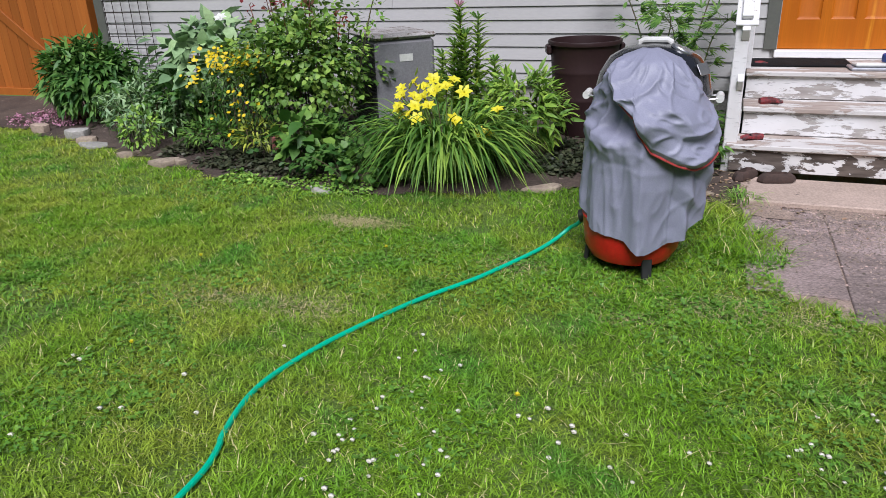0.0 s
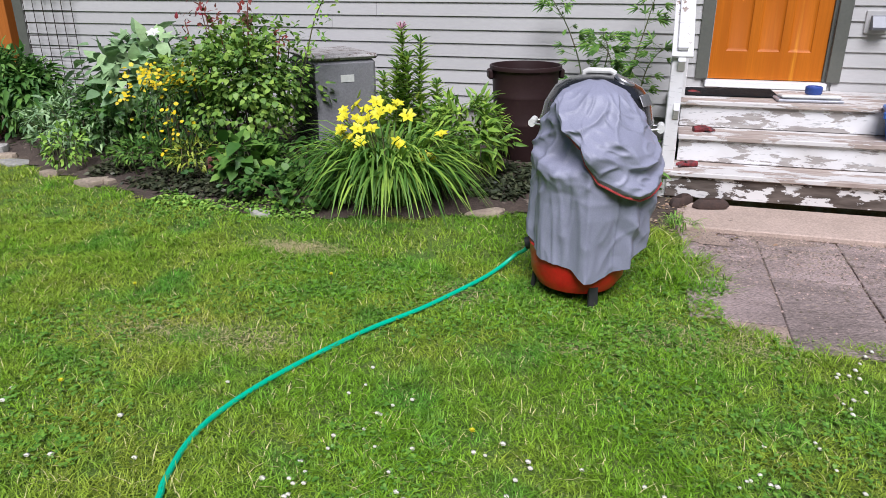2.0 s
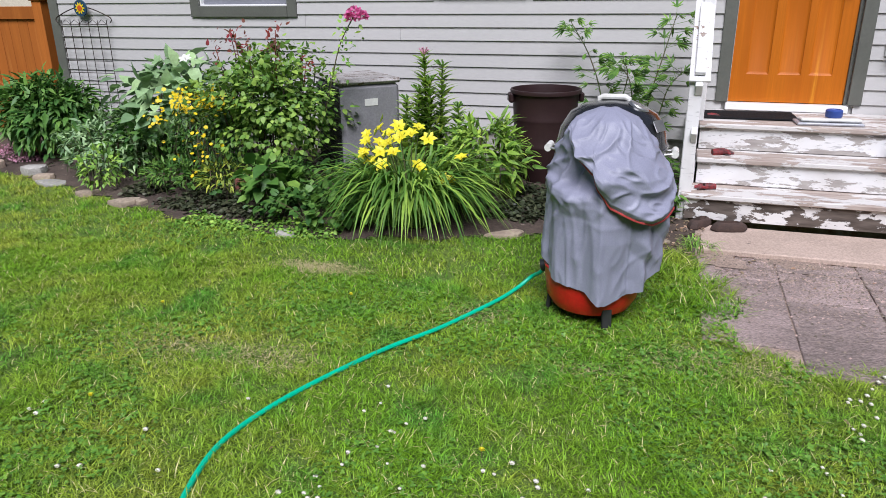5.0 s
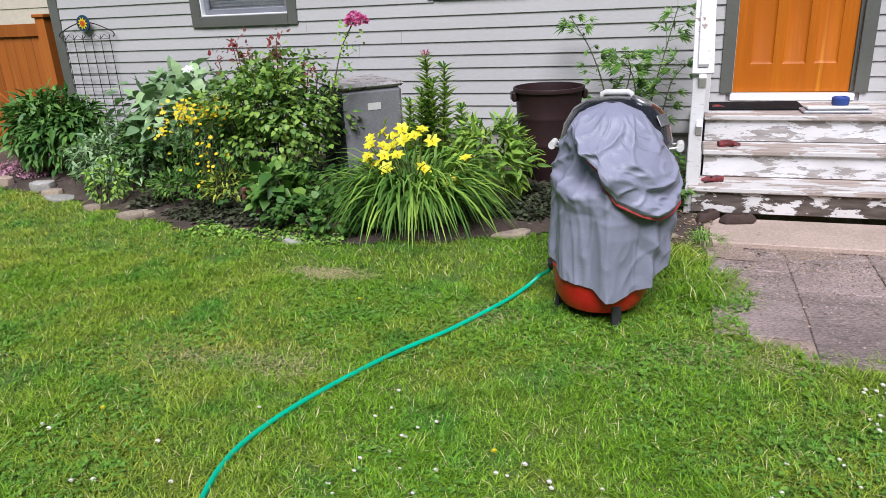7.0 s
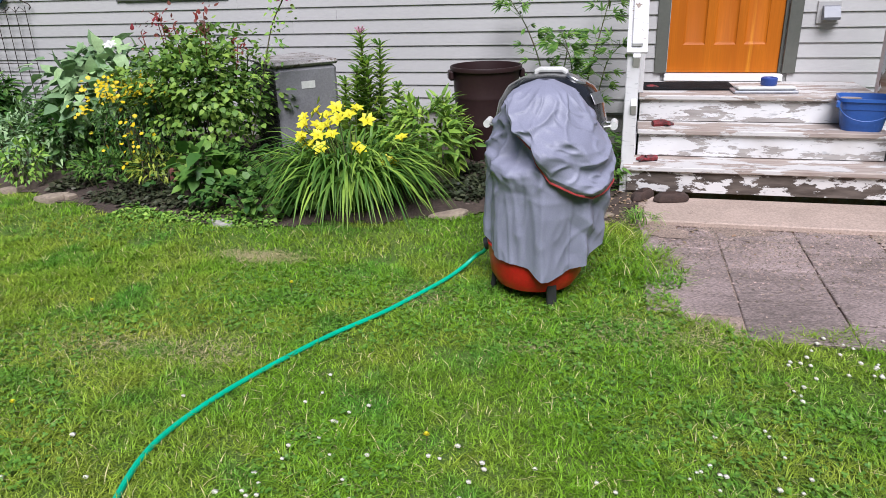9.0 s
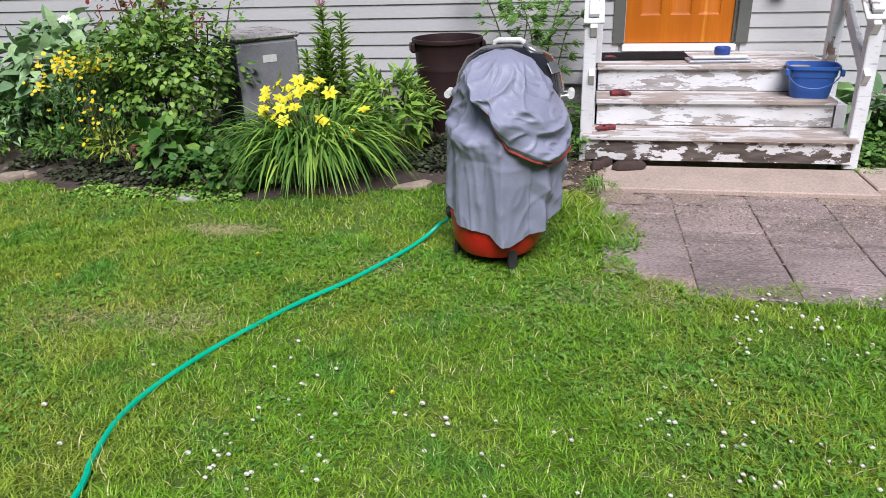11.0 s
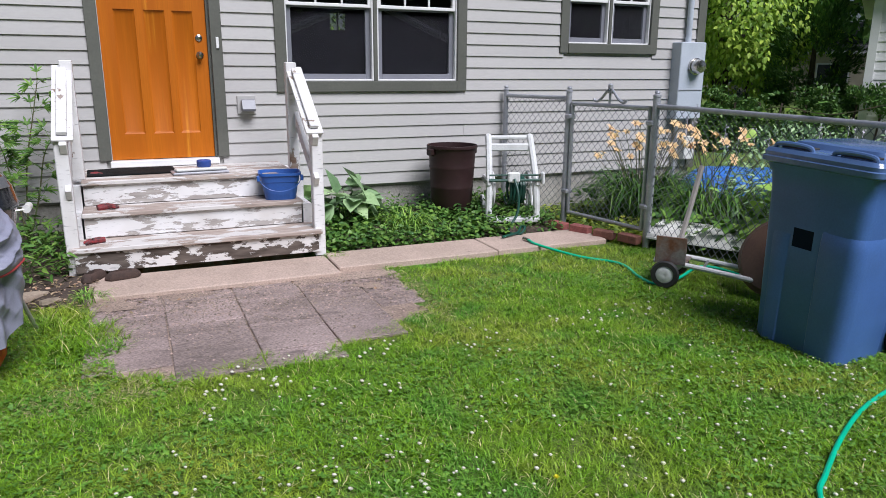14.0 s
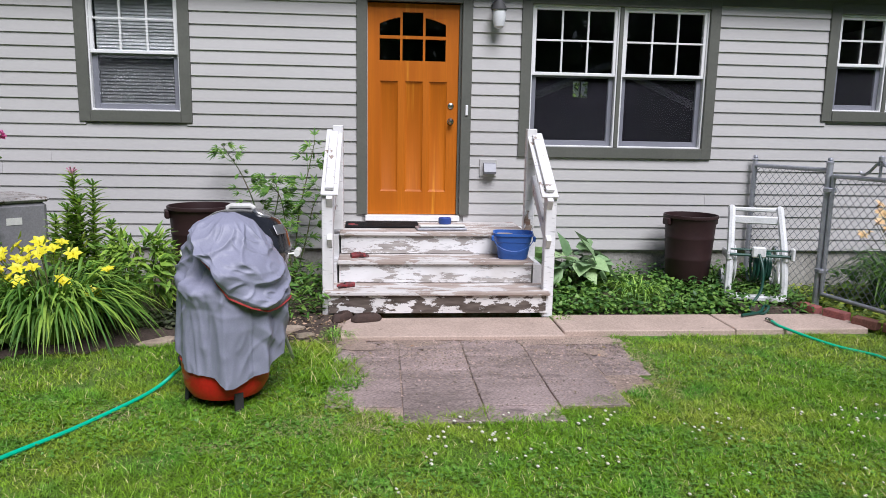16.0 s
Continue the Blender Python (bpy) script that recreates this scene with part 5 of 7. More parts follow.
LILAC = surf("pale_lilac_petal", (0.52, 0.5, 0.56), (0.42, 0.4, 0.46), 9, 60, 0.1, 0.6, 0.05)


def cloud(n, radii, lump=0.35, shell=0.55, gap=0.0, low=-0.9, seed=0):
    """Places in a lumpy round crown, and the way outward at each."""
    g = np.random.default_rng(seed)
    d = unit(g.normal(size=(n * 2, 3)))
    d = d[d[:, 2] > low][:n]
    off = Vector((seed * 1.7, seed * 0.9, seed * 2.3))
    f = np.array([noise.noise(Vector(q) * 2.1 + off) + 0.5 * noise.noise(Vector(q) * 4.7 + off) for q in d])
    r = (1 + lump * f) * (shell + (1 - shell) * g.random(len(d)) ** 0.6)
    p = d * r[:, None] * np.array(radii)
    if gap:
        k = np.array([noise.noise(Vector(q) * (1.6 / max(radii)) * 2 + off) for q in p]) > -gap
        p, d = p[k], d[k]
    return p, d


def foliage(n, centre, radii, size, shape, seed, lump=0.35, shell=0.5, gap=0.25, low=-0.9, droop=0.35, wild=0.6):
    g = np.random.default_rng(seed + 100)
    p, d = cloud(n, radii, lump, shell, gap, low, seed)
    way = d + wild * g.normal(size=d.shape) + np.array([0, 0, -droop])
    up = d * 0.4 + np.array([0, 0, 1.0]) + 0.35 * g.normal(size=d.shape)
    s = size * (0.65 + 0.7 * g.random(len(p)))
    return Build().scatter(*shape, frames_of(way, up, s), p + np.array(centre))


def stems(n, height, spread, r, seed, start=0.1):
    g = np.random.default_rng(seed + 300)
    b = Build()
    for _ in range(n):
        a, rad = g.random() * 6.28, spread * g.random() ** 0.5
        e = np.array([rad * math.cos(a), rad * math.sin(a), height * (0.75 + 0.3 * g.random())])
        s = np.array([start * math.cos(a), start * math.sin(a), -0.02])
        m = (s + e) / 2 + np.array([0.08 * g.normal(), 0.08 * g.normal(), 0.05]) * height
        b.tube(smooth([s, m, e], 5), np.linspace(r, r * 0.4, 11), 6)
    return b


def bush(name, x, y, radii, height, n, size, shape, leaf, label, seed, category="shrub", nstem=9, stem_r=0.007, gap=0.25, lump=0.35, group="", wood=None, droop=0.35, low=-0.75, shell=0.5):
    z = float(ground_z(x, y)) + 0.01
    t = thing(name, x, y, z, 0, label, category, group)
    for q in range(nstem):
        part("stem", stems(1, height * 0.85, max(radii[:2]) * 0.7, stem_r, seed * 50 + q), wood or STEM, t)
    part("leaves", foliage(n, (0, 0, height - radii[2] * 0.95), radii, size, shape, seed, lump, shell, gap, low, droop), leaf, t, sharp=0)
    return t


def straps(b, base, ang, length, height, width, sag, k=7):
    """Arching strap leaves."""
    t = np.linspace(0, 1, k)[None, :, None]
    d = np.stack([np.cos(ang), np.sin(ang), 0 * ang], 1)[:, None, :]
    side = np.stack([-np.sin(ang), np.cos(ang), 0 * ang], 1)[:, None, :]
    h = height[:, None, None]
    z = h * (2.1 * t - sag[:, None, None] * t * t)
    mid = base[:, None, :] + d * (length[:, None, None] * t ** 1.25) + np.array([0, 0, 1.0]) * z
    w = width[:, None, None] * np.array([0.7, 1, 1, 0.95, 0.8, 0.5, 0.06])[None, :, None] * 0.5
    lift = np.array([0, 0, 1.0]) * w * 0.45
    vs = np.stack([mid - side * w + lift, mid, mid + side * w + lift], 2).reshape(-1, 3)
    n = len(base)
    q = []
    for i in range(k - 1):
        for j in range(2):
            a = i * 3 + j
            q.append((a, a + 1, a + 4, a + 3))
    q = (np.arange(n) * k * 3)[:, None, None] + np.array(q)[None]
    b.f.append(q.reshape(-1, 4) + b.n)
    b.v.append(vs)
    b.n += len(vs)
    return b


def strap_clump(n, spread, length, height, width, seed):
    g = np.random.default_rng(seed)
    a = g.random(n) * 2 * math.pi
    r = spread * g.random(n) ** 0.5
    base = np.stack([r * np.cos(a), r * np.sin(a), np.full(n, -0.01)], 1)
    ang = a + 0.7 * g.normal(size=n)
    return straps(Build(), base, ang, length * (0.35 + 0.75 * g.random(n)), height * (0.75 + 0.5 * g.random(n)), width * (0.7 + 0.6 * g.random(n)), 1.4 + 0.75 * g.random(n))


def trumpet(size=0.055):
    """A six-petalled open flower facing up its own z."""
    b = Build()
    v, f = leaf_shape(0.68, 0.3, 0.55, 0.55)
    a = np.arange(6) * math.pi / 3
    d = np.stack([np.cos(a) * 0.8, np.sin(a) * 0.8, np.full(6, 0.85)], 1)
    b.scatter(v, f, frames_of(d, np.stack([-np.cos(a), -np.sin(a), np.full(6, 0.9)], 1), np.full(6, size)), np.zeros((6, 3)))
    for k in range(4):
        b.tube([(0, 0, 0), (0.006 * math.cos(k * 1.6), 0.006 * math.sin(k * 1.6), size * 0.6)], 0.0012, 4)
    b.lathe([(0.004, -size * 0.5), (0.009, 0.0)], 7)
    return b


def tilt_to(p, way, s=1.0):
    m = Vector(way).to_track_quat("Z", "Y").to_matrix().to_4x4()
    return Matrix.Translation(p) @ m @ Matrix.Scale(s, 4)


def flowers_on(holder, mesh, spots, material_stem, seed, stalks=True):
    g = random.Random(seed)
    for (x, y, z) in spots:
        o = part("flower", mesh, None, holder)
        o.matrix_basis = tilt_to((x, y, z), (0.5 * x + g.uniform(-0.5, 0.5), 0.5 * y - 0.45 + g.uniform(-0.4, 0.3), 0.75), g.uniform(0.85, 1.25))
        if stalks:
            b = Build()
            b.tube(smooth([(x * 0.2, y * 0.2, 0.0), (x * 0.55, y * 0.55, z * 0.6), (x, y, z - 0.01)], 4), 0.003, 5)
            part("scape", b, material_stem, holder)


# yellow daylily
lx, ly = -1.2, 5.42
lily = thing("daylily", lx, ly, float(ground_z(lx, ly)), 0, "clump of daylily with arching leaves and yellow trumpet flowers", "plant")
part("leaves", strap_clump(800, 0.24, 0.62, 0.56, 0.024, 5), LEAF_STRAP, lily, sharp=0)
tr = trumpet(0.052).mesh("flower", YELLOW, 0)
flowers_on(lily, tr, [(-0.26, -0.16, 0.6), (-0.32, -0.08, 0.58), (-0.2, -0.2, 0.47), (-0.26, -0.14, 0.45), (-0.18, -0.14, 0.52), (-0.12, -0.1, 0.58), (-0.16, 0.0, 0.63), (-0.24, 0.02, 0.66), (-0.05, -0.06, 0.62), (0.02, -0.02, 0.64),
                      (0.06, 0.03, 0.68), (-0.1, 0.04, 0.68), (0.32, -0.2, 0.37), (0.42, -0.08, 0.5), (0.36, -0.16, 0.35), (-0.3, -0.14, 0.5), (-0.06, -0.18, 0.53), (0.1, -0.1, 0.42), (0.14, 0.02, 0.6), (-0.22, -0.06, 0.57), (-0.14, -0.2, 0.44), (-0.34, 0.0, 0.62), (-0.28, -0.2, 0.53)], STEM, 3)
for i in range(9):
    b = Build()
    a = i * 0.7
    p = (0.25 * math.cos(a) - 0.02, 0.18 * math.sin(a), 0.66 + 0.05 * math.sin(i * 2.0))
    b.tube([p, (p[0] + 0.02, p[1] - 0.01, p[2] + 0.03), (p[0] + 0.03, p[1] - 0.015, p[2] + 0.06)], [0.004, 0.008, 0.003], 6)
    part("bud", b, LEAF_YELLOWGREEN, lily)

OVAL, LANCE, ROUND, BIG = leaf_shape(0.55, 0.15, 0.15), leaf_shape(0.28, 0.2, 0.25), leaf_shape(0.85, 0.1, 0.2, 0.45), leaf_shape(0.68, 0.15, 0.3, 0.42)
bush("wild_strawberry", -1.82, 5.15, (0.5, 0.3, 0.16), 0.25, 900, 0.062, ROUND, LEAF_DARK, "low leafy plant with broad scalloped leaves at the bed edge", 11, "plant", low=-0.2, gap=0.1)
bush("broadleaf_weed", -2.35, 5.3, (0.2, 0.18, 0.22), 0.4, 120, 0.13, BIG, LEAF_MID, "broad-leaved light green plant in the bed", 12, "plant", low=-0.4)
rose = bush("rose_bush", -2.7, 5.95, (0.62, 0.44, 0.5), 1.1, 5200, 0.05, ROUND, LEAF_ROSE, "tall rose bush with red young shoots and one pink bloom", 13, nstem=16, stem_r=0.01, wood=BARK, gap=0.14, lump=0.6, shell=0.35)
b = Build()
for i, (x, y, z) in enumerate([(-0.32, 0.05, 1.16), (-0.26, 0.0, 1.2), (-0.18, 0.05, 1.15), (0.14, 0.0, 1.24), (-0.42, -0.05, 1.1), (0.02, 0.1, 1.12), (0.4, 0.02, 1.02), (0.1, 0.04, 1.14)]):
    g = np.random.default_rng(60 + i)
    k = 16
    p = np.array([x, y, z]) + g.normal(size=(k, 3)) * np.array([0.035, 0.035, 0.06])
    b.scatter(*OVAL, frames_of(g.normal(size=(k, 3)) + np.array([0, 0, 0.7]), np.array([0, -0.6, 1.0]) + 0.3 * g.normal(size=(k, 3)), 0.05 * (0.6 + 0.6 * g.random(k))), p)
    b.tube([(x * 0.8, y, z - 0.35), (x, y, z + 0.04)], 0.004, 5)
part("red_growth", b, LEAF_RED, rose, "dark red young shoots", sharp=0)
b = Build()
b.tube(smooth([(0.4, 0.0, 0.2), (0.58, -0.02, 0.7), (0.72, -0.02, 1.15), (0.86, -0.03, 1.38)], 5), 0.005, 6)
part("cane", b, STEM, rose)
g = np.random.default_rng(77)
k = 90
u = g.random(k)
p = np.stack([0.58 + 0.26 * u, -0.02 + 0 * u, 0.7 + 0.66 * u], 1) + g.normal(size=(k, 3)) * 0.05
part("cane_leaves", Build().scatter(*OVAL, frames_of(g.normal(size=(k, 3)), np.array([0, -0.5, 1.0]) + 0.3 * g.normal(size=(k, 3)), 0.05 * (0.6 + 0.6 * g.random(k))), p), LEAF_LIGHT, rose, sharp=0)
b = Build()
for cx, cz, s in ((0.88, 1.41, 0.05), (0.94, 1.39, 0.035), (0.84, 1.38, 0.035)):
    pp, dd = cloud(70, (s, s, s * 0.8), 0.2, 0.5, 0, -0.6, 8)
    b.scatter(*ROUND, frames_of(dd + 0.4 * g.normal(size=dd.shape), g.normal(size=dd.shape), np.full(len(pp), 0.03)), pp + np.array([cx, -0.03, cz]))
part("rose_bloom", b, PINK, rose, "pink rose bloom", sharp=0)

core = bush("coreopsis", -3.25, 5.8, (0.4, 0.32, 0.34), 0.74, 1900, 0.05, LANCE, LEAF_DARK, "bushy coreopsis with many small golden flowers", 15, "plant", nstem=14, gap=0.1)
v, f = leaf_shape(0.6, 0.1, 0.1, 0.5)
a = np.arange(8) * math.pi / 4
disc = Build().scatter(v, f, frames_of(np.stack([np.cos(a), np.sin(a), 0 * a + 0.1], 1), np.tile([0, 0, 1.0], (8, 1)), np.full(8, 1.0)), np.zeros((8, 3)))
dv, df = np.concatenate(disc.v), [tuple(q) for arr in disc.f for q in arr]
g = np.random.default_rng(31)
k = 190
p = np.concatenate([np.stack([g.normal(0.0, 0.17, k), g.normal(-0.1, 0.12, k), 0.72 + 0.045 * g.normal(size=k)], 1),
                    np.stack([g.normal(0.14, 0.08, 30), g.normal(-0.3, 0.06, 30), 0.4 + 0.12 * g.normal(size=30)], 1), np.stack([g.normal(-0.3, 0.07, 14), g.normal(-0.28, 0.06, 14), 0.58 + 0.07 * g.normal(size=14)], 1)])
way = np.array([0.1, -0.55, 0.8]) + 0.35 * g.normal(size=p.shape)
x_ = unit(np.cross(way, g.normal(size=p.shape)))
part("blossoms", Build().scatter(dv, df, frames_of(x_, way, 0.0175 * (0.8 + 0.5 * g.random(len(p)))), p), GOLD, core, "small golden daisy blossoms", sharp=0)
big = bush("hydrangea", -3.85, 6.25, (0.62, 0.45, 0.42), 0.98, 520, 0.16, BIG, LEAF_BLUE, "large-leaved grey-green shrub with a few white blooms", 16, nstem=10, stem_r=0.01, gap=0.2, droop=0.45)
b = Build()
for x, y, z in ((0.3, -0.2, 1.0),):
    m = tilt_to((x, y, z), (0.1, -0.5, 0.8), 1.0)
    t_ = trumpet(0.06)
    t_.move(m)
    b.add(np.concatenate(t_.v), [tuple(q) for arr in t_.f for q in arr])
part("bloom", b, WHITEPETAL, big, sharp=0)
bush("peony", -5.66, 6.45, (0.56, 0.4, 0.4), 0.8, 3200, 0.115, leaf_shape(0.36, 0.2, 0.25), green("corner_peony_leaf", (0.085, 0.2, 0.035), (0.11, 0.24, 0.05)), "dark green peony shrub at the house corner", 17, nstem=12, gap=0, shell=0.3)
bush("peony", -0.78, 6.0, (0.36, 0.32, 0.3), 0.6, 2600, 0.1, LANCE, LEAF_PEONY, "bright green leafy peony beside the trash can", 18, nstem=12, gap=0.04)
mid = bush("lavender", -4.5, 5.95, (0.5, 0.34, 0.26), 0.5, 1300, 0.075, LANCE, LEAF_BLUE, "loose grey-green perennial with long narrow leaves", 19, "plant", nstem=14, gap=0.15)
bush("perennial", -4.1, 6.05, (0.4, 0.3, 0.3), 0.6, 700, 0.08, OVAL, LEAF_DARK, "dark leafy perennial in the bed", 20, "plant")
bush("small_bush", -4.18, 5.5, (0.2, 0.18, 0.19), 0.36, 480, 0.05, OVAL, LEAF_LIGHT, "small bright green bush by the edging stones", 21, gap=0.1)
bush("perennial", -3.45, 5.55, (0.34, 0.2, 0.15), 0.26, 620, 0.06, LANCE, LEAF_MID, "low feathery green perennial", 22, "plant", low=-0.2)
bush("perennial", -2.9, 5.5, (0.22, 0.16, 0.16), 0.28, 260, 0.07, LANCE, LEAF_YELLOWGREEN, "low yellowing perennial with thin leaves", 23, "plant", low=-0.2)
bush("perennial", -3.0, 6.35, (0.5, 0.3, 0.35), 0.9, 700, 0.09, OVAL, LEAF_MID, "leafy green perennial against the wall", 24, "plant")
bush("perennial", -2.3, 5.5, (0.3, 0.22, 0.2), 0.36, 520, 0.06, OVAL, LEAF_DARK, "leafy green plant below the rose", 25, "plant")
single("thyme", foliage(1500, (-6.15, 6.25, 0.06), (0.5, 0.28, 0.09), 0.022, ROUND, 26, low=0.0, gap=0.05), MAUVE, "mat of mauve-flowering creeping thyme", "plant", sharp=0)


def cover(name, n, x0, x1, y0, y1, h, size, shape, leaf, label, seed, keep=None):
    g = np.random.default_rng(seed)
    x, y = g.uniform(x0, x1, n), g.uniform(y0, y1, n)
    k = np.array([noise.noise(Vector((a * 2.2, c * 2.2, seed))) > -0.15 for a, c in zip(x, y)])
    if keep is not None:
        k &= keep(x, y)
    x, y = x[k], y[k]
    p = np.stack([x, y, ground_z(x, y) + h * g.random(len(x))], 1)
    way = g.normal(size=p.shape) * np.array([1, 1, 0.3])
    return single(name, Build().scatter(*shape, frames_of(way, np.array([0, 0, 1.0]) + 0.4 * g.normal(size=p.shape), size * (0.6 + 0.7 * g.random(len(p)))), p), leaf, label, "ground cover", kind="stuff", sharp=0)


cover("bugleweed", 5200, -3.9, -2.0, 5.0, 5.8, 0.06, 0.05, OVAL, LEAF_BRONZE, "dark bronze creeping ground cover", 41, lambda x, y: y > bed_edge(x) + 0.1)
cover("bugleweed", 3200, -0.75, 0.25, 5.55, 6.3, 0.06, 0.05, OVAL, LEAF_BRONZE, "dark bronze creeping ground cover", 42, lambda x, y: y > bed_edge(x) + 0.2)
cover("bed_greenery", 4200, -5.6, -1.2, 5.1, 7.0, 0.22, 0.07, OVAL, LEAF_DARK, "dense low green leaves filling the bed", 43, lambda x, y: y > bed_edge(x) + 0.3)
cover("bed_weeds", 1500, -2.9, -1.6, 4.82, 5.1, 0.05, 0.03, ROUND, LEAF_LIGHT, "light green creeping weeds at the lawn edge", 44)
cover("creeper", 7500, 2.68, 5.02, 5.93, 7.12, 0.13, 0.045, ROUND, LEAF_MID, "dense green creeper between walkway and house", 45)
cover("creeper", 2600, 2.68, 5.02, 5.9, 7.12, 0.2, 0.05, OVAL, LEAF_DARK, "darker sprigs within the creeper", 46)
cover("wall_weeds", 700, 0.25, 0.72, 5.75, 6.9, 0.25, 0.09, LANCE, LEAF_MID, "long-leaved weeds beside the steps", 47)

# tall lily stalks, not in bloom
for i, (x, y, h) in enumerate(((-1.39, 6.3, 1.07), (-1.27, 6.33, 0.97), (-1.33, 6.25, 0.85), (-1.6, 6.35, 0.68), (-1.09, 6.28, 0.64), (-1.44, 6.22, 0.78))):
    z = float(ground_z(x, y))
    t = thing("lily_stalk", x, y, z, 0, "upright lily stalk thickly set with narrow leaves", "plant", "lily stalks")
    b = Build()
    b.tube(smooth([(0, 0, -0.02), (0.01, 0, h * 0.5), (0.03 * (i % 2), 0, h)], 5), 0.006, 6)
    part("stalk", b, STEM, t)
    g = np.random.default_rng(200 + i)
    k = int(120 * h)
    u = 0.12 + 0.86 * np.arange(k) / k
    a = np.arange(k) * 2.4
    d = np.stack([np.cos(a), np.sin(a), 0.45 + 0.7 * g.random(k)], 1)
    part("leaves", Build().scatter(*leaf_shape(0.3, 0.2, 0.3), frames_of(d, np.tile([0, 0, 1.0], (k, 1)), 0.17 * (1.2 - 0.55 * u) * (0.7 + 0.6 * g.random(k))), np.stack([0.03 * (i % 2) * u, 0 * u, h * u], 1)), LEAF_SPIRE, t, sharp=0)
    for q in range(7):
        b = Build()
        b.tube([(0.03 * (i % 2), 0, h - 0.02), (0.04 * math.cos(q * 2.4), 0.04 * math.sin(q * 2.4), h + 0.02 + 0.01 * (q % 3))], [0.003, 0.007], 5)
        part("bud", b, MAUVE if i == 0 else LEAF_MID, t)

# climbing plants with fingered leaves on the wall
def climber(x, y, paths, seed, label):
    z = float(ground_z(x, y))
    t = thing("tree_peony", x, y, z, 0, label, "plant", "wall plants")
    g = np.random.default_rng(seed)
    leaves = Build()
    v, f = leaf_shape(0.2, 0.15, 0.3, 0.5)
    for path in paths:
        line = smooth(path, 8)
        b = Build()
        b.tube(line, np.linspace(0.009, 0.0035, len(line)), 6)
        part("stem", b, STEM, t)
        for i in range(int(len(line) * 0.28), len(line)):
            for _ in range(1 + (i % 2) if i < len(line) - 3 else 3):
                a = g.uniform(0, 6.28)
                d = np.array([math.cos(a), 0.35 * math.sin(a) - 0.2, g.uniform(-0.1, 0.6)])
                d /= np.linalg.norm(d)
                tip = line[i] + d * g.uniform(0.05, 0.13)
                leaves.tube([line[i], tip], 0.0018, 4)
                fan = np.array([d + 0.75 * k * np.cross(d, (0, -1, 0.3)) for k in (-1.1, -0.55, 0, 0.55, 1.1)])
                leaves.scatter(v, f, frames_of(fan - np.array([0, 0, 0.25]), np.tile([0, -0.6, 1.0], (5, 1)), np.array([0.06, 0.09, 0.105, 0.09, 0.06]) * g.uniform(0.75, 1.15)), np.tile(tip, (5, 1)))
    part("leaves", leaves, LEAF_MID, t, sharp=0)


climber(0.02, 6.95, [[(0, 0, 0), (0.0, -0.03, 0.6), (-0.12, -0.05, 1.0), (-0.3, -0.06, 1.3)], [(0, 0, 0), (0.12, 0, 0.5), (0.2, -0.05, 0.85), (0.15, -0.05, 1.0)]], 51, "leggy plant with fingered leaves against the siding")
climber(0.35, 6.9, [[(0, 0, 0), (0.05, 0, 0.6), (0.15, -0.03, 1.05), (0.22, -0.05, 1.35)], [(0, 0, 0), (-0.05, 0, 0.4), (-0.1, -0.03, 0.8), (-0.2, -0.03, 0.95)], [(0, 0, 0), (0.12, -0.02, 0.4), (0.2, -0.03, 0.75), (0.3, -0.03, 0.9)]], 52, "leggy plant with fingered leaves beside the steps")

# hosta-like plant and tuft by the steps
hos = bush("hosta", 3.05, 6.72, (0.38, 0.26, 0.16), 0.34, 60, 0.24, BIG, LEAF_BLUE, "broad-leaved grey-green hosta beside the steps", 53, "plant", nstem=14, gap=0, low=-0.1, droop=0.5, lump=0.15)
g = np.random.default_rng(5)
tuft = thing("grass_tuft", 3.55, 6.35, float(ground_z(3.55, 6.35)), 0, "tuft of long bright green grass", "grass tuft")
part("blade_clump", strap_clump(170, 0.14, 0.3, 0.26, 0.008, 54), LEAF_LIGHT, tuft, sharp=0)
for x, y, s in ((0.87, 5.33, 0.12), (2.7, 5.83, 0.1), (0.83, 5.45, 0.1)):
    tf = thing("grass_tuft", x, y, 0.0, 0, "small weedy tuft at the slab edge", "grass tuft", "edge tufts")
    part("blade_clump", strap_clump(60, s * 0.6, s, s, 0.006, int(x * 50)), LEAF_LIGHT, tf, sharp=0)

# ---- edging stones and loose bits ----
g = random.Random(4)
for x, y, s, h in ((-5.95, 5.95, 0.12, 0.09), (-5.35, 5.85, 0.15, 0.08), (-5.1, 5.72, 0.14, 0.05), (-4.85, 5.58, 0.17, 0.03), (-4.25, 5.36, 0.13, 0.04), (-3.7, 5.22, 0.15, 0.045), (-3.55, 5.24, 0.07, 0.04), (-1.98, 4.86, 0.09, 0.03), (-0.45, 5.3, 0.13, 0.03), (0.45, 5.55, 0.15, 0.035), (0.62, 5.42, 0.08, 0.03), (0.28, 5.5, 0.07, 0.03)):
    k = 8
    out = [(s * (0.65 + 0.5 * g.random()) * math.cos(i * 2 * math.pi / k), 0.62 * s * (0.65 + 0.5 * g.random()) * math.sin(i * 2 * math.pi / k)) for i in range(k)]
    b = Build()
    loft(b, [[(px * q, py * q, z) for px, py in out] for q, z in ((0.95, -0.02), (1.0, h * 0.5), (0.93, h * 0.9), (0.7, h))])
    b.move(pose(x, y, float(ground_z(x, y)) + 0.004, g.uniform(-5, 5), g.uniform(-5, 5), g.uniform(-25, 25)))
    single("edging_stone", b, STONE if g.random() < 0.7 else FOUND, "flat tan stone edging the flower bed", "stone", "edging stones")
b = Build()
b.box(-0.1, 0.1, -0.06, 0.06, 0, 0.12, 0.01)
b.move(pose(-2.75, 5.62, 0.08, 0, 5, 15))
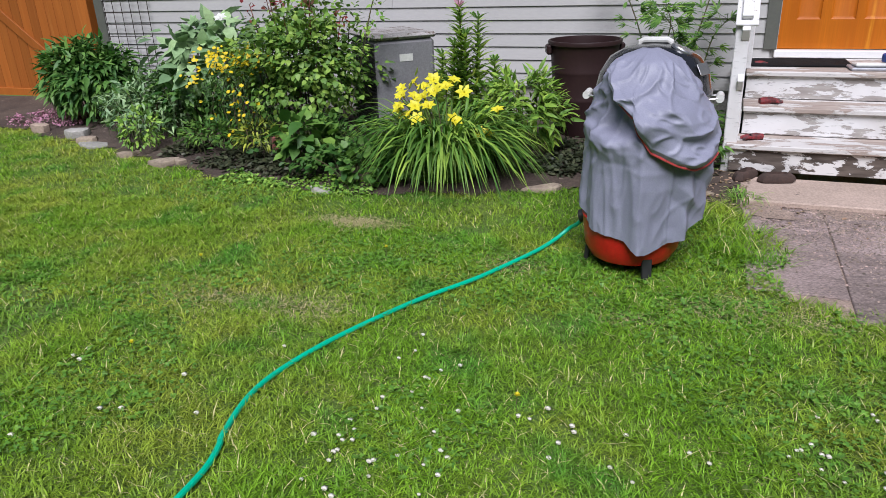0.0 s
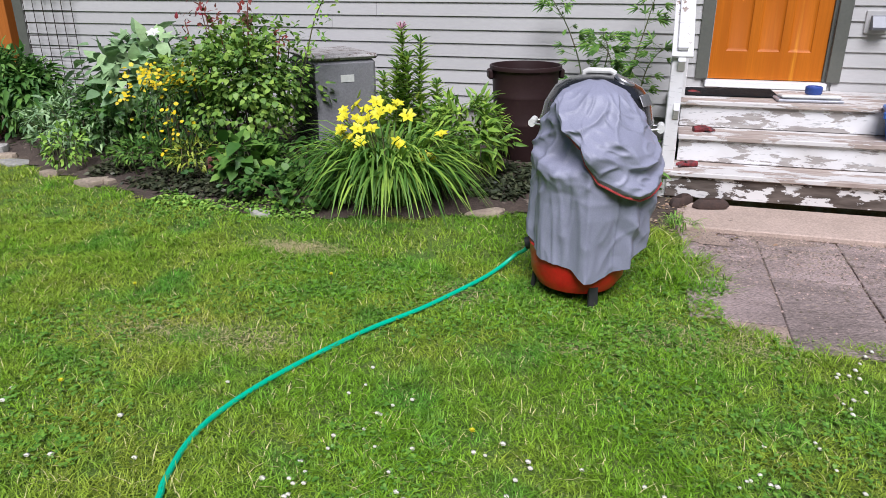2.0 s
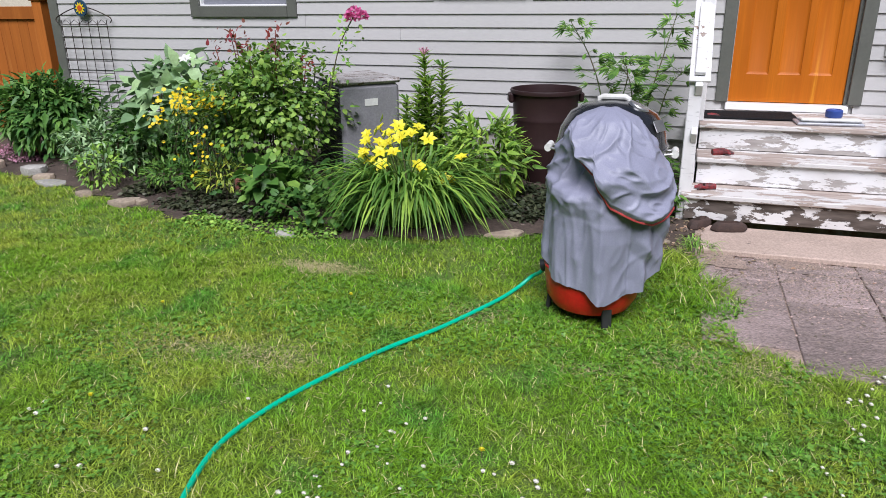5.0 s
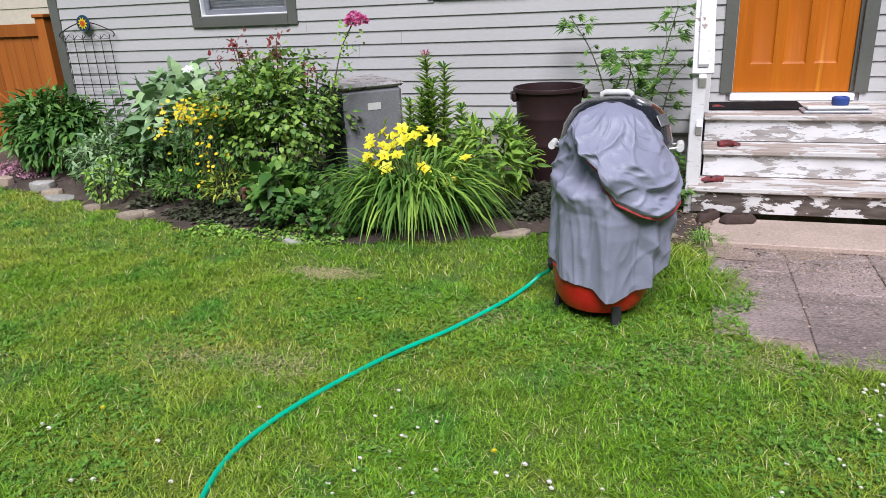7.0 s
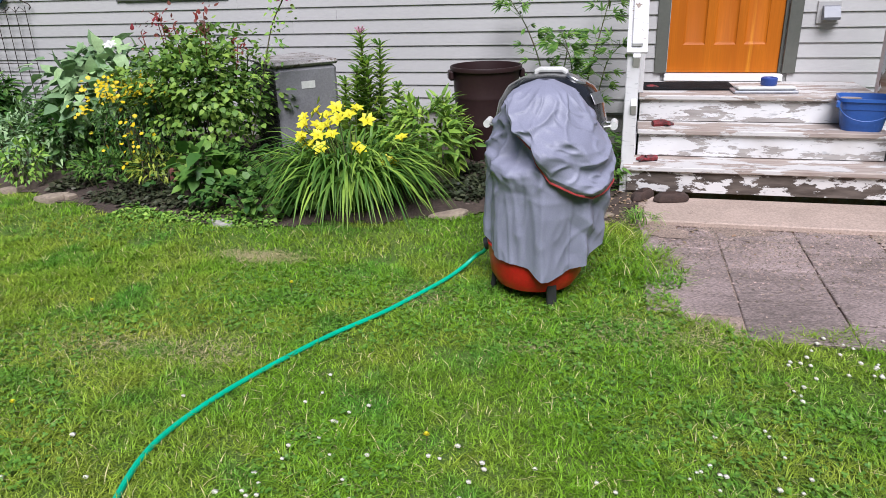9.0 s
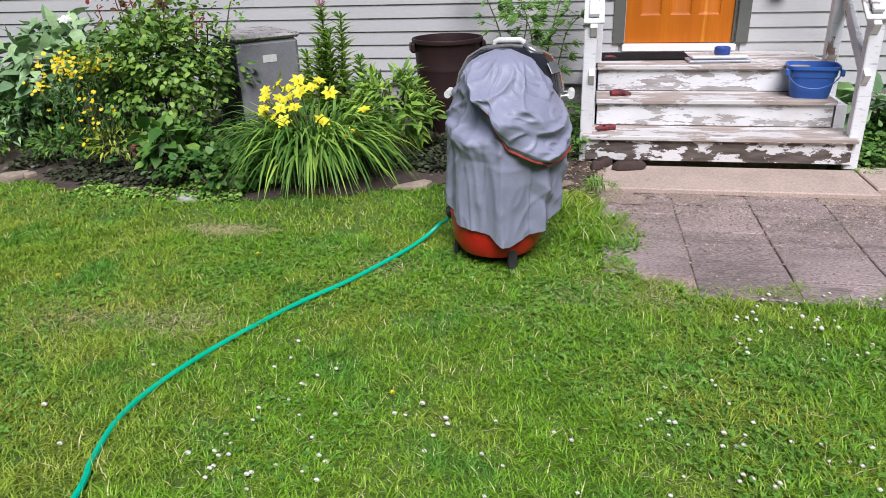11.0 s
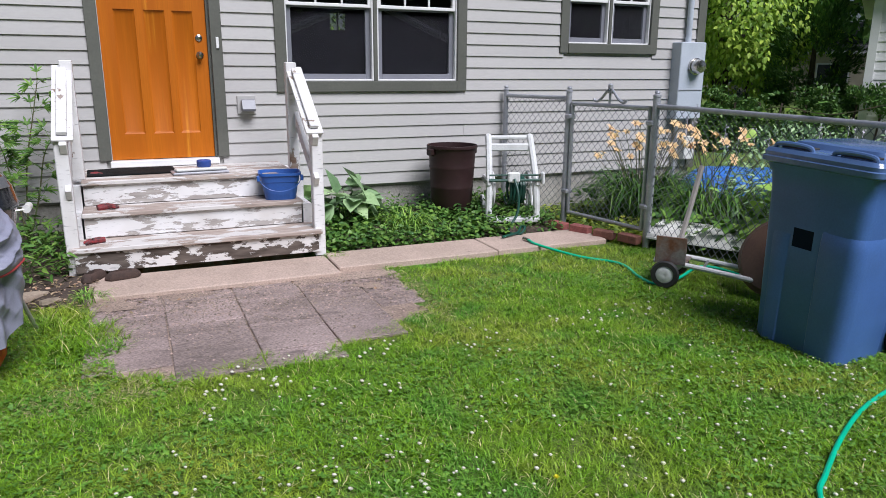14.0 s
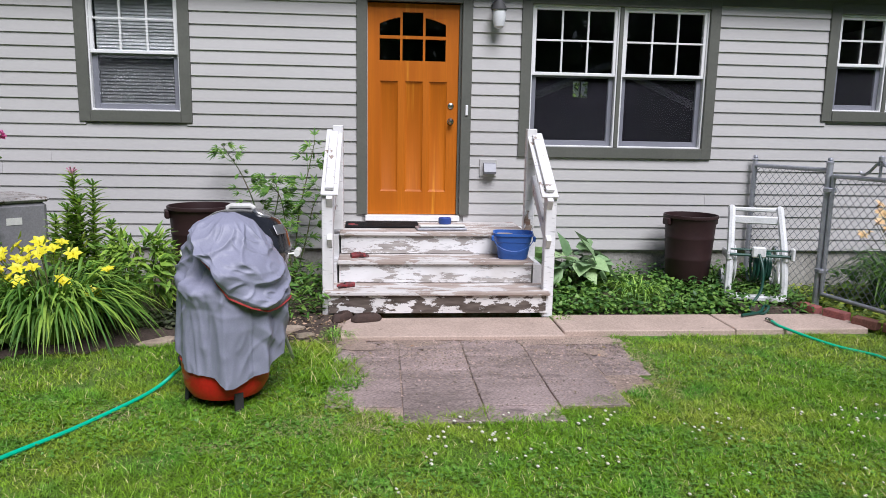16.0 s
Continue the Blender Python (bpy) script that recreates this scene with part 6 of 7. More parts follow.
single("brick", b, BRICK, "red brick half hidden in the flower bed", "brick")

# ---- trellis ----
trel = thing("trellis", -5.66, WALL_Y - 0.06, 0.12, 0, "dark wire garden trellis with a painted sun disc", "trellis")
WIRE = surf("dark_wire", (0.035, 0.03, 0.028), (0.06, 0.04, 0.03), 9, 60, 0.3, 0.5, 0.1, 0.6)
for i in range(6):
    b = Build()
    x = -0.31 + i * 0.124
    b.tube([(x, 0, 0), (x, 0, 1.3)], 0.004, 6)
    part("upright", b, WIRE, trel)
for i in range(10):
    b = Build()
    b.tube([(-0.31, -0.006, 0.08 + i * 0.13), (0.31, -0.006, 0.08 + i * 0.13)], 0.0035, 6)
    part("cross_wire", b, WIRE, trel)
b = Build()
for i in range(5):
    x = -0.31 + i * 0.124
    b.tube([(x, -0.004, 1.25), (x + 0.062, -0.004, 1.3), (x + 0.124, -0.004, 1.25)], 0.0035, 5)
b.tube(smooth([(-0.36, 0, 1.27), (-0.38, 0, 1.3), (-0.33, 0, 1.34), (-0.1, 0, 1.42), (0.1, 0, 1.42), (0.33, 0, 1.34), (0.38, 0, 1.3), (0.36, 0, 1.27)], 5), 0.006, 7)
part("crest", b, WIRE, trel)
b = Build()
m = Matrix.Translation((0, -0.01, 1.42)) @ Matrix.Rotation(math.pi / 2, 4, "X")
b.lathe([(0, 0.012), (0.085, 0.01), (0.09, 0.0)], 28, m=m)
disc_ = part("disc", b, surf("blue_glaze", (0.03, 0.07, 0.11), (0.02, 0.05, 0.09), 9, 60, 0.1, 0.2, 0.03), trel, "dark blue glazed disc")
b = Build()
k = 10
pts = [((0.068 if i % 2 == 0 else 0.038) * math.cos(i * math.pi / k), (0.068 if i % 2 == 0 else 0.038) * math.sin(i * math.pi / k)) for i in range(2 * k)]
b.prism(pts, 0.0115, 0.015)
b.move(m)
part("sun_rays", b, GOLD, disc_, "yellow sun rays")
b = Build()
b.lathe([(0.0, 0.022), (0.028, 0.02), (0.032, 0.0135)], 20, m=m)
part("sun_face", b, surf("orange_glaze", (0.55, 0.1, 0.02), (0.45, 0.08, 0.02), 9, 60, 0.1, 0.3, 0.03), disc_, "orange-red sun centre")

# ---- orange board fence ----
wf = thing("board_fence", label="orange-stained wooden board fence with a capped post", category="fence")
b = Build()
b.box(-6.42, -6.29, 7.2, 7.33, 0.0, 1.62, 0.006)
p_ = part("post", b, FENCEWOOD, wf)
b = Build()
b.box(-6.44, -6.27, 7.18, 7.35, 1.62, 1.66, 0.008)
part("post_cap", b, FENCEWOOD, p_)
for i in range(24):
    b = Build()
    x = -6.44 - 0.142 * (i + 1)
    b.box(x, x + 0.138, 7.25, 7.27, 0.16 + (0.0 if i % 2 else 0.006), 1.42, 0.003)
    part("board", b, FENCEWOOD, wf)
for z0, z1, y0, y1 in ((1.42, 1.56, 7.22, 7.29), (0.06, 0.2, 7.22, 7.25), (0.7, 0.8, 7.272, 7.3)):
    b = Build()
    b.box(-9.9, -6.42, y0, y1, z0, z1, 0.004)
    part("rail", b, FENCEWOOD, wf)
b = Build()
m = Matrix.Translation((-7.3, 7.232, 0.75)) @ Matrix.Rotation(radians(38), 4, "Y")
b.box(-0.75, 0.75, -0.015, 0.015, -0.055, 0.055, 0.004, m)
part("brace", b, FENCEWOOD, wf)

# ---- beyond the side fence ----
peach = thing("daylily", 6.15, 6.2, 0.02, 0, "tall daylily clump with peach flowers behind the gate", "plant")
part("leaves", strap_clump(420, 0.3, 0.6, 0.62, 0.02, 61), LEAF_DARK, peach, sharp=0)
trp = trumpet(0.05).mesh("flower", PEACH, 0)
g = random.Random(12)
flowers_on(peach, trp, [(g.gauss(0.0, 0.28), g.gauss(-0.1, 0.25), g.uniform(0.66, 1.0)) for _ in range(44)], STEM, 14)
peach2 = thing("daylily", 6.35, 5.35, 0.04, 0, "tall daylily clump with peach flowers behind the fence", "plant")
part("leaves", strap_clump(320, 0.3, 0.55, 0.58, 0.02, 62), LEAF_MID, peach2, sharp=0)
flowers_on(peach2, trp, [(g.gauss(0.0, 0.25), g.gauss(0.1, 0.25), g.uniform(0.7, 1.0)) for _ in range(20)], STEM, 15)
cover("lady_mantle", 2600, 5.3, 6.4, 5.2, 6.9, 0.12, 0.05, ROUND, LEAF_YELLOWGREEN, "yellow-green ground cover behind the gate", 48)
cover("side_yard_plants", 2600, 5.6, 9.5, 1.0, 7.0, 0.3, 0.12, ROUND, LEAF_MID, "rank green foliage behind the fence", 49)
for i, (x, y, rx, ry, rz_, h, n, s, sh_, lf) in enumerate(((6.3, 4.2, 0.5, 0.6, 0.3, 0.55, 260, 0.2, BIG, LEAF_LIGHT), (7.0, 4.9, 0.8, 0.8, 0.4, 0.8, 1500, 0.08, LANCE, LEAF_BLUE), (7.5, 3.5, 0.6, 0.7, 0.5, 1.0, 1400, 0.09, OVAL, LEAF_MID),
                                                         (8.2, 6.0, 0.9, 0.9, 0.45, 0.85, 1700, 0.08, LANCE, LEAF_BLUE), (7.9, 4.2, 0.9, 0.9, 0.45, 0.88, 1700, 0.08, LANCE, LEAF_BLUE), (7.6, 2.3, 0.4, 0.6, 0.3, 0.6, 260, 0.18, BIG, LEAF_MID))):
    bush("garden_shrub", x, y, (rx, ry, rz_), h, n, s, sh_, lf, "rank leafy shrub behind the chain-link fence", 70 + i, group="side yard shrubs")
# pale flower spikes
b = Build()
g = np.random.default_rng(9)
for i in range(46):
    cx, cy = ((7.0, 6.6), (7.7, 5.2), (8.3, 4.2), (8.6, 3.4), (8.9, 5.6))[i % 5]
    x, y = cx + 0.4 * g.normal(), cy + 0.45 * g.normal()
    h = g.uniform(0.8, 1.2)
    b.tube([(x, y, 0.6), (x + 0.02, y, h)], 0.003, 4)
    k = 12
    p = np.stack([np.full(k, x + 0.02) + 0.02 * g.normal(size=k), np.full(k, y) + 0.02 * g.normal(size=k), h - 0.22 * g.random(k)], 1)
    b.scatter(*leaf_shape(0.4, 0.2, 0.3), frames_of(g.normal(size=(k, 3)), g.normal(size=(k, 3)), np.full(k, 0.04)), p)
single("flower_spikes", b, LILAC, "pale lilac flower spikes above the foliage", "flowers", kind="stuff", sharp=0)
# vine along the rail
vine = thing("fence_vine", label="light green vine trailing along the fence rail", category="vine")
b = Build()
line = smooth([(5.5, 4.6, 0.6), (5.52, 4.3, 1.1), (5.5, 4.0, 1.32), (5.48, 3.5, 1.3), (5.5, 3.0, 1.4), (5.48, 2.5, 1.36), (5.5, 2.2, 1.45)], 8)
b.tube(line, 0.004, 5)
part("stem", b, STEM, vine)
g = np.random.default_rng(3)
p = line[::3] + 0.04 * g.normal(size=(len(line[::3]), 3))
part("leaves", Build().scatter(*ROUND, frames_of(g.normal(size=p.shape), np.array([-0.5, 0, 1.0]) + 0.4 * g.normal(size=p.shape), 0.07 * (0.5 + g.random(len(p)))), p), LEAF_LIGHT, vine, sharp=0)
# tarp, white sheet, wading pool
TARP = surf("blue_tarp", (0.05, 0.2, 0.62), (0.04, 0.15, 0.5), 6, 60, 0.15, 0.35, 0.3)
xs_, ys_ = np.linspace(-0.75, 0.75, 30), np.linspace(-0.5, 0.5, 22)
b = Build()
gx, gy = np.meshgrid(xs_, ys_)
gz = np.array([[0.42 * (1 - abs(x / 0.78) ** 4) * (1 - abs(y / 0.53) ** 4) + 0.05 * noise.noise(Vector((x * 5, y * 5, 1))) for x in xs_] for y in ys_])
vs = np.stack([gx, gy, gz], -1).reshape(-1, 3)
i, j = np.meshgrid(np.arange(29), np.arange(21))
q = (j * 30 + i).ravel()
b.add(vs, [])
b.f.append(np.stack([q, q + 1, q + 31, q + 30], 1))
b.move(pose(7.45, 6.05, 0.1, 0, 0, -45))
single("tarp", b, TARP, "crumpled blue tarp over a low heap", "tarp", sharp=0)
b = Build()
rings_ = []
for t in np.linspace(0, 1, 26):
    a = math.pi * t
    rings_.append([(-0.34 * math.cos(a) * s, yy, 0.1 * math.sin(a) * s + 0.01 * math.sin(t * 70)) for s, yy in ((1, -0.55), (1, 0.55), (0.97, 0.55), (0.97, -0.55))])
loft(b, rings_)
b.move(pose(5.98, 4.85, 0.1, 0, 0, 30))
single("corrugated_sheet", b, WHITEPLASTIC, "curved white corrugated plastic sheet on the ground", "plastic sheet")
pool = thing("wading_pool", 6.38, 2.62, 0.22, 0, "blue and white plastic wading pool stored behind the fence", "wading pool")
for nm, z0, z1, mt in (("white_band", 0.0, 0.2, WHITEPLASTIC), ("blue_wall", 0.202, 0.55, surf("pool_blue", (0.06, 0.48, 0.85), (0.2, 0.65, 0.9), 7, 30, 0.15, 0.35, 0.1, lo=0.45, hi=0.55, through_light=0.4))):
    b = Build()
    b.lathe([(0.7, z0), (0.72, (z0 + z1) / 2), (0.7, z1), (0.66, z1), (0.67, z0)], 40, close=True)
    part(nm, b, mt, pool)
b = Build()
b.box(5.72, 7.0, 2.0, 3.2, 0.0, 0.219, 0.02)
single("pool_stand", b, BLACKPLASTIC, "low dark stand under the pool", "stand")


def tree(x, y, trunk, height, radii, n, size, leaf, label, seed, name="tree", shell=0.45):
    t = thing(name, x, y, 0, 0, label, "tree")
    g = np.random.default_rng(seed)
    b = Build()
    b.tube(smooth([(0, 0, -0.1), (0.1, 0.05, height * 0.4), (0.0, 0.1, height * 0.85)], 6), np.linspace(trunk, trunk * 0.25, 13), 10)
    part("trunk", b, BARK, t)
    for i in range(7):
        a = i * 0.9
        b = Build()
        z = height * (0.3 + 0.07 * i)
        b.tube(smooth([(0.03, 0.03, z), (0.4 * radii[0] * math.cos(a), 0.4 * radii[1] * math.sin(a), z + 0.15 * height), (0.8 * radii[0] * math.cos(a), 0.8 * radii[1] * math.sin(a), z + 0.2 * height)], 4), np.linspace(trunk * 0.4, 0.02, 9), 6)
        part("limb", b, BARK, t)
    part("crown", foliage(n, (0, 0, height - radii[2]), radii, size, OVAL, seed, 0.6, shell, 0.25, -1, 0.5), leaf, t, sharp=0)
    return t


# this crown's leaf colour is brightened to carry the sunlight on it
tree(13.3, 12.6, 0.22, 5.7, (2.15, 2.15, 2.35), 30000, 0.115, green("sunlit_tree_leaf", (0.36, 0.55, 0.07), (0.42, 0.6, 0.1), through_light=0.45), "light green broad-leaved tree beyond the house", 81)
tree(5.6, 17.2, 0.1, 4.0, (1.6, 1.2, 1.5), 5000, 0.11, LEAF_LIGHT, "small light green tree behind the house", 87)
tree(10.2, 16.5, 0.25, 7.5, (2.6, 2.6, 2.6), 12000, 0.16, LEAF_DARK, "dark leafy tree behind the house corner", 82)
for i, (x, y, h, r) in enumerate(((26, 34, 10, 5), (36, 30, 11, 6), (44, 24, 10, 6), (20, 38, 11, 6), (34, 19, 9, 4.5))):
    tree(x, y, 0.4, h, (r, r, h * 0.42), 4200, 0.6, LEAF_DARK, "large dark tree across the street", 90 + i)
# added tree, its dark leaf colour stands for the deep shade there
tree(12.9, 16.5, 0.12, 3.9, (1.5, 1.5, 1.75), 9000, 0.13, LEAF_BRONZE, "small tree added with dark leaves to stand for the shade beyond the house", 83)
arb = thing("arborvitae", 13.75, 10.6, 0, 0, "tall narrow dark arborvitae beside the white house", "tree")
b = Build()
b.tube([(0, 0, -0.1), (0, 0, 2.6)], [0.09, 0.03], 8)
part("trunk", b, BARK, arb)
part("crown", foliage(26000, (0, 0, 1.65), (0.8, 0.8, 1.8), 0.095, LANCE, 84, 0.25, 0.6, 0.05, -1, -0.8, 0.35), LEAF_DARK, arb, sharp=0)
spr = thing("blue_spruce", 14.8, 13.2, 0, 0, "small bluish spruce beyond the hedge", "tree")
b = Build()
b.tube([(0, 0, -0.1), (0, 0, 1.8)], [0.06, 0.01], 8)
part("trunk", b, BARK, spr)
part("crown", foliage(1800, (0, 0, 0.9), (0.6, 0.6, 1.1), 0.14, LANCE, 85, 0.2, 0.5, 0.05, -1, 0.2), surf("blue_needles", (0.1, 0.15, 0.15), (0.07, 0.11, 0.12), 4, 30, 0.2, 0.7, 0.1, island=0.3), spr, sharp=0)
for i, (x, y, rz_, L) in enumerate(((10.6, 11.3, -42, 1.7), (12.9, 9.0, -50, 1.6))):
    h = thing("hedge", x, y, 0, rz_, "clipped dark green hedge along the side yard", "hedge", "hedges")
    for k in range(9):
        b = Build()
        b.tube([(-L + k * L / 4, 0, -0.05), (-L + k * L / 4 + 0.1, 0.1, 1.0)], 0.02, 5)
        part("stem", b, BARK, h)
    part("leaves", foliage(30000, (0, 0, 0.64), (L * 1.2, 0.6, 0.7), 0.07, OVAL, 86 + i, 0.25, 0.55, 0.05, -1, 0.0), LEAF_HEDGE, h, sharp=0)


def siding_house(x, y, w, d, h, rz_, wall_mat, label, roof_mat, lap=0.2, win=()):
    t = thing("neighbour_house", x, y, 0, rz_, label, "house")
    b = Build()
    b.box(0, w, 0, d, 0, h, 0)
    part("wall", b, wall_mat, t)
    for k in range(int(h / lap)):
        b = Build()
        z = k * lap
        b.add([(-0.02, -0.02, z), (w + 0.02, -0.02, z), (w + 0.004, -0.004, z + lap), (-0.004, -0.004, z + lap), (-0.02, d + 0.02, z), (-0.004, d + 0.004, z + lap), (0, 0, z), (w, 0, z), (0, d, z)],
              [(0, 1, 2, 3), (4, 0, 3, 5), (6, 7, 1, 0), (8, 6, 0, 4)])
        part("clapboard", b, wall_mat, t)
    for px, py in ((0, 0), (w, 0), (0, d)):
        b = Build()
        b.box(px - 0.07, px + 0.07, py - 0.07, py + 0.07, 0, h, 0.004)
        part("corner_board", b, VINYL, t)
    b = Build()
    e = 0.3
    b.box(-e, w + e, -e, d + e, h - 0.16, h - 0.004, 0.004)
    part("soffit", b, VINYL, t)
    b = Build()
    b.add([(-e, -e, h), (w + e, -e, h), (w + e, d + e, h), (-e, d + e, h), (-e, d / 2, h + 1.7), (w + e, d / 2, h + 1.7), (-e, -e, h - 0.003), (w + e, -e, h - 0.003), (w + e, d + e, h - 0.003), (-e, d + e, h - 0.003)],
          [(0, 1, 5, 4), (2, 3, 4, 5), (0, 4, 3), (1, 2, 5), (6, 7, 1, 0), (7, 8, 2, 1), (8, 9, 3, 2), (9, 6, 0, 3), (9, 8, 7, 6)])
    part("roof", b, roof_mat, t)
    for x0, z0, ww, hh in win:
        wi = Build()
        wi.box(x0, x0 + ww, -0.05, -0.022, z0, z0 + hh, 0.004)
        o = part("window", wi, VINYL, t)
        wi = Build()
        wi.box(x0 + 0.08, x0 + ww - 0.08, -0.06, -0.051, z0 + 0.08, z0 + hh - 0.08, 0.0)
        part("pane", wi, surf("dark_pane", (0.03, 0.035, 0.04), (0.02, 0.025, 0.03), 2, 20, 0.1, 0.08, 0.0), o)
    return t


STUCCO = surf("cream_stucco", (0.62, 0.55, 0.44), (0.55, 0.48, 0.38), 3, 60, 0.15, 0.9, 0.5)
SHINGLE = surf("grey_shingle", (0.2, 0.2, 0.21), (0.14, 0.14, 0.15), 4, 40, 0.3, 0.9, 0.3)
siding_house(13.15, 8.93, 8.5, 7, 3.05, -54, VINYL, "white clapboard house with a low grey roof", SHINGLE, 0.16)
siding_house(30, 33, 12, 8, 2.6, -45, STUCCO, "pale low house across the street", SHINGLE, 0.3, ((2.5, 0.9, 1.4, 1.1), (7, 0.9, 1.6, 1.1)))
siding_house(-17, 12.5, 9.5, 7, 3.6, 0, STUCCO, "cream stucco house behind the board fence", SHINGLE, 1.8, ((6.2, 1.75, 1.6, 1.3),))
sl = thing("street_lamp", 22.0, 21.3, 0, 0, "black post lamp by the street", "street lamp")
b = Build()
b.lathe([(0.1, 0), (0.1, 0.3), (0.05, 0.4), (0.05, 2.0), (0.09, 2.05)], 12)
part("pole", b, BLACKPLASTIC, sl)
b = Build()
b.lathe([(0.1, 2.05), (0.2, 2.5), (0.05, 2.7), (0, 2.75)], 8)
part("lantern", b, BLACKPLASTIC, sl)

# ---- garage and trees behind the lawn, seen only mirrored in the glass ----
gar = thing("garage", 4.7, -8.0, 0, 0, "dark garage with a white-edged gable", "garage")
GARWALL = surf("dark_brown_wall", (0.05, 0.045, 0.042), (0.04, 0.036, 0.034), 3, 50, 0.2, 0.8, 0.1)
b = Build()
b.prism([(0, 0), (7, 0), (7, 2.15), (3.5, 3.62), (0, 2.15)], -6, 0)
b.move(Matrix(((1, 0, 0, 0), (0, 0, 1, 0), (0, 1, 0, 0), (0, 0, 0, 1))))
part("wall", b, GARWALL, gar)
for s in (-1, 1):
    b = Build()
    b.tube([(3.5 + s * 3.9, 0.25, 2.02), (3.5, 0.25, 3.68)], 0.12, 4)
    part("rake_board", b, VINYL, gar)
    b = Build()
    b.add([(3.5, 0.3, 3.8), (3.5 + s * 3.9, 0.3, 2.12), (3.5 + s * 3.9, -6.2, 2.12), (3.5, -6.2, 3.8)], [(0, 1, 2, 3)])
    part("roof", b, SHINGLE, gar)
for i, (x, y, h, r) in enumerate(((-6, -15, 10, 4.0), (9, -17, 13, 5.5), (4, -18, 12, 5), (15.5, -13, 10, 4.2), (-14, -8, 9, 3.5), (18, -9, 9, 4))):
    tree(x, y, 0.3, h, (r, r, h * 0.42), 9000, 0.5, LEAF_DARK, "large leafy tree behind the garage", 110 + i)

# ---- clapboards of the house wall ----
pad = 0.05
k, z0 = 0, 0.405
rs = random.Random(2)
while z0 < 2.86:
    z1 = min(z0 + LAP, 2.87)
    holes = sorted((h[0] - pad, h[1] + pad) for h in OPEN.values() if h[2] - pad < z1 and h[3] + pad > z0)
    x, runs = WALL_L + 0.09, []
    for a, c in holes:
        runs.append((x, a))
        x = c
    runs.append((x, WALL_R - 0.08))
    for a, c in runs:
        cuts = [a]
        while c - cuts[-1] > 4.6:
            cuts.append(cuts[-1] + rs.uniform(2.2, 4.2))
        cuts.append(c)
        for u, w in zip(cuts, cuts[1:]):
            u, w = u + 0.001, w - 0.001
            b = Build()
            t = z1 + 0.012
            b.add([(u, 7.184, z0), (w, 7.184, z0), (w, 7.1995, z0), (u, 7.1995, z0), (u, 7.2, t), (w, 7.2, t), (w, 7.208, t), (u, 7.208, t)],
                  [(0, 1, 5, 4), (3, 2, 1, 0), (4, 5, 6, 7), (0, 4, 7, 3), (1, 2, 6, 5), (2, 3, 7, 6)])
            part("clapboard", b, SIDING, wall)
    z0 += LAP

# ---- patio pavers ----
patio = thing("patio", label="worn square concrete pavers sunk in the dirt before the steps", category="patio", kind="structure")
COLS = ((0.87, 1.32, 0.0), (1.325, 1.79, -0.28), (1.795, 2.245, 0.0), (2.25, 2.67, -0.02), (2.675, 3.0, 0.05))
for x0, x1, off in COLS:
    y = 5.36 + off + (0.45 if off < 0 else 0)
    while y > 3.7:
        y0, y1 = max(y - 0.45, 3.78), min(y, 5.285)
        cx, cy = (x0 + x1) / 2, (y0 + y1) / 2
        if y1 - y0 > 0.08 and bool(in_poly(np.array(cx), np.array(cy), PATIO)):
            b = Build()
            h = rs.uniform(-0.004, 0.006)
            j_ = [rs.uniform(-0.001, 0.005) for _ in range(4)]
            b.box(x0 + j_[0], x1 - j_[1], y0 + j_[2], y1 - j_[3], -0.04, 0.014 + 0.6 * h, 0.005, pose(0, 0, 0, 0, 0, 0) @ Matrix.Translation((cx, cy, 0)) @ Matrix.Rotation(radians(rs.uniform(-0.5, 0.5)), 4, "X") @ Matrix.Rotation(radians(rs.uniform(-0.7, 0.7)), 4, "Z") @ Matrix.Translation((-cx, -cy, 0)))
            part("paver", b, PAVER, patio)
        y -= 0.455

# ---- grass ----
def lawn_at(x, y):
    wob = 0.05 * np.sin(x * 9 + y * 5) + 0.03 * np.sin(y * 21)
    ok = (y < bed_edge(x) + 0.03 * np.sin(x * 9)) | (x > 0.85)
    fringe = 0.07 * np.sin(x * 6.3 + 1) * np.sin(y * 5.1) + 0.05 * np.sin(x * 17 + 2 * np.sin(y * 11))
    ok &= ~in_poly(x + wob * 0.8 + fringe, y + wob * 0.8 - 0.04 + fringe, PATIO)
    ok &= ~((y > 5.28 + 0.02 * np.sin(x * 13)) & (x > 0.7) & (x < 2.65))
    ok &= ~((y > 5.42 + 0.03 * np.sin(x * 7)) & (x >= 2.65) & (x < 5.25))
    return ok


def fbm(x, y, s, o):
    return np.array([noise.noise(Vector((a * s, c * s, o))) for a, c in zip(x, y)])


def lawn_points(n, x0, x1, y0, y1, g):
    x, y = g.uniform(x0, x1, n), g.uniform(y0, y1, n)
    k = lawn_at(x, y)
    return x[k], y[k]


m, n_, l_, p_ = nodes_of("grass_blade")
# the lawn is drier away from the house door
gp = n_.new("ShaderNodeNewGeometry")
sx = n_.new("ShaderNodeSeparateXYZ")
l_.new(gp.outputs["Position"], sx.inputs[0])
west = n_.new("ShaderNodeMapRange")
west.inputs["From Min"].default_value, west.inputs["From Max"].default_value = 0.0, -2.6
west.inputs["To Max"].default_value = 0.1
l_.new(sx.outputs["X"], west.inputs["Value"])
add = n_.new("ShaderNodeMath")
l_.new(noise_at(n_, l_, 1.1, (1, 1, 0.01), 4.0, 0.6), add.inputs[0])
l_.new(west.outputs[0], add.inputs[1])
dry = ramp(n_, l_, add.outputs[0], 0.46, 0.72)
col = mix(n_, l_, dry, (0.2, 0.39, 0.018), (0.38, 0.445, 0.052))
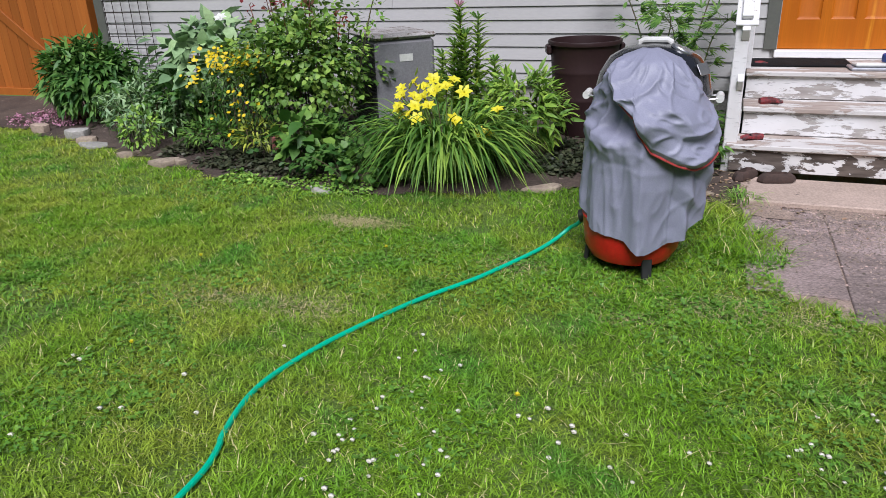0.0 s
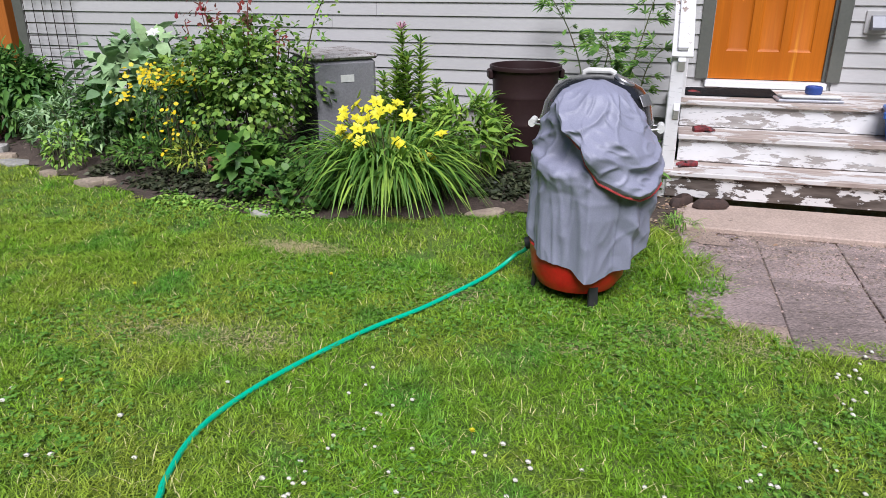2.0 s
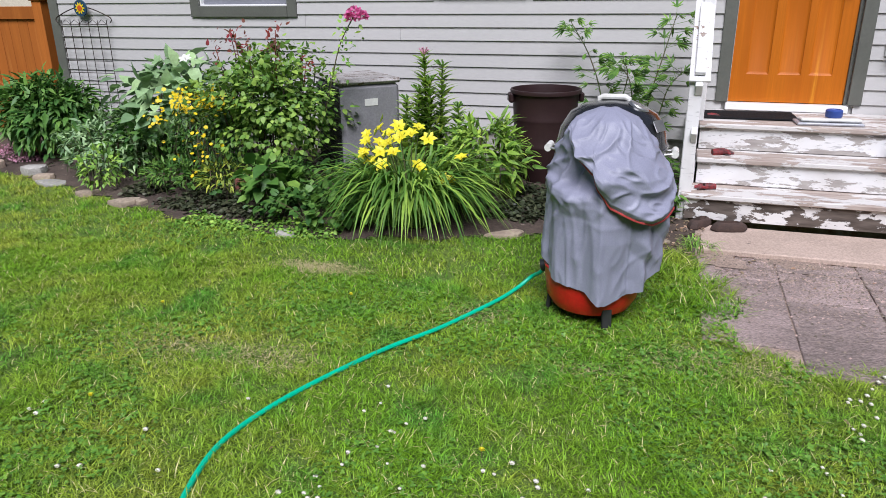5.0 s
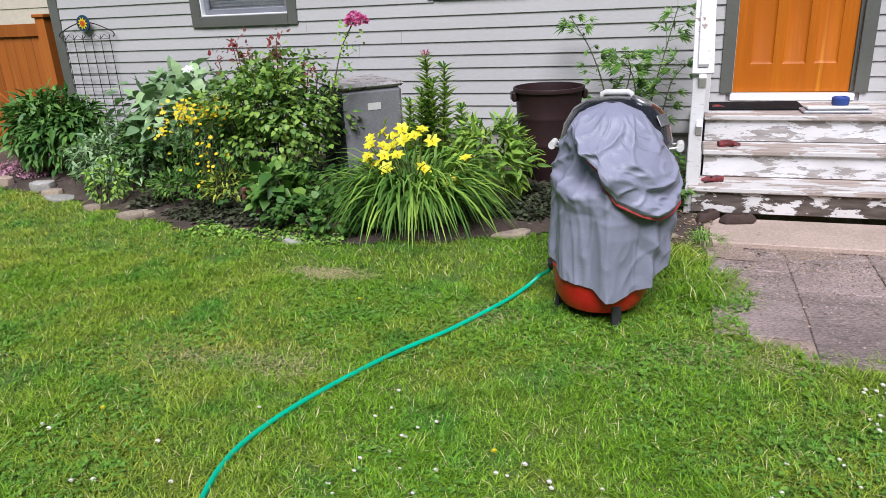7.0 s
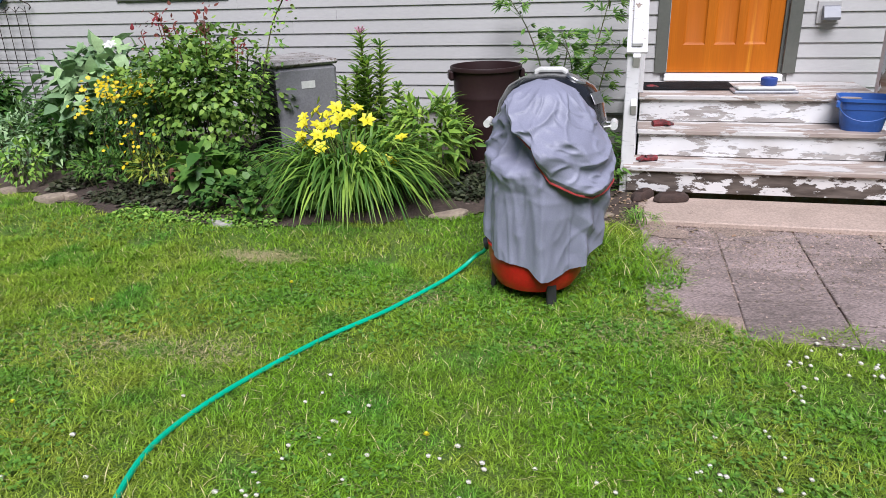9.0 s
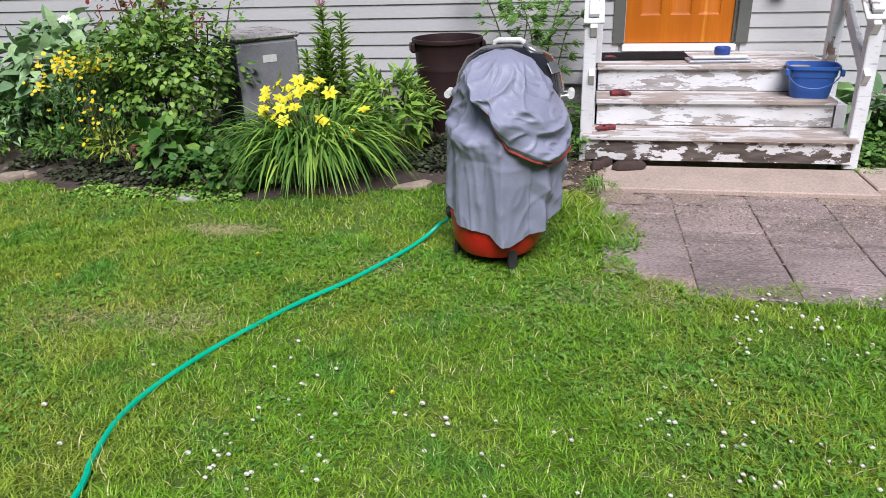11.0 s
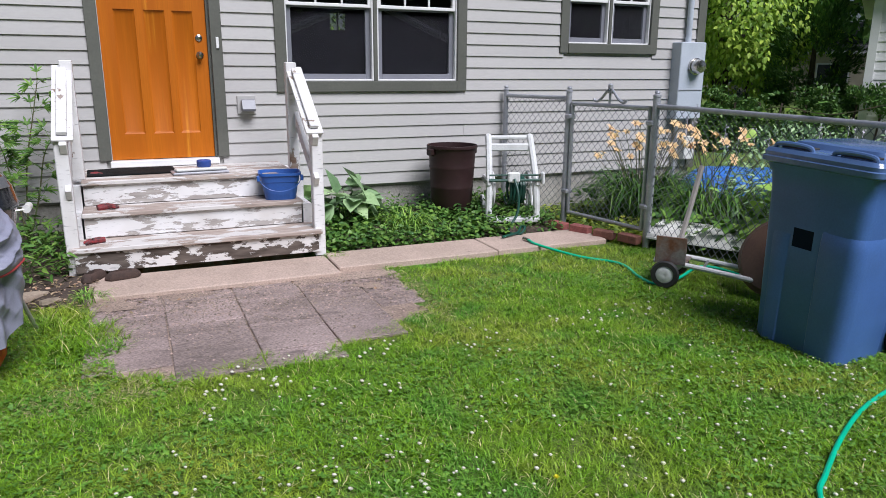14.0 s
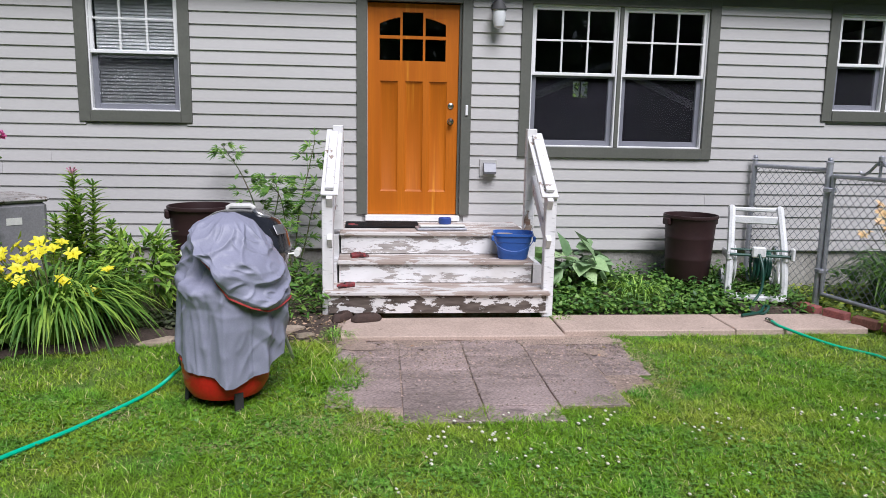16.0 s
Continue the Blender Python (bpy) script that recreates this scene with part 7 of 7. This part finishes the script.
tone = ramp(n_, l_, noise_at(n_, l_, 2.3, (1, 1, 0.01), 3.0), 0.5, 0.68)
col = mix(n_, l_, tone, col, (0.13, 0.34, 0.03))
isl = n_.new("ShaderNodeNewGeometry")
straw = ramp(n_, l_, isl.outputs["Random Per Island"], 0.955, 0.97)
col = mix(n_, l_, straw, col, (0.5, 0.46, 0.22))
hv = n_.new("ShaderNodeHueSaturation")
vr = n_.new("ShaderNodeMapRange")
vr.inputs["To Min"].default_value, vr.inputs["To Max"].default_value = 0.42, 1.42
l_.new(isl.outputs["Random Per Island"], vr.inputs["Value"])
l_.new(vr.outputs[0], hv.inputs["Value"])
l_.new(col, hv.inputs["Color"])
l_.new(hv.outputs[0], p_.inputs["Base Color"])
p_.inputs["Roughness"].default_value = 0.5
p_.inputs["Specular IOR Level"].default_value = 0.3
tl = n_.new("ShaderNodeBsdfTranslucent")
sm = n_.new("ShaderNodeMixShader")
sm.inputs[0].default_value = 0.22
l_.new(hv.outputs[0], tl.inputs["Color"])
l_.new(p_.outputs[0], sm.inputs[1])
l_.new(tl.outputs[0], sm.inputs[2])
l_.new(sm.outputs[0], n_["Material Output"].inputs["Surface"])
GRASS = m

BALD = ((-1.42, 4.35, 0.2, 0.07), (-1.75, 3.15, 0.2, 0.15), (-0.3, 3.95, 0.16, 0.1), (-1.15, 3.2, 0.3, 0.12), (0.35, 3.5, 0.12, 0.07), (1.0, 3.75, 0.3, 0.12), (2.95, 4.6, 0.15, 0.4))


def blades(b, n, x0, x1, y0, y1, seed, wide=0.0046, tall=0.027):
    g = np.random.default_rng(seed)
    x, y = lawn_points(n, x0, x1, y0, y1, g)
    thin = np.zeros(len(x))
    for i, (cx, cy, rx, ry) in enumerate(BALD):
        thin = np.maximum(thin, (1.0 if i in (0, 6) else 0.5) * np.exp(-((x - cx) / rx) ** 2 - ((y - cy) / ry) ** 2))
    k = g.random(len(x)) > 0.75 * thin
    x, y, thin = x[k], y[k], thin[k]
    c = len(x)
    a = g.random(c) * 6.283
    clump = np.sin(x * 31 + 3 * np.sin(y * 17)) * np.sin(y * 37 + 2.5 * np.sin(x * 19)) + 0.7 * np.sin(x * 11 + 2 * np.sin(y * 7)) * np.sin(y * 13 + 1)
    h = tall * (0.5 + 0.8 * g.random(c)) * (1 - 0.45 * thin) * np.clip(1 + 0.45 * clump, 0.3, 2.0)
    lean = h * (0.5 + 2.0 * g.random(c))
    w = wide * (0.6 + 0.7 * g.random(c))
    d = np.stack([np.cos(a), np.sin(a)], 1)
    s = np.stack([-d[:, 1], d[:, 0]], 1)
    z = ground_z(x, y) - 0.004
    o = np.stack([x, y], 1)
    def at(fl, fz, fw):
        xy = o + d * (lean * fl)[:, None] + s * (w * fw)[:, None]
        return np.stack([xy[:, 0], xy[:, 1], z + h * fz], 1)
    vs = np.stack([at(0, 0, -0.5), at(0, 0, 0.5), at(0.35, 0.62, -0.42), at(0.35, 0.62, 0.42), at(1.0, 1.0, 0)], 1)
    off = (np.arange(c) * 5)[:, None] + b.n
    b.f += [off + np.array([[0, 1, 3, 2]]), off + np.array([[2, 3, 4]])]
    b.v.append(vs.reshape(-1, 3))
    b.n += c * 5
    return b


b = Build()
blades(b, 210000, -2.2, 5.4, 1.2, 3.0, 1)
blades(b, 200000, -4.6, 5.45, 3.0, 4.4, 2, 0.0045)
blades(b, 130000, -7.0, 5.45, 4.4, 6.0, 3, 0.005)
blades(b, 80000, -7.5, -2.2, 1.5, 4.4, 4, 0.006)
blades(b, 110000, -5.0, 5.4, -3.0, 1.2, 6, 0.007)
blades(b, 2200, 0.6, 1.25, 4.3, 5.2, 5, 0.005, 0.06)
single("lawn_grass", b, GRASS, "short uneven lawn grass with yellow and dark patches", "grass", kind="stuff", sharp=0)

# straw-dry spots
b = Build()
g = np.random.default_rng(41)
for i, (cx, cy, rx, ry) in enumerate(BALD):
    k = int(14000 * rx * ry / 0.03 * (0.4 if i == 0 else 0.07))
    x, y = cx + rx * 0.8 * g.normal(size=k), cy + ry * 0.8 * g.normal(size=k)
    ok = lawn_at(x, y)
    x, y = x[ok], y[ok]
    p = np.stack([x, y, ground_z(x, y) + 0.004 + 0.016 * g.random(len(x))], 1)
    b.scatter(*leaf_shape(0.1, 0.1, 0.2), frames_of(g.normal(size=p.shape) * np.array([1, 1, 0.25]), np.tile([0, 0, 1.0], (len(p), 1)), 0.03 * (0.6 + 0.8 * g.random(len(p)))), p)
single("dry_grass", b, surf("straw", (0.5, 0.43, 0.22), (0.38, 0.36, 0.15), 3, 40, 0.2, 0.8, 0.0, island=0.35), "matted dry straw spots in the lawn", "grass", kind="stuff", sharp=0)
single("sand_drift", sheet(np.arange(0.85, 3.1, 0.03), np.arange(4.3, 5.32, 0.03), 0.018, lambda x, y: in_poly(x, y, PATIO) & (np.array([noise.noise(Vector((a * 3.5, c * 6, 3))) for a, c in zip(x, y)]) + (y - 4.95) * 1.6 > 0.3)),
       DIRT, "sandy dirt drifted over the pavers", "dirt", kind="structure", sharp=0)

# clover leaves and heads
g = np.random.default_rng(17)
tv, tf = leaf_shape(0.9, 0.1, 0.1, 0.6)
tri = Build()
a = np.arange(3) * 2.094
tri.scatter(tv, tf, frames_of(np.stack([np.cos(a), np.sin(a), 0 * a + 0.15], 1), np.tile([0, 0, 1.0], (3, 1)), np.ones(3)), np.zeros((3, 3)))
tv, tf = np.concatenate(tri.v), [tuple(q) for arr in tri.f for q in arr]
x, y = lawn_points(36000, -4.0, 5.4, 1.3, 4.8, g)
pick = fbm(x, y, 0.9, 4.0) + 0.25 * (x > 1.2) > 0.08
x, y = x[pick], y[pick]
p = np.stack([x, y, ground_z(x, y) + 0.014 + 0.02 * g.random(len(x))], 1)
b = Build().scatter(tv, tf, frames_of(g.normal(size=p.shape) * np.array([1, 1, 0.2]), np.array([0, 0, 1.0]) + 0.25 * g.normal(size=p.shape), 0.011 * (0.7 + 0.6 * g.random(len(p)))), p)
single("clover_leaves", b, green("clover_leaf", (0.12, 0.27, 0.03), (0.15, 0.32, 0.04), 0.5, 0.3), "patches of white clover leaves in the lawn", "clover", kind="stuff", sharp=0)
hv_ = bmesh.new()
bmesh.ops.create_icosphere(hv_, subdivisions=2, radius=1.0)
tv = np.array([v.co[:] for v in hv_.verts])
tv *= (1 + 0.32 * np.random.default_rng(1).normal(size=(len(tv), 1)))
tv[:, 2] = tv[:, 2] * 0.85
tf = [tuple(v.index for v in q.verts) for q in hv_.faces]
hv_.free()
x = np.concatenate([g.uniform(-0.6, 2.4, 380), g.uniform(1.4, 5.0, 760), g.uniform(-2.0, 0.2, 30)])
y = np.concatenate([g.uniform(1.6, 3.1, 380), g.uniform(1.3, 3.9, 760), g.uniform(1.7, 3.2, 30)])
pick = lawn_at(x, y) & ((fbm(x, y, 2.2, 9.0) > 0.02) | ((y < 2.7) & (g.random(len(x)) < 0.45)))
x, y = x[pick], y[pick]
p = np.stack([x, y, ground_z(x, y) + 0.018 + 0.013 * g.random(len(x))], 1)
b = Build().scatter(tv, tf, np.tile(np.eye(3), (len(p), 1, 1)) * (0.0052 + 0.004 * g.random(len(p)))[:, None, None], p)
single("clover_heads", b, surf("clover_white", (0.8, 0.78, 0.7), (0.68, 0.64, 0.5), 90, 300, 0.25, 0.7, 0.2), "scattered white clover flower heads in the lawn", "clover", kind="stuff", sharp=0)
for i, (x, y) in enumerate(((0.08, 2.72), (-1.6, 2.6), (-1.95, 3.5), (1.02, 1.72), (-1.0, 3.9), (2.6, 2.2))):
    d = thing("dandelion", x, y, 0.0, 0, "small yellow dandelion flower in the grass", "flower", "dandelions")
    b = Build()
    b.tube([(0, 0, 0), (0.004, 0, 0.058)], 0.0015, 5)
    part("stalk", b, STEM, d)
    v, f = leaf_shape(0.35, 0.1, -0.2, 0.5)
    a = np.arange(26) * 2.4
    dd = np.stack([np.cos(a), np.sin(a), 0.2 + np.arange(26) / 20], 1)
    part("petals", Build().scatter(v, f, frames_of(dd, np.tile([0, 0, 1.0], (26, 1)), np.full(26, 0.016)), np.tile([0.004, 0, 0.058], (26, 1))), YELLOW, d, sharp=0)
# dead leaves and bark chips
g = np.random.default_rng(23)
x = np.concatenate([g.uniform(0.3, 0.85, 60), g.uniform(0.9, 2.9, 40), g.uniform(1.0, 3.0, 12), g.uniform(-2, 4, 10)])
y = np.concatenate([g.uniform(5.35, 5.85, 60), g.uniform(4.9, 5.3, 40), g.uniform(4.0, 5.0, 12), g.uniform(2.2, 3.6, 10)])
p = np.stack([x, y, ground_z(x, y) + 0.022], 1)
b = Build().scatter(*leaf_shape(0.5, 0.3, 0.3), frames_of(g.normal(size=p.shape) * np.array([1, 1, 0.15]), np.array([0, 0, 1.0]) + 0.3 * g.normal(size=p.shape), 0.035 * (0.5 + 0.8 * g.random(len(p)))), p)
single("dead_leaves", b, surf("dead_leaf", (0.24, 0.15, 0.08), (0.32, 0.24, 0.15), 8, 40, 0.3, 0.8, 0.1, island=0.4), "scattered dry brown leaves and bark chips", "leaf litter", kind="stuff", sharp=0)

# bark chips beside the steps and grit on the paving
x, y = g.uniform(0.2, 0.95, 420), g.uniform(5.25, 6.3, 420)
p = np.stack([x, y, ground_z(x, y) + 0.012 + 0.012 * g.random(420)], 1)
b = Build().scatter(*leaf_shape(0.45, 0.1, 0.15), frames_of(g.normal(size=p.shape) * np.array([1, 1, 0.2]), np.array([0, 0, 1.0]) + 0.35 * g.normal(size=p.shape), 0.04 * (0.4 + 0.8 * g.random(420))), p)
single("bark_chips", b, surf("bark_chip", (0.42, 0.32, 0.2), (0.3, 0.21, 0.13), 8, 60, 0.3, 0.85, 0.2, island=0.45), "tan bark chips strewn beside the steps", "bark chips", kind="stuff", sharp=0)
x, y = g.uniform(0.9, 3.1, 9000), 5.32 - abs(g.normal(size=9000)) * 0.55
ok = in_poly(x, y, PATIO)
x, y = x[ok], y[ok]
p = np.stack([x, y, np.full(len(x), 0.016)], 1)
tv = np.array([(1, 0, 0), (-0.5, 0.8, 0), (-0.6, -0.7, 0), (0, 0, 0.7)])
b = Build().scatter(tv, [(0, 1, 3), (1, 2, 3), (2, 0, 3)], frames_of(g.normal(size=p.shape) * np.array([1, 1, 0.02]), np.tile([0, 0, 1.0], (len(p), 1)), 0.004 + 0.009 * g.random(len(p)) ** 3), p)
single("grit", b, surf("grit_stone", (0.4, 0.31, 0.25), (0.22, 0.17, 0.14), 20, 60, 0.3, 0.9, 0.1, island=0.5), "loose sandy grit and crumbs on the pavers", "grit", kind="stuff", sharp=0)
